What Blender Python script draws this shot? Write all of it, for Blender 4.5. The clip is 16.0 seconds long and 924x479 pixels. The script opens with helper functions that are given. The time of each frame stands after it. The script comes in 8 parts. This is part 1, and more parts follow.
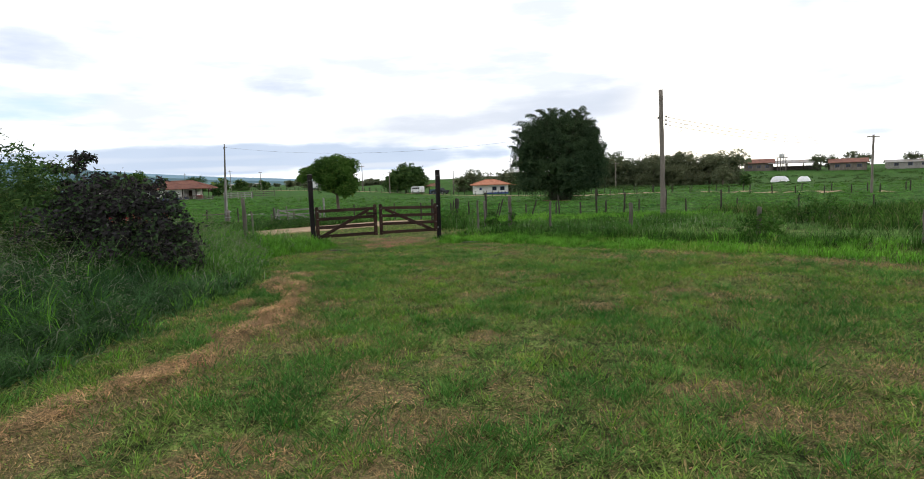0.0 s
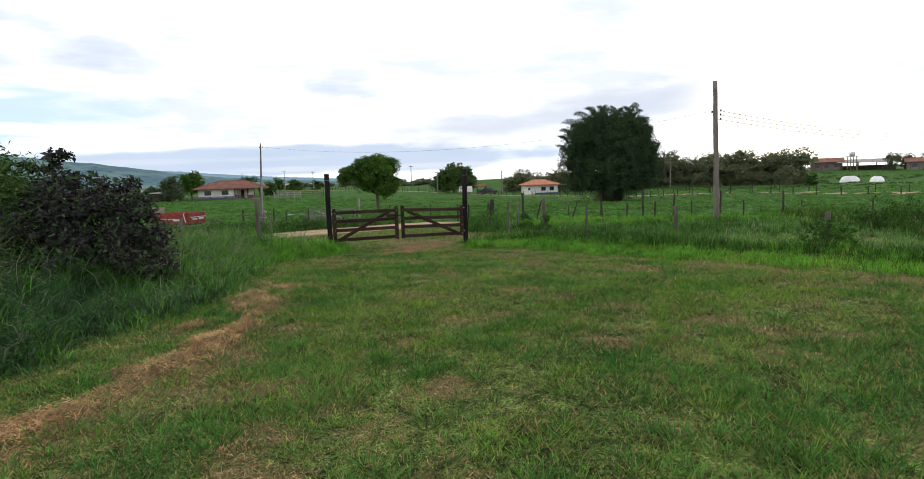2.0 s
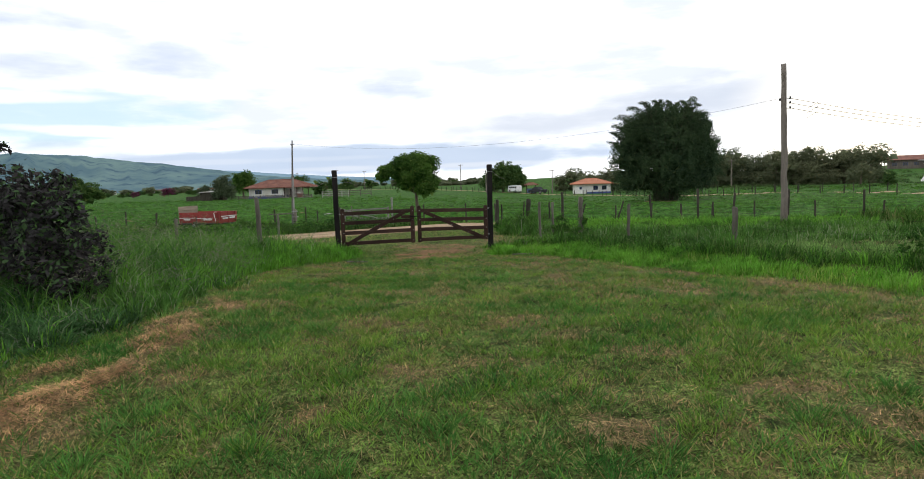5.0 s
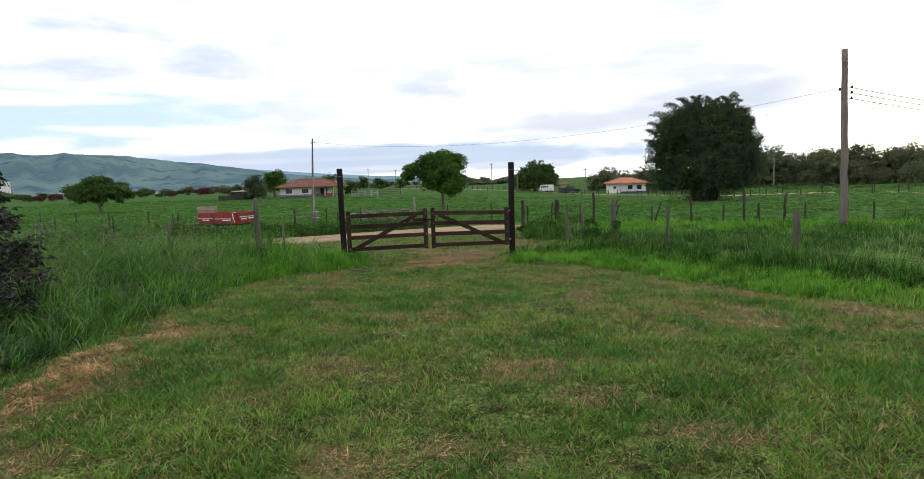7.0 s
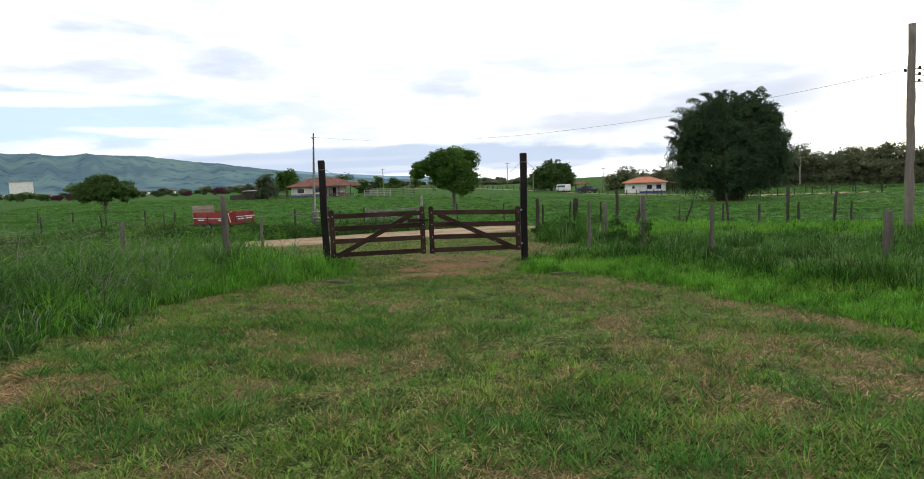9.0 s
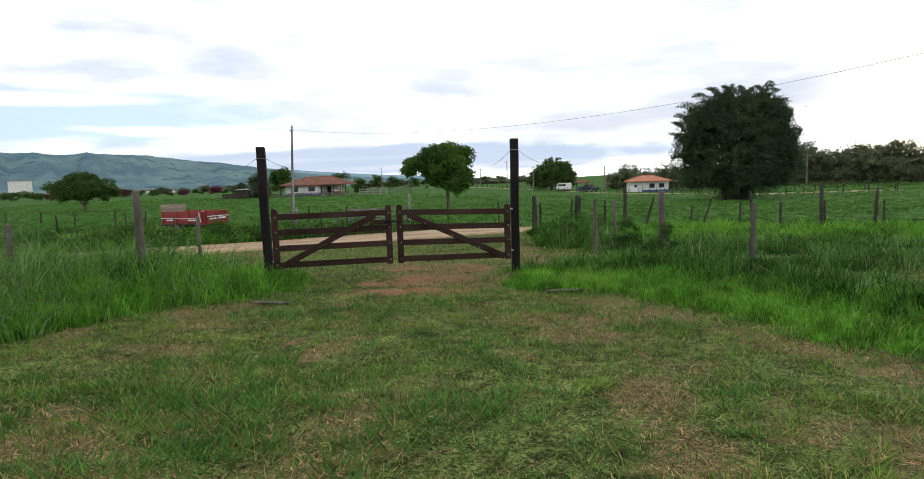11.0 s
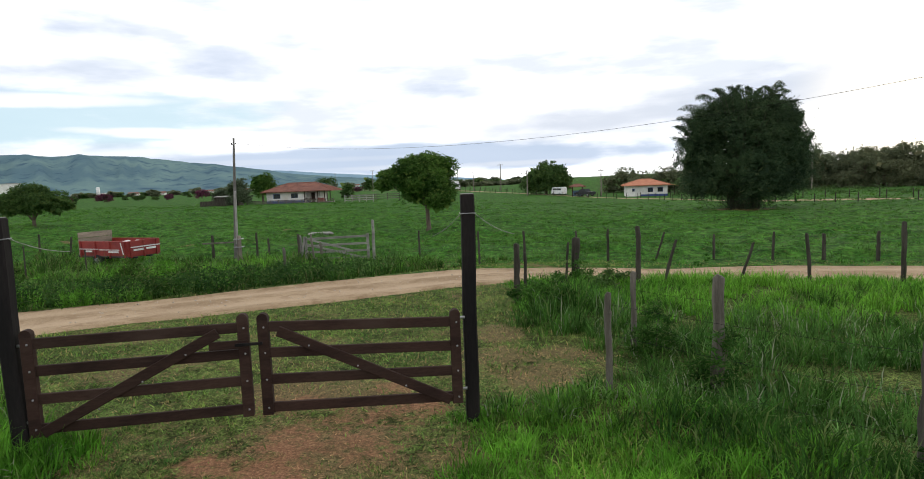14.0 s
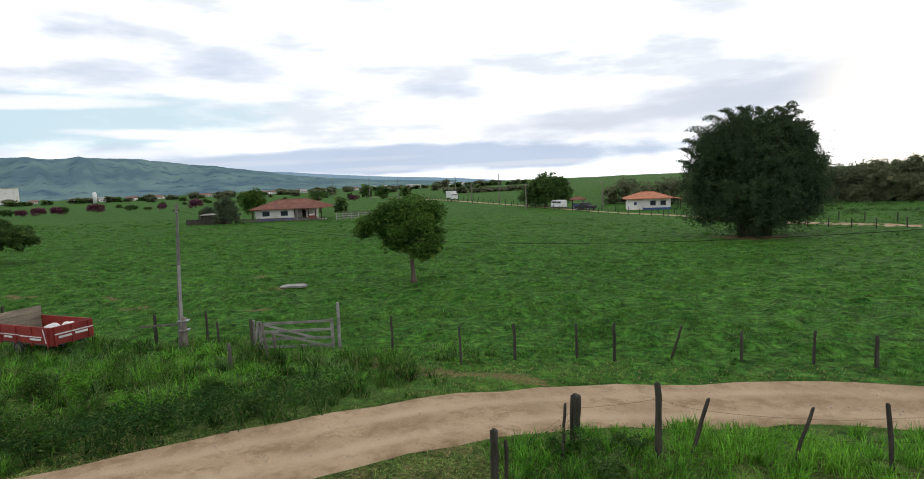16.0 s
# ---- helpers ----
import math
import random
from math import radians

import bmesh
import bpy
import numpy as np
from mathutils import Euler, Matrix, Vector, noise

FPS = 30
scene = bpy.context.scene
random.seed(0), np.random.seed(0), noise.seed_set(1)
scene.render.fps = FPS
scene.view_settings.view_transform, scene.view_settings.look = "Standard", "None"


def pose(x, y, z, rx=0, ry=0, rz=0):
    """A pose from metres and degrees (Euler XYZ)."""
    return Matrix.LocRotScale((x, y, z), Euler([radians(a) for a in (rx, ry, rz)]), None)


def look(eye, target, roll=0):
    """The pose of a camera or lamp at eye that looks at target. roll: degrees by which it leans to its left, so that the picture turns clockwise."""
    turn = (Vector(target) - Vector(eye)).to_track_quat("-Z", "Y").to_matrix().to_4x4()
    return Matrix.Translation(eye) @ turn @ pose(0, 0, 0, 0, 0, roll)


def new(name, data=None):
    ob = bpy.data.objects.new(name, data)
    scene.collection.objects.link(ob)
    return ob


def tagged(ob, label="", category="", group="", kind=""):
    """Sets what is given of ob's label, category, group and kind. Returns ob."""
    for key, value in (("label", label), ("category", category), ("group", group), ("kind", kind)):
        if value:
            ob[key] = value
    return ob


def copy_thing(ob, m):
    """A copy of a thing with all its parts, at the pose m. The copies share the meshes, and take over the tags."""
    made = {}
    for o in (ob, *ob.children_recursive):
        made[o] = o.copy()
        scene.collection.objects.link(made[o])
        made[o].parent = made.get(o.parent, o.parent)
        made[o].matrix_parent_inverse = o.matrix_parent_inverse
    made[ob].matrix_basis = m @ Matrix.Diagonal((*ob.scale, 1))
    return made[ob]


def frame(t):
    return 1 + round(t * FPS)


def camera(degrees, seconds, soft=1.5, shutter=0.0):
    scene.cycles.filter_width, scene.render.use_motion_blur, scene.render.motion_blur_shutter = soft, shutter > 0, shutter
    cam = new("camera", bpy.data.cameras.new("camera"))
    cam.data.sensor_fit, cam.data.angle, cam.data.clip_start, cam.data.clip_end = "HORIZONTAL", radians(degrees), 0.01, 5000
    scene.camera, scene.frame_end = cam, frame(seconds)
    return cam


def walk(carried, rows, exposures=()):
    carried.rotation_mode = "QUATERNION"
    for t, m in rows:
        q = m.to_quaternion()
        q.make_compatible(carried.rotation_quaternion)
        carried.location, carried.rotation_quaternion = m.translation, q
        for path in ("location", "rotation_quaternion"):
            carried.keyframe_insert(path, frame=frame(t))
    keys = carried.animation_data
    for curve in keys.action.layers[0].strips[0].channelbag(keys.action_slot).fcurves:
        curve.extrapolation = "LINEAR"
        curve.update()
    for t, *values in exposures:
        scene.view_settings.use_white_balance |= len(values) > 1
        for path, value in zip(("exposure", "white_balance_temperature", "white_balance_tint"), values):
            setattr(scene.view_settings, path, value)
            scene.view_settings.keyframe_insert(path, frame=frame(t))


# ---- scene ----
cam = camera(75.7, 16.0, 0.9)
ROWS = [
    (0, 0.286, 0.029, 2.319, 0.3, -5.89, 1.95),
    (0.5, 0.513, 0.524, 2.295, 0.65, -5.87, 2.06),
    (1, 0.736, 1, 2.286, 1.96, -5.82, 2.07),
    (1.5, 0.953, 1.443, 2.289, 3.93, -5.78, 1.97),
    (2, 1.184, 1.925, 2.283, 5.26, -5.73, 1.92),
    (2.5, 1.392, 2.394, 2.269, 5.49, -5.72, 1.96),
    (3, 1.561, 2.843, 2.232, 5.8, -5.7, 1.98),
    (3.5, 1.693, 3.295, 2.2, 6.46, -5.7, 1.97),
    (4, 1.781, 3.732, 2.174, 7.82, -5.68, 1.96),
    (6.5, 2.039, 6.072, 2.173, 12.86, -5.61, 1.94),
    (7, 2.007, 6.64, 2.164, 13.45, -5.6, 1.96),
    (7.5, 1.946, 7.265, 2.145, 13.87, -5.56, 1.98),
    (8, 1.859, 7.943, 2.115, 14.43, -5.53, 1.96),
    (8.5, 1.77, 8.662, 2.058, 14.93, -5.51, 1.96),
    (11, 1.405, 12.501, 1.828, 15.06, -5.61, 1.95),
    (11.5, 1.322, 13.373, 1.928, 14.9, -5.59, 1.96),
    (12, 1.242, 14.289, 2.049, 14.79, -5.61, 1.98),
    (12.5, 1.154, 15.234, 2.206, 14.67, -5.58, 1.95),
    (13, 1.073, 16.219, 2.353, 14.63, -5.58, 2.03),
    (13.5, 1.005, 17.231, 2.553, 14.65, -5.59, 2.14),
    (14, 0.944, 18.26, 2.872, 14.62, -5.62, 2.18),
    (14.5, 0.895, 19.325, 3.601, 14.6, -5.62, 2.22),
    (15, 0.854, 20.435, 4.538, 14.61, -5.66, 2.2),
    (15.2, 0.831, 20.875, 4.849, 14.61, -5.68, 2.24),
    (15.5, 0.792, 21.609, 5.323, 14.62, -5.64, 2.3),
    (16, 0.722, 22.828, 5.853, 14.65, -5.59, 2.38),
]
walk(cam, [(t, pose(x, y, z, 90 + pitch, roll, yaw)) for t, x, y, z, yaw, pitch, roll in ROWS],
     [(0, 0.0), (10.8, 0.0), (12.0, -0.06), (14.0, -0.06), (16.0, -0.16)])

# ---------------------------------------------------------------- light
world = bpy.data.worlds.new("sky")
scene.world = world
world.use_nodes = True
wt = world.node_tree
wt.nodes.clear()


def wn(kind, **kw):
    n = wt.nodes.new(kind)
    for k, v in kw.items():
        if k == "op":
            n.operation = v
        elif k == "inputs":
            for i, val in v.items():
                n.inputs[i].default_value = val
    return n


def wl(a, b):
    wt.links.new(a, b)


SUN_AZ = radians(20.0)      # clockwise from +y
SUN_EL = radians(9.0)
w_out = wn("ShaderNodeOutputWorld")
w_bg = wn("ShaderNodeBackground", inputs={1: 1.0})
wl(w_bg.outputs[0], w_out.inputs[0])
w_sky = wt.nodes.new("ShaderNodeTexSky")
w_sky.sky_type = "NISHITA"
w_sky.sun_disc = False
w_sky.sun_elevation = SUN_EL
w_sky.sun_rotation = SUN_AZ
w_skys = wn("ShaderNodeVectorMath", op="SCALE", inputs={3: 0.12})
wl(w_sky.outputs[0], w_skys.inputs[0])
w_tc = wt.nodes.new("ShaderNodeTexCoord")
w_sep = wt.nodes.new("ShaderNodeSeparateXYZ")
wl(w_tc.outputs["Generated"], w_sep.inputs[0])
w_zb = wn("ShaderNodeMath", op="MAXIMUM", inputs={1: 0.0})
wl(w_sep.outputs[2], w_zb.inputs[0])
w_za = wn("ShaderNodeMath", op="ADD", inputs={1: 0.10})
wl(w_zb.outputs[0], w_za.inputs[0])
w_px = wn("ShaderNodeMath", op="DIVIDE")
wl(w_sep.outputs[0], w_px.inputs[0]); wl(w_za.outputs[0], w_px.inputs[1])
w_py = wn("ShaderNodeMath", op="DIVIDE")
wl(w_sep.outputs[1], w_py.inputs[0]); wl(w_za.outputs[0], w_py.inputs[1])
w_pc = wt.nodes.new("ShaderNodeCombineXYZ")
wl(w_px.outputs[0], w_pc.inputs[0]); wl(w_py.outputs[0], w_pc.inputs[1])
def w_noise(loc, scl, detail, rough=0.55):
    mp = wt.nodes.new("ShaderNodeMapping")
    mp.inputs["Location"].default_value, mp.inputs["Scale"].default_value = loc, scl
    wl(w_pc.outputs[0], mp.inputs[0])
    n = wn("ShaderNodeTexNoise", inputs={"Scale": 1.0, "Detail": detail, "Roughness": rough})
    wl(mp.outputs[0], n.inputs["Vector"])
    return n.outputs[0]


def w_range(src, a, b, lo=0.0, hi=1.0):
    m = wt.nodes.new("ShaderNodeMapRange")
    m.interpolation_type = "SMOOTHSTEP"
    for i, v in ((1, a), (2, b), (3, lo), (4, hi)):
        m.inputs[i].default_value = v
    wl(src, m.inputs[0])
    return m.outputs[0]


def w_mul(*srcs):
    out = srcs[0]
    for s in srcs[1:]:
        m = wn("ShaderNodeMath", op="MULTIPLY")
        wl(out, m.inputs[0])
        wl(s, m.inputs[1])
        out = m.outputs[0]
    return out


def w_mix(fac, a, b):
    m = wt.nodes.new("ShaderNodeMixRGB")
    wl(fac, m.inputs[0])
    for i, v in ((1, a), (2, b)):
        if isinstance(v, tuple):
            m.inputs[i].default_value = (*v, 1)
        else:
            wl(v, m.inputs[i])
    return m.outputs[0]


w_el = w_sep.outputs[2]
w_lft = wn("ShaderNodeVectorMath", op="DOT_PRODUCT")
wl(w_tc.outputs["Generated"], w_lft.inputs[0])
w_lft.inputs[1].default_value = (-0.80, 0.60, 0.0)
w_az = wn("ShaderNodeMath", op="ARCTAN2")
wl(w_sep.outputs[0], w_az.inputs[0])
wl(w_sep.outputs[1], w_az.inputs[1])
w_sky_uv = wt.nodes.new("ShaderNodeCombineXYZ")
wl(w_az.outputs[0], w_sky_uv.inputs[0])
wl(w_el, w_sky_uv.inputs[1])


def w_drift(loc, across, high, detail, rough):
    """Noise drawn out along the horizon; sizes in degrees."""
    mp = wt.nodes.new("ShaderNodeMapping")
    mp.inputs["Location"].default_value = loc
    mp.inputs["Scale"].default_value = (57.3 / across, 57.3 / high, 1.0)
    wl(w_sky_uv.outputs[0], mp.inputs[0])
    n = wn("ShaderNodeTexNoise", inputs={"Scale": 1.0, "Detail": detail, "Roughness": rough})
    wl(mp.outputs[0], n.inputs["Vector"])
    return n.outputs[0]


w_frn = w_drift((2.3, 7.1, 0.0), 7.5, 2.1, 5.0, 0.52)


def w_lin(src, mul, add):
    m = wn("ShaderNodeMath", op="MULTIPLY_ADD", inputs={1: mul, 2: add})
    wl(src, m.inputs[0])
    return m.outputs[0]


def w_cloud(az, el, raz, rel, slope=0.0, fray=2.6, soft=1.25):
    """A frayed long cloud: bearing, height, half widths in degrees, rise to the right."""
    u = w_lin(w_az.outputs[0], 57.296 / raz, -az / raz)
    sl = w_lin(u, -slope / rel, -el / rel)
    v = wn("ShaderNodeMath", op="MULTIPLY_ADD", inputs={1: 57.296 / rel})
    wl(w_el, v.inputs[0])
    wl(sl, v.inputs[2])
    q = wn("ShaderNodeMath", op="ADD")
    wl(w_mul(u, u), q.inputs[0])
    wl(w_mul(v.outputs[0], v.outputs[0]), q.inputs[1])
    d = wn("ShaderNodeMath", op="ADD")
    wl(q.outputs[0], d.inputs[0])
    wl(w_lin(w_frn, fray * 1.7, -0.85 * fray), d.inputs[1])
    return w_range(d.outputs[0], 1.0 + 0.5 * soft, 1.0 - 0.9 * soft)


def w_part(src, k):
    return w_lin(src, k, 0.0)


# a bright sheet of cloud, uneven high up
w_sheet = w_mix(w_mul(w_range(w_noise((1.7, 0.4, 0.0), (0.55, 0.9, 1.0), 5.0), 0.52, 0.34), w_range(w_el, 0.24, 0.40)), (1.50, 1.50, 1.52), (1.05, 1.10, 1.20))
# clear pale blue gap low on one side
w_blue = wt.nodes.new("ShaderNodeMixRGB")
w_blue.inputs[0].default_value = 0.92
wl(w_skys.outputs[0], w_blue.inputs[1])
w_blue.inputs[2].default_value = (0.72, 0.93, 1.05, 1)
w_veil = w_mul(w_range(w_drift((5.1, 2.7, 0.0), 16.0, 3.6, 5.0, 0.55), 0.43, 0.66), w_range(w_el, 0.0, 0.06))
w_sheet = w_mix(w_part(w_veil, 0.85), w_sheet, (0.80, 0.87, 0.97))
w_gap = w_mix(w_part(w_cloud(-46, 6.1, 14, 2.3, 0.3, 2.0, 1.0), 0.95), w_sheet, w_blue.outputs[0])
w_gap = w_mix(w_part(w_cloud(-63, 5.2, 14, 2.0, 0.0, 2.4, 1.2), 0.8), w_gap, w_blue.outputs[0])
# white streaks across the gap and thin grey veils
w_gap = w_mix(w_part(w_cloud(-50, 7.4, 9, 0.5, 0.2, 2.0, 1.0), 0.8), w_gap, (1.2, 1.2, 1.22))
w_gap = w_mix(w_part(w_cloud(-38, 4.9, 9, 0.45, -0.3, 2.0, 1.0), 0.9), w_gap, (1.15, 1.15, 1.18))
w_gap = w_mix(w_part(w_cloud(-12, 5.0, 9, 1.0, 0.0, 2.0, 1.6), 0.45), w_gap, (0.78, 0.82, 0.93))
w_gap = w_mix(w_part(w_cloud(9, 6.0, 22, 2.2, 2.0, 1.4, 1.2), 0.95), w_gap, (0.76, 0.82, 0.93))
w_gap = w_mix(w_part(w_cloud(18, 7.4, 13, 1.5, 1.2, 1.6, 1.3), 0.65), w_gap, (0.72, 0.79, 0.92))
# long lavender banks above the horizon
w_gap = w_mix(w_part(w_cloud(-20, 2.3, 27, 1.45, 0.0, 1.1, 0.6), 0.9), w_gap, (0.56, 0.68, 0.87))
w_gap = w_mix(w_part(w_cloud(-46, 3.2, 14, 0.9, 0.3, 1.6, 1.0), 0.55), w_gap, (0.64, 0.74, 0.90))
w_gap = w_mix(w_part(w_cloud(-14, 1.5, 15, 0.25, 0.0, 2.2, 1.4), 0.45), w_gap, (0.95, 0.97, 1.02))
w_gap = w_mix(w_part(w_cloud(-30, 2.4, 10, 0.25, 0.1, 2.2, 1.4), 0.3), w_gap, (0.90, 0.94, 1.02))
# small grey-blue wisps
for w_a, w_e, w_ra, w_re, w_k in ((-45.4, 13.2, 3.4, 1.1, 0.85), (-34.6, 10.6, 4.8, 1.35, 0.8), (-43.6, 9.8, 6.4, 1.15, 0.55), (-16.0, 8.3, 3.8, 0.95, 0.75), (-28.1, 8.75, 3.2, 0.75, 0.6), (28.2, 7.0, 3.6, 1.0, 0.7), (32.9, 2.6, 3.0, 0.3, 0.7), (-30.2, 13.6, 1.3, 0.5, 0.4), (-54, 9.0, 4.0, 0.9, 0.6)):
    w_gap = w_mix(w_part(w_cloud(w_a, w_e, w_ra * 1.15, w_re * 1.2, -0.15, 1.9, 1.5), w_k), w_gap, (0.60, 0.70, 0.88))
# glow of the low sun behind the cloud
w_dot = wn("ShaderNodeVectorMath", op="DOT_PRODUCT")
w_nrm = wn("ShaderNodeVectorMath", op="NORMALIZE")
wl(w_tc.outputs["Generated"], w_nrm.inputs[0])
wl(w_nrm.outputs[0], w_dot.inputs[0])
w_dot.inputs[1].default_value = (math.sin(SUN_AZ + 0.06) * math.cos(0.07), math.cos(SUN_AZ + 0.06) * math.cos(0.07), math.sin(0.07))
w_gr = wt.nodes.new("ShaderNodeMapRange")
w_gr.inputs[1].default_value = 0.982
w_gr.inputs[2].default_value = 1.0
wl(w_dot.outputs[1], w_gr.inputs[0])
w_gp = wn("ShaderNodeMath", op="POWER", inputs={1: 2.0})
wl(w_gr.outputs[0], w_gp.inputs[0])
w_glow = wt.nodes.new("ShaderNodeMixRGB")
wl(w_gp.outputs[0], w_glow.inputs[0])
wl(w_gap, w_glow.inputs[1])
w_glow.inputs[2].default_value = (1.65, 1.52, 1.28, 1)
wl(w_glow.outputs[0], w_bg.inputs[0])

sun = new("sun", bpy.data.lights.new("sun", "SUN"))
sun.data.energy = 0.6
sun.data.angle = radians(12)
sun.data.color = (1.0, 0.90, 0.76)
_sd = Vector((math.sin(SUN_AZ) * math.cos(SUN_EL), math.cos(SUN_AZ) * math.cos(SUN_EL), math.sin(SUN_EL)))
sun.matrix_world = look(_sd * 50, (0, 0, 0))
scene.view_settings.exposure = 0.0

# ---------------------------------------------------------------- number helpers
RNG = np.random.RandomState(7)
_TAB = np.random.RandomState(3).rand(256, 256)


def vnoise(x, y, scale=1.0, seed=0):
    """Smooth value noise, 0 to 1."""
    x = np.asarray(x, float) / scale + 17.3 * seed + 1000
    y = np.asarray(y, float) / scale + 5.7 * seed + 1000
    xi, yi = np.floor(x).astype(int), np.floor(y).astype(int)
    fx, fy = x - xi, y - yi
    fx, fy = fx * fx * (3 - 2 * fx), fy * fy * (3 - 2 * fy)
    a, b = _TAB[xi % 256, yi % 256], _TAB[(xi + 1) % 256, yi % 256]
    c, d = _TAB[xi % 256, (yi + 1) % 256], _TAB[(xi + 1) % 256, (yi + 1) % 256]
    return (a * (1 - fx) + b * fx) * (1 - fy) + (c * (1 - fx) + d * fx) * fy


def sm(a, b, t):
    t = np.clip((np.asarray(t, float) - a) / (b - a), 0, 1)
    return t * t * (3 - 2 * t)


ROAD_Y = ([-60, -34, -24, -19, -15.5, -13, -10.3, -6.6, -3.8, -1, 2.1, 6, 10, 18, 30, 45, 90],
          [-2, 14, 21.6, 25.3, 28.0, 29.7, 32.1, 35.1, 37.3, 39.2, 40.6, 41.45, 41.5, 40.6, 37.6, 32, 10])


def road_off(x, y):
    """Signed distance from the middle of the dirt road."""
    x = np.asarray(x, float)
    c = np.interp(x, *ROAD_Y)
    slope = (np.interp(x + 0.6, *ROAD_Y) - np.interp(x - 0.6, *ROAD_Y)) / 1.2
    return (y - c) / np.sqrt(1 + slope * slope)


def ground_z(x, y):
    """Height of the land without its small bumps."""
    x, y = np.asarray(x, float), np.asarray(y, float)
    z = 0.30 - 0.52 * sm(11, 24, y) - 0.08 * sm(24, 38, y)
    east = sm(-6, 4, x)
    z = z - 0.40 * sm(2.0, 4.6, road_off(x, y)) * sm(-60, -30, x) * (1 - 0.9 * east)
    z = z - 0.54 * east * sm(35.8, 39.3, y + 0.12 * np.maximum(x - 8, 0)) * (1 - 0.33 * sm(44, 56, y))
    z = z - 1.2 * sm(-40, 12, x) * sm(45, 97, y) - 0.4 * sm(100, 165, y) * sm(-30, 0, x)
    z = z + 0.12 * sm(60, 115, y) * sm(20, 60, -x) + 0.7 * sm(18, 34, x) * sm(70, 100, y)
    z = z + 4.8 * sm(182, 272, y) * sm(-62, 10, x) * (1 - 0.72 * sm(25, 75, x))
    z = z + 2.6 * sm(140, 215, y) * sm(50, 95, x)
    return z


def gz(x, y):
    """Height of the land with hummocks."""
    x, y = np.asarray(x, float), np.asarray(y, float)
    off = np.abs(road_off(x, y))
    quiet = sm(1.6, 3.0, off)
    near = (vnoise(x, y, 0.9, 1) - 0.5) * 0.05 + (vnoise(x, y, 0.3, 2) - 0.5) * 0.025
    hum = sm(44, 47, y) * (sm(0.35, 0.85, vnoise(x, y, 0.95, 4)) * 0.22 + vnoise(x, y, 2.6, 5) ** 2 * 0.22) * (1 - sm(88, 108, y))
    hum = hum + sm(0.6, 0.9, vnoise(x, y, 0.6, 6)) * 0.03 * (y < 26)
    return ground_z(x, y) + near * quiet + hum + 0.15 * mound(x, y) * (0.5 + vnoise(x, y, 1.1, 84)) + 0.03 * windrow(x, y)


def gz1(x, y):
    return float(gz(np.array([x]), np.array([y]))[0])


LEFT_Y = ([-5, 0, 4, 6, 8, 9, 10.5, 12, 13, 14.5, 16.3, 19, 20.6, 21.2, 22.5, 23.6], [-5.4, -5.0, -4.6, -4.3, -3.95, -3.95, -3.95, -3.9, -3.95, -4.6, -5.0, -5.8, -5.6, -5.0, -4.6, -5.0])
RIGHT_Y = ([-5, 5, 8, 12, 14.5, 16, 17.5, 19, 20.5, 21.5, 22.3, 22.9, 23.1, 23.4, 25.6], [18, 14.5, 12, 9, 7.1, 6.0, 5.0, 3.9, 2.9, 2.2, 1.6, 1.2, -0.4, -0.9, -1.3])
ROW_Y = ([2, 4.7, 5.7, 6.6, 7.7, 8.6, 10, 11, 12.7, 13.1, 14.5, 16.3, 19], [-4.4, -3.59, -3.23, -3.08, -2.83, -2.65, -2.9, -3.16, -3.46, -3.54, -4.25, -4.6, -5.5])
MOUND_Y = ([8, 10.2, 16.8, 20.3, 22, 23.8, 25.2, 25.7, 26.2], [14.8, 13.4, 9.2, 6.4, 5.1, 3.7, 2.4, 1.5, 0.9])


def windrow(x, y):
    """The ragged row of raked cut grass, 0 to about 1.3."""
    wob = (vnoise(x, y, 1.2, 25) - 0.5) * 0.35 + (vnoise(x, y, 0.35, 24) - 0.5) * 0.25
    lump = sm(0.25, 0.65, vnoise(x, y, 0.8, 26) * 0.6 + vnoise(x, y, 0.3, 20) * 0.4)
    a = np.exp(-((x - np.interp(y, *ROW_Y) + wob) / (0.20 + 0.22 * lump)) ** 2) * (0.45 + 0.75 * lump)
    b = np.exp(-((x - np.interp(y, [8.4, 9.2, 10.5, 12.1, 13], [-3.9, -3.72, -3.44, -3.58, -3.6]) + wob) / 0.22) ** 2) * sm(8.4, 9.2, y) * sm(13.2, 12.2, y) * (0.2 + lump)
    return np.maximum(a * (1 - 0.75 * sm(13.4, 15.5, y)) * (y < 20), b)


def mound(x, y):
    """Rank growth along the fence line, 0 to 1."""
    return np.exp(-((x - np.interp(y, *MOUND_Y)) * 0.72 / 0.62) ** 2) * sm(27.4, 26.4, y)


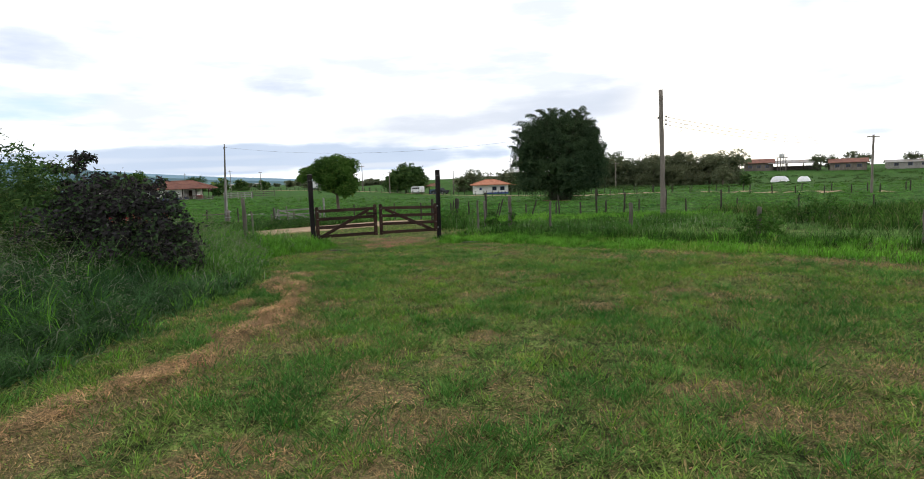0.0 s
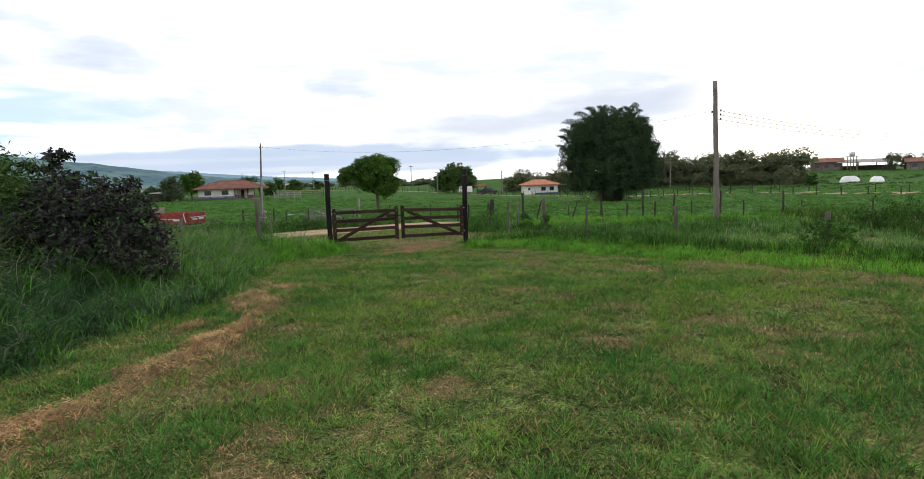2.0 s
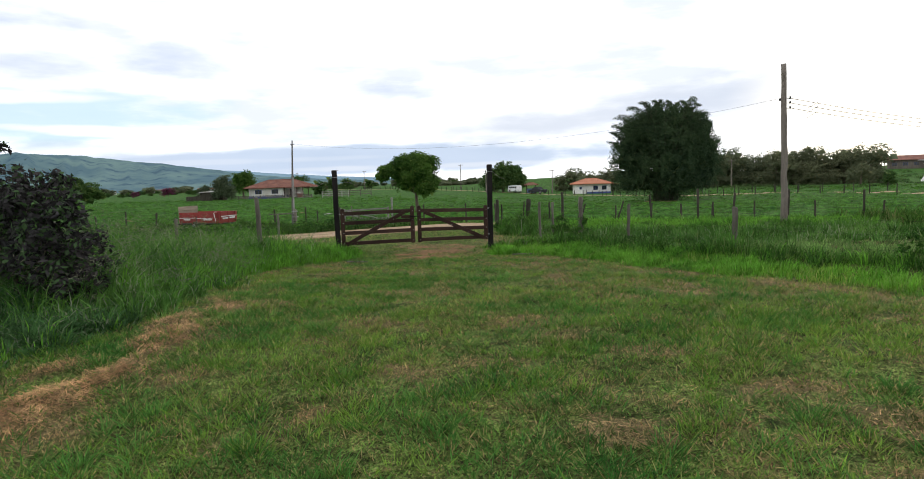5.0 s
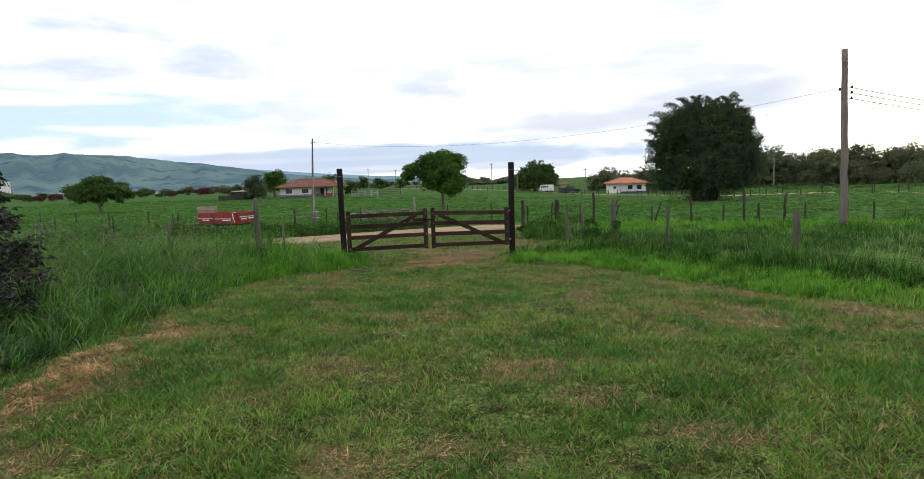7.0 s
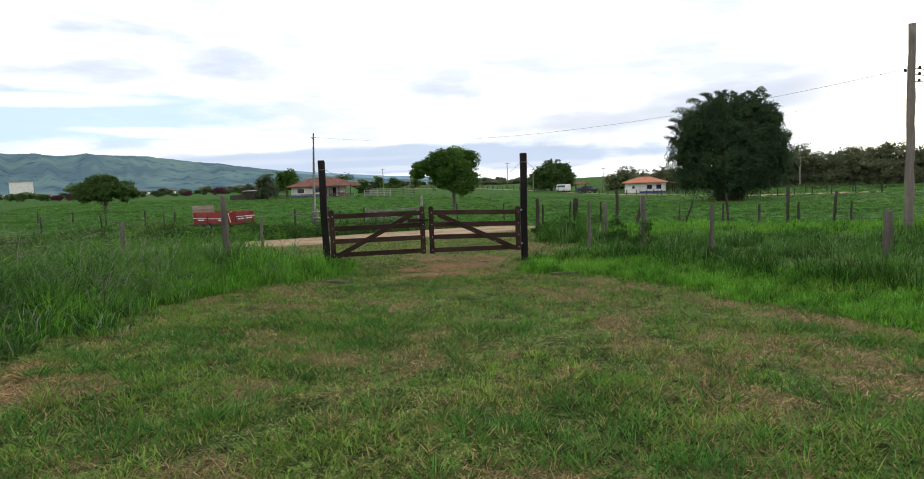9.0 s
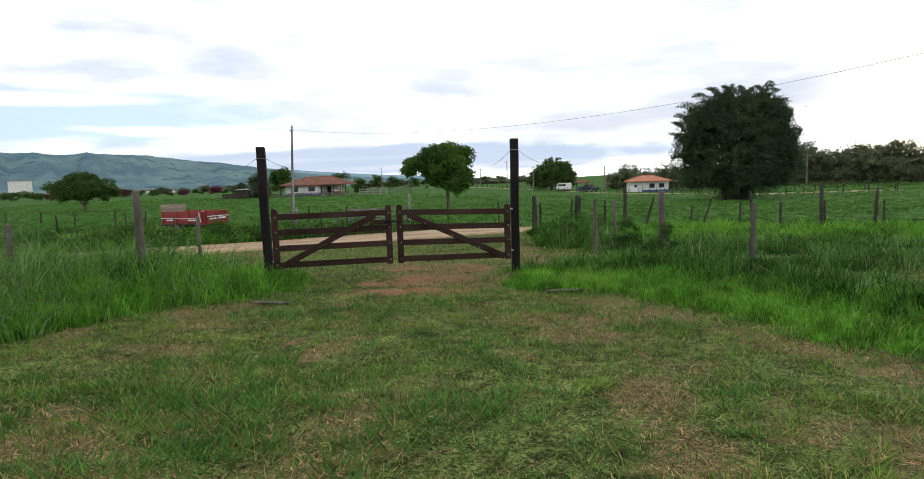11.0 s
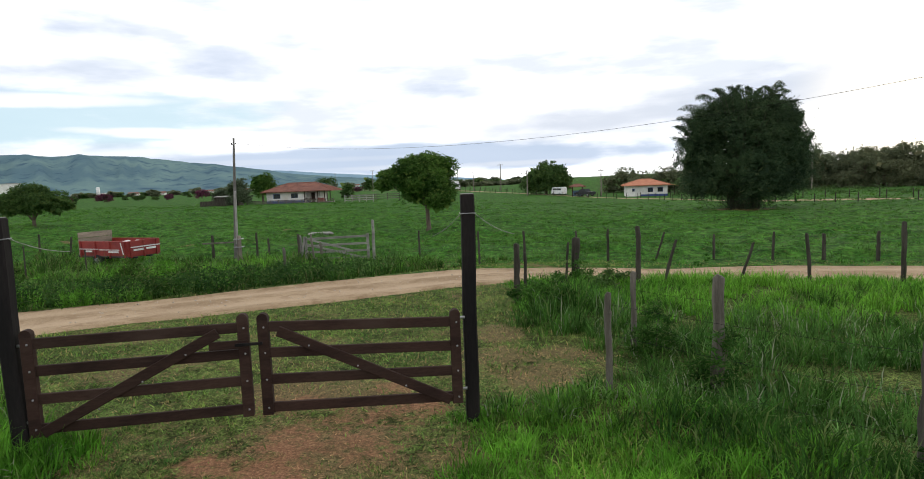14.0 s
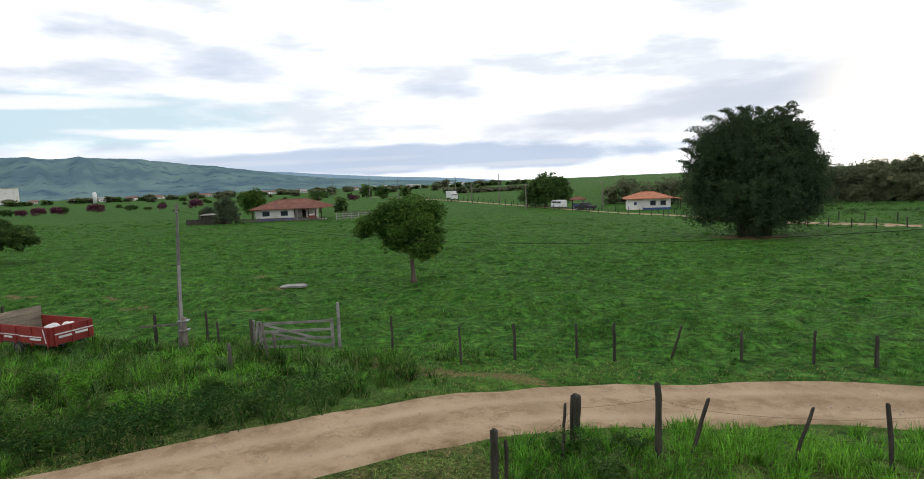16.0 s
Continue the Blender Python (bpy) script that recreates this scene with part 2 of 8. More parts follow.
def tall(x, y):
    """0 on mown or bare land, 1 in the deep of the tall grass."""
    wob = (vnoise(x, y, 0.8, 9) - 0.5) * 0.5
    left = sm(0.0, 0.7, np.interp(y, *LEFT_Y) - x + wob) * (y < 24.0)
    right = sm(0.0, 0.7, x - np.interp(y, *RIGHT_Y) + wob) * (y < 25.6)
    off = road_off(x, y)
    south = sm(1.9, 2.5, -off + wob * 0.6)
    rb = np.interp(y, [25.5, 26.1, 27, 28.5, 29.4, 30.5, 32, 34.5, 36], [-1.2, -0.7, 0.5, 0.8, -0.4, -1.3, -1.7, -2.3, -3.0])
    right2 = sm(0.0, 0.7, x - rb + wob) * (y >= 25.6) * south
    lb = np.interp(y, [23, 24.5, 26.5, 29], [-5.2, -6.8, -10.6, -15.6])
    left2 = sm(0.0, 0.8, lb - x + wob) * (y >= 22.8) * south
    north = sm(1.6, 2.0, off + wob * 0.7) * (1 - sm(-7.5, -4.5, x)) * (1 - sm(41.5, 44, y + x * 0.10))
    verge = np.exp(-((y - 44.2) / 0.9) ** 2) * sm(-9, -5, x) * 0.55 * (0.5 + vnoise(x, y, 1.2, 12))
    return np.clip(np.maximum.reduce([left, right, right2, left2, north, verge * sm(0.35, 0.8, np.abs(y - 43.0 + 0.29 * (x + 9.1)) + sm(-3, 0, x))]), 0, 1)


STRAW = [(-0.6, 5.3, 0.55, 0.6), (-0.5, 4.0, 0.5, 0.6), (-0.1, 4.7, 0.6, 0.5), (-1.5, 4.2, 0.8, 0.5), (-0.95, 6.3, 0.25, 0.7), (4.4, 5.6, 0.6, 0.5), (3.0, 4.6, 0.7, 0.3), (2.6, 5.4, 0.5, 0.25),
         (0.5, 7.4, 0.35, 0.4), (-0.3, 9.0, 0.3, 0.5), (0.3, 10.2, 0.5, 0.4), (0.8, 10.5, 0.4, 0.3), (4.0, 8.3, 0.7, 0.3), (4.7, 9.2, 0.8, 0.4), (2.3, 8.9, 0.4, 0.3), (3.9, 10.1, 0.7, 0.3), (2.8, 11.0, 0.6, 0.3), (1.9, 11.6, 0.5, 0.3), (-2.0, 9.8, 0.5, 0.4), (-1.6, 7.3, 0.4, 0.4)]
STRAW_MID = [(-0.8, 12.2, 0.5, 0.4), (1.2, 12.3, 0.5, 0.5), (-2.2, 15.4, 0.8, 0.35), (-1.4, 14.9, 0.8, 0.3), (-1.6, 13.8, 0.4, 0.45), (-0.3, 15.0, 0.22, 0.8), (1.8, 16.2, 0.4, 0.7), (2.3, 15.0, 0.45, 0.7), (2.8, 14.1, 0.5, 0.6), (3.6, 15.8, 1.1, 0.45), (1.2, 14.9, 0.3, 0.3),
             (-3.2, 13.6, 0.8, 0.5), (2.7, 15.6, 1.0, 0.5), (4.1, 14.8, 0.9, 0.4), (5.4, 14.7, 0.9, 0.3), (6.6, 12.6, 1.2, 0.4), (-0.6, 16.2, 0.22, 0.6), (-0.35, 15.5, 0.3, 0.4), (-2.6, 15.9, 0.6, 0.3), (3.0, 16.7, 0.9, 0.5)]
STRAW_FAR = [(-3.5, 18.0, 0.7, 0.4), (1.0, 19.7, 0.9, 0.5), (1.6, 17.4, 0.4, 0.7), (0.3, 18.5, 0.4, 0.3), (-4.5, 19.4, 0.9, 0.4), (-6.0, 18.6, 0.7, 0.4), (-1.8, 18.4, 0.25, 0.8), (0.4, 20.6, 0.9, 0.9), (1.1, 22.0, 0.7, 0.8), (1.5, 21.2, 0.8, 0.9), (-5.4, 20.3, 0.9, 0.4), (-4.7, 21.1, 0.5, 0.3),
             (-0.2, 27.4, 0.7, 1.0), (0.1, 29.0, 0.6, 0.8), (-1.1, 28.4, 0.9, 0.8), (-1.5, 30.0, 0.7, 0.9), (-2.2, 24.4, 2.0, 1.1), (-3.6, 26.2, 1.6, 0.9), (-7.5, 26.8, 1.4, 0.7), (-9.5, 28.6, 1.4, 0.7), (-2.0, 22.7, 1.3, 0.5), (0.7, 22.4, 0.6, 0.3)]
SAND = [(-24.3, 60.7, 0.9, 0.35), (-26.3, 50.5, 1.1, 0.35), (-21.6, 55.1, 0.9, 0.3), (-31.0, 52.8, 1.3, 0.4), (-37.4, 52.5, 1.5, 0.4), (-18.0, 50.3, 0.9, 0.35), (-20.6, 57.0, 0.9, 0.5)]
SOIL = [(-3.6, 22.35, 0.55, 0.35), (-3.3, 22.9, 0.6, 0.4), (-2.6, 22.8, 0.8, 0.5), (-1.8, 23.0, 0.6, 0.6), (-2.9, 24.5, 0.6, 0.6), (-2.4, 25.4, 0.9, 0.6), (-3.5, 25.6, 0.8, 0.5), (-2.4, 26.4, 0.6, 0.5),
        (-3.5, 23.6, 0.5, 0.4), (-2.7, 23.6, 0.7, 0.7), (-2.2, 24.6, 0.7, 0.8), (-2.0, 25.9, 0.8, 0.7), (-3.05, 21.4, 0.28, 0.5), (-2.75, 20.7, 0.25, 0.5), (-2.35, 19.8, 0.22, 0.7), (-2.4, 18.8, 0.18, 0.6)]


def spots(x, y, table):
    m = np.zeros_like(np.asarray(x, float))
    for cx, cy, rx, ry in table:
        m = np.maximum(m, np.exp(-(((x - cx) / rx) ** 2 + ((y - cy) / ry) ** 2)))
    return m


def straw(x, y):
    """Where cut dry grass lies on the mown land."""
    n = vnoise(x, y, 0.55, 21) * 0.5 + vnoise(x, y, 0.17, 22) * 0.3 + vnoise(x, y, 0.07, 23) * 0.2
    row = windrow(x, y) * 1.2
    edge = np.exp(-((x - np.interp(y, *RIGHT_Y) + 0.4) / 0.5) ** 2) * sm(9, 12, y) * (y < 24)
    halo = 1.0 * np.exp(-((x - np.interp(y, *ROW_Y) - 0.35) / 0.65) ** 2) * (0.5 + 0.5 * sm(9.5, 7.5, y)) * sm(15, 12, y)
    s = np.maximum.reduce([row, halo, edge * 0.85, spots(x, y, STRAW) * 0.95, spots(x, y, STRAW_MID) * 0.95, spots(x, y, STRAW_FAR) * 0.95])
    big = sm(0.50, 0.70, vnoise(x, y, 0.8, 27) * 0.40 + vnoise(x, y, 0.25, 28) * 0.38 + vnoise(x, y, 0.1, 29) * 0.22) * 0.5
    near_ = np.clip(sm(0.22, 0.85, s * (0.14 + 1.6 * n)) + big + 0.9 * sm(0.30, 0.80, row * (0.5 + n)), 0, 1) * (1 - tall(x, y)) * (y < 36)
    trail = np.exp(-((y - 43.0 + 0.29 * (x + 9.1)) / 0.55) ** 2) * sm(-10.5, -8.8, x) * (1 - sm(-2.5, 0, x))
    return np.maximum.reduce([near_, 0.8 * sm(0.25, 0.7, trail * (0.4 + n)), 0.9 * sm(0.25, 0.6, spots(x, y, SAND) * (0.4 + 1.2 * n))])


def soil(x, y):
    n = vnoise(x, y, 0.4, 31) * 0.5 + vnoise(x, y, 0.12, 32) * 0.5
    s = sm(0.10, 0.85, spots(x, y, SOIL) * (0.30 + 1.1 * n))
    track = np.exp(-((y - 43.0 + 0.29 * (x + 9.1)) / 0.38) ** 2) * sm(-10.5, -8.8, x) * (1 - sm(-2.5, 0, x)) * (0.35 + n)
    pond = spots(x, y, [(15, 96, 5.5, 3.0)])
    s = s * (0.40 + 0.75 * vnoise(x, y, 0.75, 33)) * (1 - 0.45 * sm(22.0, 20.5, y))
    return np.clip(np.maximum.reduce([s, sm(0.3, 0.9, track) * 0.3, sm(0.3, 0.8, pond) * 0.7]), 0, 1) * (1 - tall(x, y))


# ---------------------------------------------------------------- materials
def material(name):
    m = bpy.data.materials.new(name)
    m.use_nodes = True
    nt = m.node_tree
    p = nt.nodes["Principled BSDF"]
    return m, nt, p


def noise_node(nt, vec, scale, detail=4.0, rough=0.55):
    n = nt.nodes.new("ShaderNodeTexNoise")
    n.inputs["Scale"].default_value = scale
    n.inputs["Detail"].default_value = detail
    n.inputs["Roughness"].default_value = rough
    nt.links.new(vec, n.inputs["Vector"])
    return n


def ramp(nt, fac, lo, hi, a=(0, 0, 0, 1), b=(1, 1, 1, 1)):
    r = nt.nodes.new("ShaderNodeValToRGB")
    r.color_ramp.elements[0].position, r.color_ramp.elements[1].position = lo, hi
    r.color_ramp.elements[0].color, r.color_ramp.elements[1].color = a, b
    nt.links.new(fac, r.inputs[0])
    return r.outputs[0]


def mixc(nt, fac, a, b, blend="MIX"):
    m = nt.nodes.new("ShaderNodeMixRGB")
    m.blend_type = blend
    for i, v in ((0, fac), (1, a), (2, b)):
        if isinstance(v, (int, float)):
            m.inputs[i].default_value = v
        elif isinstance(v, tuple):
            m.inputs[i].default_value = (*v, 1) if len(v) == 3 else v
        else:
            nt.links.new(v, m.inputs[i])
    return m.outputs[0]


def bump(nt, p, height, strength, dist):
    b = nt.nodes.new("ShaderNodeBump")
    b.inputs["Strength"].default_value = strength
    b.inputs["Distance"].default_value = dist
    nt.links.new(height, b.inputs["Height"])
    nt.links.new(b.outputs[0], p.inputs["Normal"])


def plain(name, c1, c2, scale=6.0, rough=0.8, relief=0.3, dist=0.01, stretch=(1, 1, 1), stain=None, metal=0.0, grain=9.0, spec=0.4):
    """A surface of two tones, a fine grain, a stain colour and a fine relief, at world size."""
    m, nt, p = material(name)
    tc = nt.nodes.new("ShaderNodeTexCoord")
    mp = nt.nodes.new("ShaderNodeMapping")
    mp.inputs["Scale"].default_value = stretch
    nt.links.new(tc.outputs["Object"], mp.inputs[0])
    v = mp.outputs[0]
    big = noise_node(nt, v, scale)
    fine = noise_node(nt, v, scale * grain, 3.0, 0.6)
    col = mixc(nt, ramp(nt, big.outputs[0], 0.35, 0.65), c1, c2)
    oi = nt.nodes.new("ShaderNodeObjectInfo")
    tone = nt.nodes.new("ShaderNodeMapRange")
    tone.inputs[3].default_value, tone.inputs[4].default_value = 0.82, 1.15
    nt.links.new(oi.outputs["Random"], tone.inputs[0])
    col = mixc(nt, 1.0, col, tone.outputs[0], "MULTIPLY")
    col = mixc(nt, ramp(nt, fine.outputs[0], 0.3, 0.75), col, mixc(nt, 1.0, col, (0.62, 0.62, 0.62), "MULTIPLY"))
    if stain:
        st = noise_node(nt, v, scale * 0.37, 6.0, 0.65)
        col = mixc(nt, ramp(nt, st.outputs[0], 0.52, 0.70), col, stain)
    nt.links.new(col, p.inputs["Base Color"])
    p.inputs["Roughness"].default_value = rough
    p.inputs["Metallic"].default_value = metal
    p.inputs["Specular IOR Level"].default_value = spec
    bump(nt, p, fine.outputs[0], relief, dist)
    return m


def clumps(nt, vec, scale, lo=0.42, hi=1.50):
    """Small light and dark growth clumps, with shade among tufts put into tone."""
    n = noise_node(nt, vec, scale, 3.0, 0.65)
    m = nt.nodes.new("ShaderNodeMapRange")
    for i, v in ((1, 0.34), (2, 0.66), (3, lo), (4, hi)):
        m.inputs[i].default_value = v
    nt.links.new(n.outputs[0], m.inputs[0])
    return m.outputs[0]


def leafy(name, dark, light, tip=None, trans=0.35, patch=1.2, rough=0.7, dry=0.86, micro=0.0, spread=0.45):
    """Leaves and blades: tone by leaf and by patch of land, some light let through."""
    m, nt, p = material(name)
    geo = nt.nodes.new("ShaderNodeNewGeometry")
    big = noise_node(nt, geo.outputs["Position"], patch, 3.0)
    col = mixc(nt, ramp(nt, big.outputs[0], 0.32, 0.68), dark, light)
    wide = noise_node(nt, geo.outputs["Position"], patch * 0.23, 3.0)
    col = mixc(nt, ramp(nt, wide.outputs[0], 0.36, 0.62), mixc(nt, 1.0, col, (0.78, 0.86, 0.90), "MULTIPLY"), col)
    if micro:
        col = mixc(nt, 1.0, col, clumps(nt, geo.outputs["Position"], micro), "MULTIPLY")
    tone = nt.nodes.new("ShaderNodeMapRange")
    tone.inputs[3].default_value, tone.inputs[4].default_value = 1 - spread, 1 + spread
    nt.links.new(geo.outputs["Random Per Island"], tone.inputs[0])
    col = mixc(nt, 1.0, col, tone.outputs[0], "MULTIPLY")
    if tip:
        col = mixc(nt, ramp(nt, geo.outputs["Random Per Island"], dry, dry + 0.05), col, tip)
    nt.links.new(col, p.inputs["Base Color"])
    p.inputs["Roughness"].default_value = rough
    p.inputs["Specular IOR Level"].default_value = 0.10
    tr = nt.nodes.new("ShaderNodeBsdfTranslucent")
    nt.links.new(col, tr.inputs[0])
    mx = nt.nodes.new("ShaderNodeMixShader")
    mx.inputs[0].default_value = trans
    nt.links.new(p.outputs[0], mx.inputs[1])
    nt.links.new(tr.outputs[0], mx.inputs[2])
    nt.links.new(mx.outputs[0], nt.nodes["Material Output"].inputs[0])
    return m


def ground_material():
    m, nt, p = material("pasture_ground")
    geo = nt.nodes.new("ShaderNodeNewGeometry")
    v = geo.outputs["Position"]
    big, mid, fine, speck = noise_node(nt, v, 0.09, 4.0), noise_node(nt, v, 1.3, 5.0), noise_node(nt, v, 24.0, 4.0, 0.7), noise_node(nt, v, 60.0, 3.0, 0.7)
    green = mixc(nt, ramp(nt, mid.outputs[0], 0.35, 0.66), (0.024, 0.089, 0.013), (0.060, 0.150, 0.023))
    green = mixc(nt, ramp(nt, big.outputs[0], 0.40, 0.62), green, mixc(nt, 1.0, green, (1.12, 1.12, 0.95), "MULTIPLY"))
    turf = mixc(nt, ramp(nt, mid.outputs[0], 0.36, 0.64), (0.042, 0.092, 0.016), (0.106, 0.155, 0.034))
    sep = nt.nodes.new("ShaderNodeSeparateXYZ")
    nt.links.new(v, sep.inputs[0])
    yard = nt.nodes.new("ShaderNodeMapRange")
    yard.inputs[1].default_value, yard.inputs[2].default_value, yard.inputs[3].default_value, yard.inputs[4].default_value = 34.0, 42.0, 1.0, 0.0
    nt.links.new(sep.outputs[1], yard.inputs[0])
    turf = mixc(nt, ramp(nt, speck.outputs[0], 0.48, 0.64), turf, (0.135, 0.115, 0.050))
    dry = mixc(nt, ramp(nt, speck.outputs[0], 0.38, 0.64), (0.085, 0.068, 0.031), (0.26, 0.198, 0.096))
    earth = mixc(nt, ramp(nt, fine.outputs[0], 0.3, 0.7), (0.175, 0.086, 0.046), (0.34, 0.185, 0.105))
    a1 = nt.nodes.new("ShaderNodeAttribute")
    a1.attribute_name = "straw"
    a2 = nt.nodes.new("ShaderNodeAttribute")
    a2.attribute_name = "soil"
    def bits(scale, lo, hi):
        """Small leaf-sized flecks, each of its own tone."""
        vo = nt.nodes.new("ShaderNodeTexVoronoi")
        vo.inputs["Scale"].default_value = scale
        warp = nt.nodes.new("ShaderNodeVectorMath")
        warp.operation = "MULTIPLY_ADD"
        nt.links.new(speck.outputs[1], warp.inputs[0])
        warp.inputs[1].default_value = (0.6 / scale, 0.6 / scale, 0.0)
        nt.links.new(v, warp.inputs[2])
        nt.links.new(warp.outputs[0], vo.inputs["Vector"])
        sp = nt.nodes.new("ShaderNodeSeparateColor")
        nt.links.new(vo.outputs["Color"], sp.inputs[0])
        mr = nt.nodes.new("ShaderNodeMapRange")
        mr.inputs[3].default_value, mr.inputs[4].default_value = lo, hi
        nt.links.new(sp.outputs[0], mr.inputs[0])
        return mr.outputs[0]
    fleck, crumb = bits(48.0, 0.30, 1.75), bits(95.0, 0.50, 1.55)
    # Shade on the sides of pasture tussocks is painted in as darker tones.
    tuss = mixc(nt, 1.0, green, clumps(nt, v, 1.5, 0.56, 1.36), "MULTIPLY")
    tuss = mixc(nt, 1.0, tuss, clumps(nt, v, 4.0, 0.42, 1.50), "MULTIPLY")
    # Dark thatch and the shadow in its gaps are both in these tones.
    lawn = mixc(nt, 1.0, mixc(nt, 1.0, turf, clumps(nt, v, 1.6, 0.62, 1.32), "MULTIPLY"), clumps(nt, v, 7.0, 0.40, 1.38), "MULTIPLY")
    lawn = mixc(nt, 1.0, mixc(nt, 1.0, lawn, fleck, "MULTIPLY"), crumb, "MULTIPLY")
    green = mixc(nt, yard.outputs[0], tuss, lawn)
    dry = mixc(nt, 1.0, dry, crumb, "MULTIPLY")
    earth = mixc(nt, 0.7, earth, mixc(nt, 1.0, earth, crumb, "MULTIPLY"))
    dry = mixc(nt, 1.0, dry, clumps(nt, v, 13.0, 0.6, 1.3), "MULTIPLY")

    torn = noise_node(nt, v, 6.5, 8.0, 0.78)

    def ragged(att, gain):
        add = nt.nodes.new("ShaderNodeMath")
        add.operation = "MULTIPLY_ADD"
        nt.links.new(torn.outputs[0], add.inputs[0])
        add.inputs[1].default_value = gain
        nt.links.new(att.outputs["Fac"], add.inputs[2])
        mr = nt.nodes.new("ShaderNodeMapRange")
        mr.interpolation_type = "SMOOTHSTEP"
        mr.inputs[1].default_value, mr.inputs[2].default_value = 0.5 * gain + 0.12, 0.5 * gain + 0.88
        nt.links.new(add.outputs[0], mr.inputs[0])
        return mr.outputs[0]
    part_dry = nt.nodes.new("ShaderNodeMath")
    part_dry.operation = "MULTIPLY"
    part_dry.inputs[1].default_value = 0.86
    nt.links.new(ragged(a1, 3.2), part_dry.inputs[0])
    col = mixc(nt, part_dry.outputs[0], green, dry)
    col = mixc(nt, ragged(a2, 2.6), col, earth)
    col = mixc(nt, ramp(nt, fine.outputs[0], 0.25, 0.8), mixc(nt, 1.0, col, (0.6, 0.6, 0.6), "MULTIPLY"), col)
    nt.links.new(col, p.inputs["Base Color"])
    p.inputs["Roughness"].default_value = 0.95
    p.inputs["Specular IOR Level"].default_value = 0.05
    bump(nt, p, fine.outputs[0], 0.6, 0.03)
    return m


def road_material():
    m, nt, p = material("dirt_road_earth")
    geo = nt.nodes.new("ShaderNodeNewGeometry")
    v = geo.outputs["Position"]
    big, mid, fine = noise_node(nt, v, 0.45, 5.0, 0.6), noise_node(nt, v, 2.2, 6.0, 0.65), noise_node(nt, v, 38.0, 3.0, 0.7)
    at = nt.nodes.new("ShaderNodeAttribute")
    at.attribute_name = "rut"
    col = mixc(nt, ramp(nt, big.outputs[0], 0.36, 0.64), (0.305, 0.220, 0.135), (0.420, 0.312, 0.200))
    col = mixc(nt, ramp(nt, mid.outputs[0], 0.46, 0.62), col, (0.260, 0.178, 0.105))
    col = mixc(nt, at.outputs["Fac"], col, (0.48, 0.365, 0.245))
    col = mixc(nt, ramp(nt, fine.outputs[0], 0.35, 0.7), mixc(nt, 1.0, col, (0.72, 0.70, 0.68), "MULTIPLY"), col)
    nt.links.new(col, p.inputs["Base Color"])
    p.inputs["Roughness"].default_value = 0.97
    p.inputs["Specular IOR Level"].default_value = 0.1
    bump(nt, p, mid.outputs[0], 0.7, 0.05)
    return m


def glass_material():
    m, nt, p = material("window_glass")
    p.inputs["Base Color"].default_value = (0.02, 0.025, 0.03, 1)
    p.inputs["Roughness"].default_value = 0.08
    p.inputs["Specular IOR Level"].default_value = 0.6
    return m


def tile_material(name, a, b, stain):
    m, nt, p = material(name)
    tc = nt.nodes.new("ShaderNodeTexCoord")
    oi = nt.nodes.new("ShaderNodeObjectInfo")
    n1, n2 = noise_node(nt, tc.outputs["Object"], 0.9, 5.0), noise_node(nt, tc.outputs["Object"], 7.0, 4.0, 0.7)
    col = mixc(nt, ramp(nt, n1.outputs[0], 0.35, 0.65), a, b)
    col = mixc(nt, ramp(nt, n2.outputs[0], 0.50, 0.72), col, stain)
    nt.links.new(col, p.inputs["Base Color"])
    p.inputs["Roughness"].default_value = 0.85
    bump(nt, p, n2.outputs[0], 0.5, 0.02)
    return m


M_GROUND = ground_material()
M_ROAD = road_material()
M_LAWN = leafy("mown_grass", (0.080, 0.180, 0.030), (0.205, 0.305, 0.058), (0.36, 0.27, 0.12), 0.30, 0.9, dry=0.80, micro=5.0, spread=0.6)
M_TUFT = leafy("lush_tuft_grass", (0.050, 0.165, 0.030), (0.115, 0.275, 0.050), (0.26, 0.30, 0.10), 0.35, 0.9, dry=0.90, spread=0.55)
M_TUFTY = leafy("yellow_green_tuft_grass", (0.115, 0.235, 0.028), (0.225, 0.365, 0.050), (0.34, 0.33, 0.12), 0.38, 0.9, dry=0.88, spread=0.5)
M_OLIVE = leafy("olive_stubble_grass", (0.095, 0.125, 0.034), (0.190, 0.205, 0.062), (0.36, 0.27, 0.12), 0.30, 0.9, dry=0.70, spread=0.55)
M_TALL = leafy("tall_grass", (0.074, 0.220, 0.019), (0.172, 0.390, 0.040), (0.18, 0.30, 0.07), 0.45, 0.7, micro=3.0, dry=0.9)
M_HAY = leafy("pale_uncut_grass", (0.100, 0.195, 0.048), (0.180, 0.295, 0.085), (0.24, 0.28, 0.13), 0.45, 0.6, micro=2.2, dry=0.88)
M_DEEP = leafy("rank_grass", (0.027, 0.083, 0.014), (0.068, 0.165, 0.024), (0.14, 0.20, 0.06), 0.45, 0.7, micro=3.0)
M_RANK = leafy("leaning_rank_grass", (0.054, 0.140, 0.029), (0.122, 0.245, 0.046), (0.26, 0.29, 0.19), 0.48, 0.6, micro=2.5, dry=0.88)
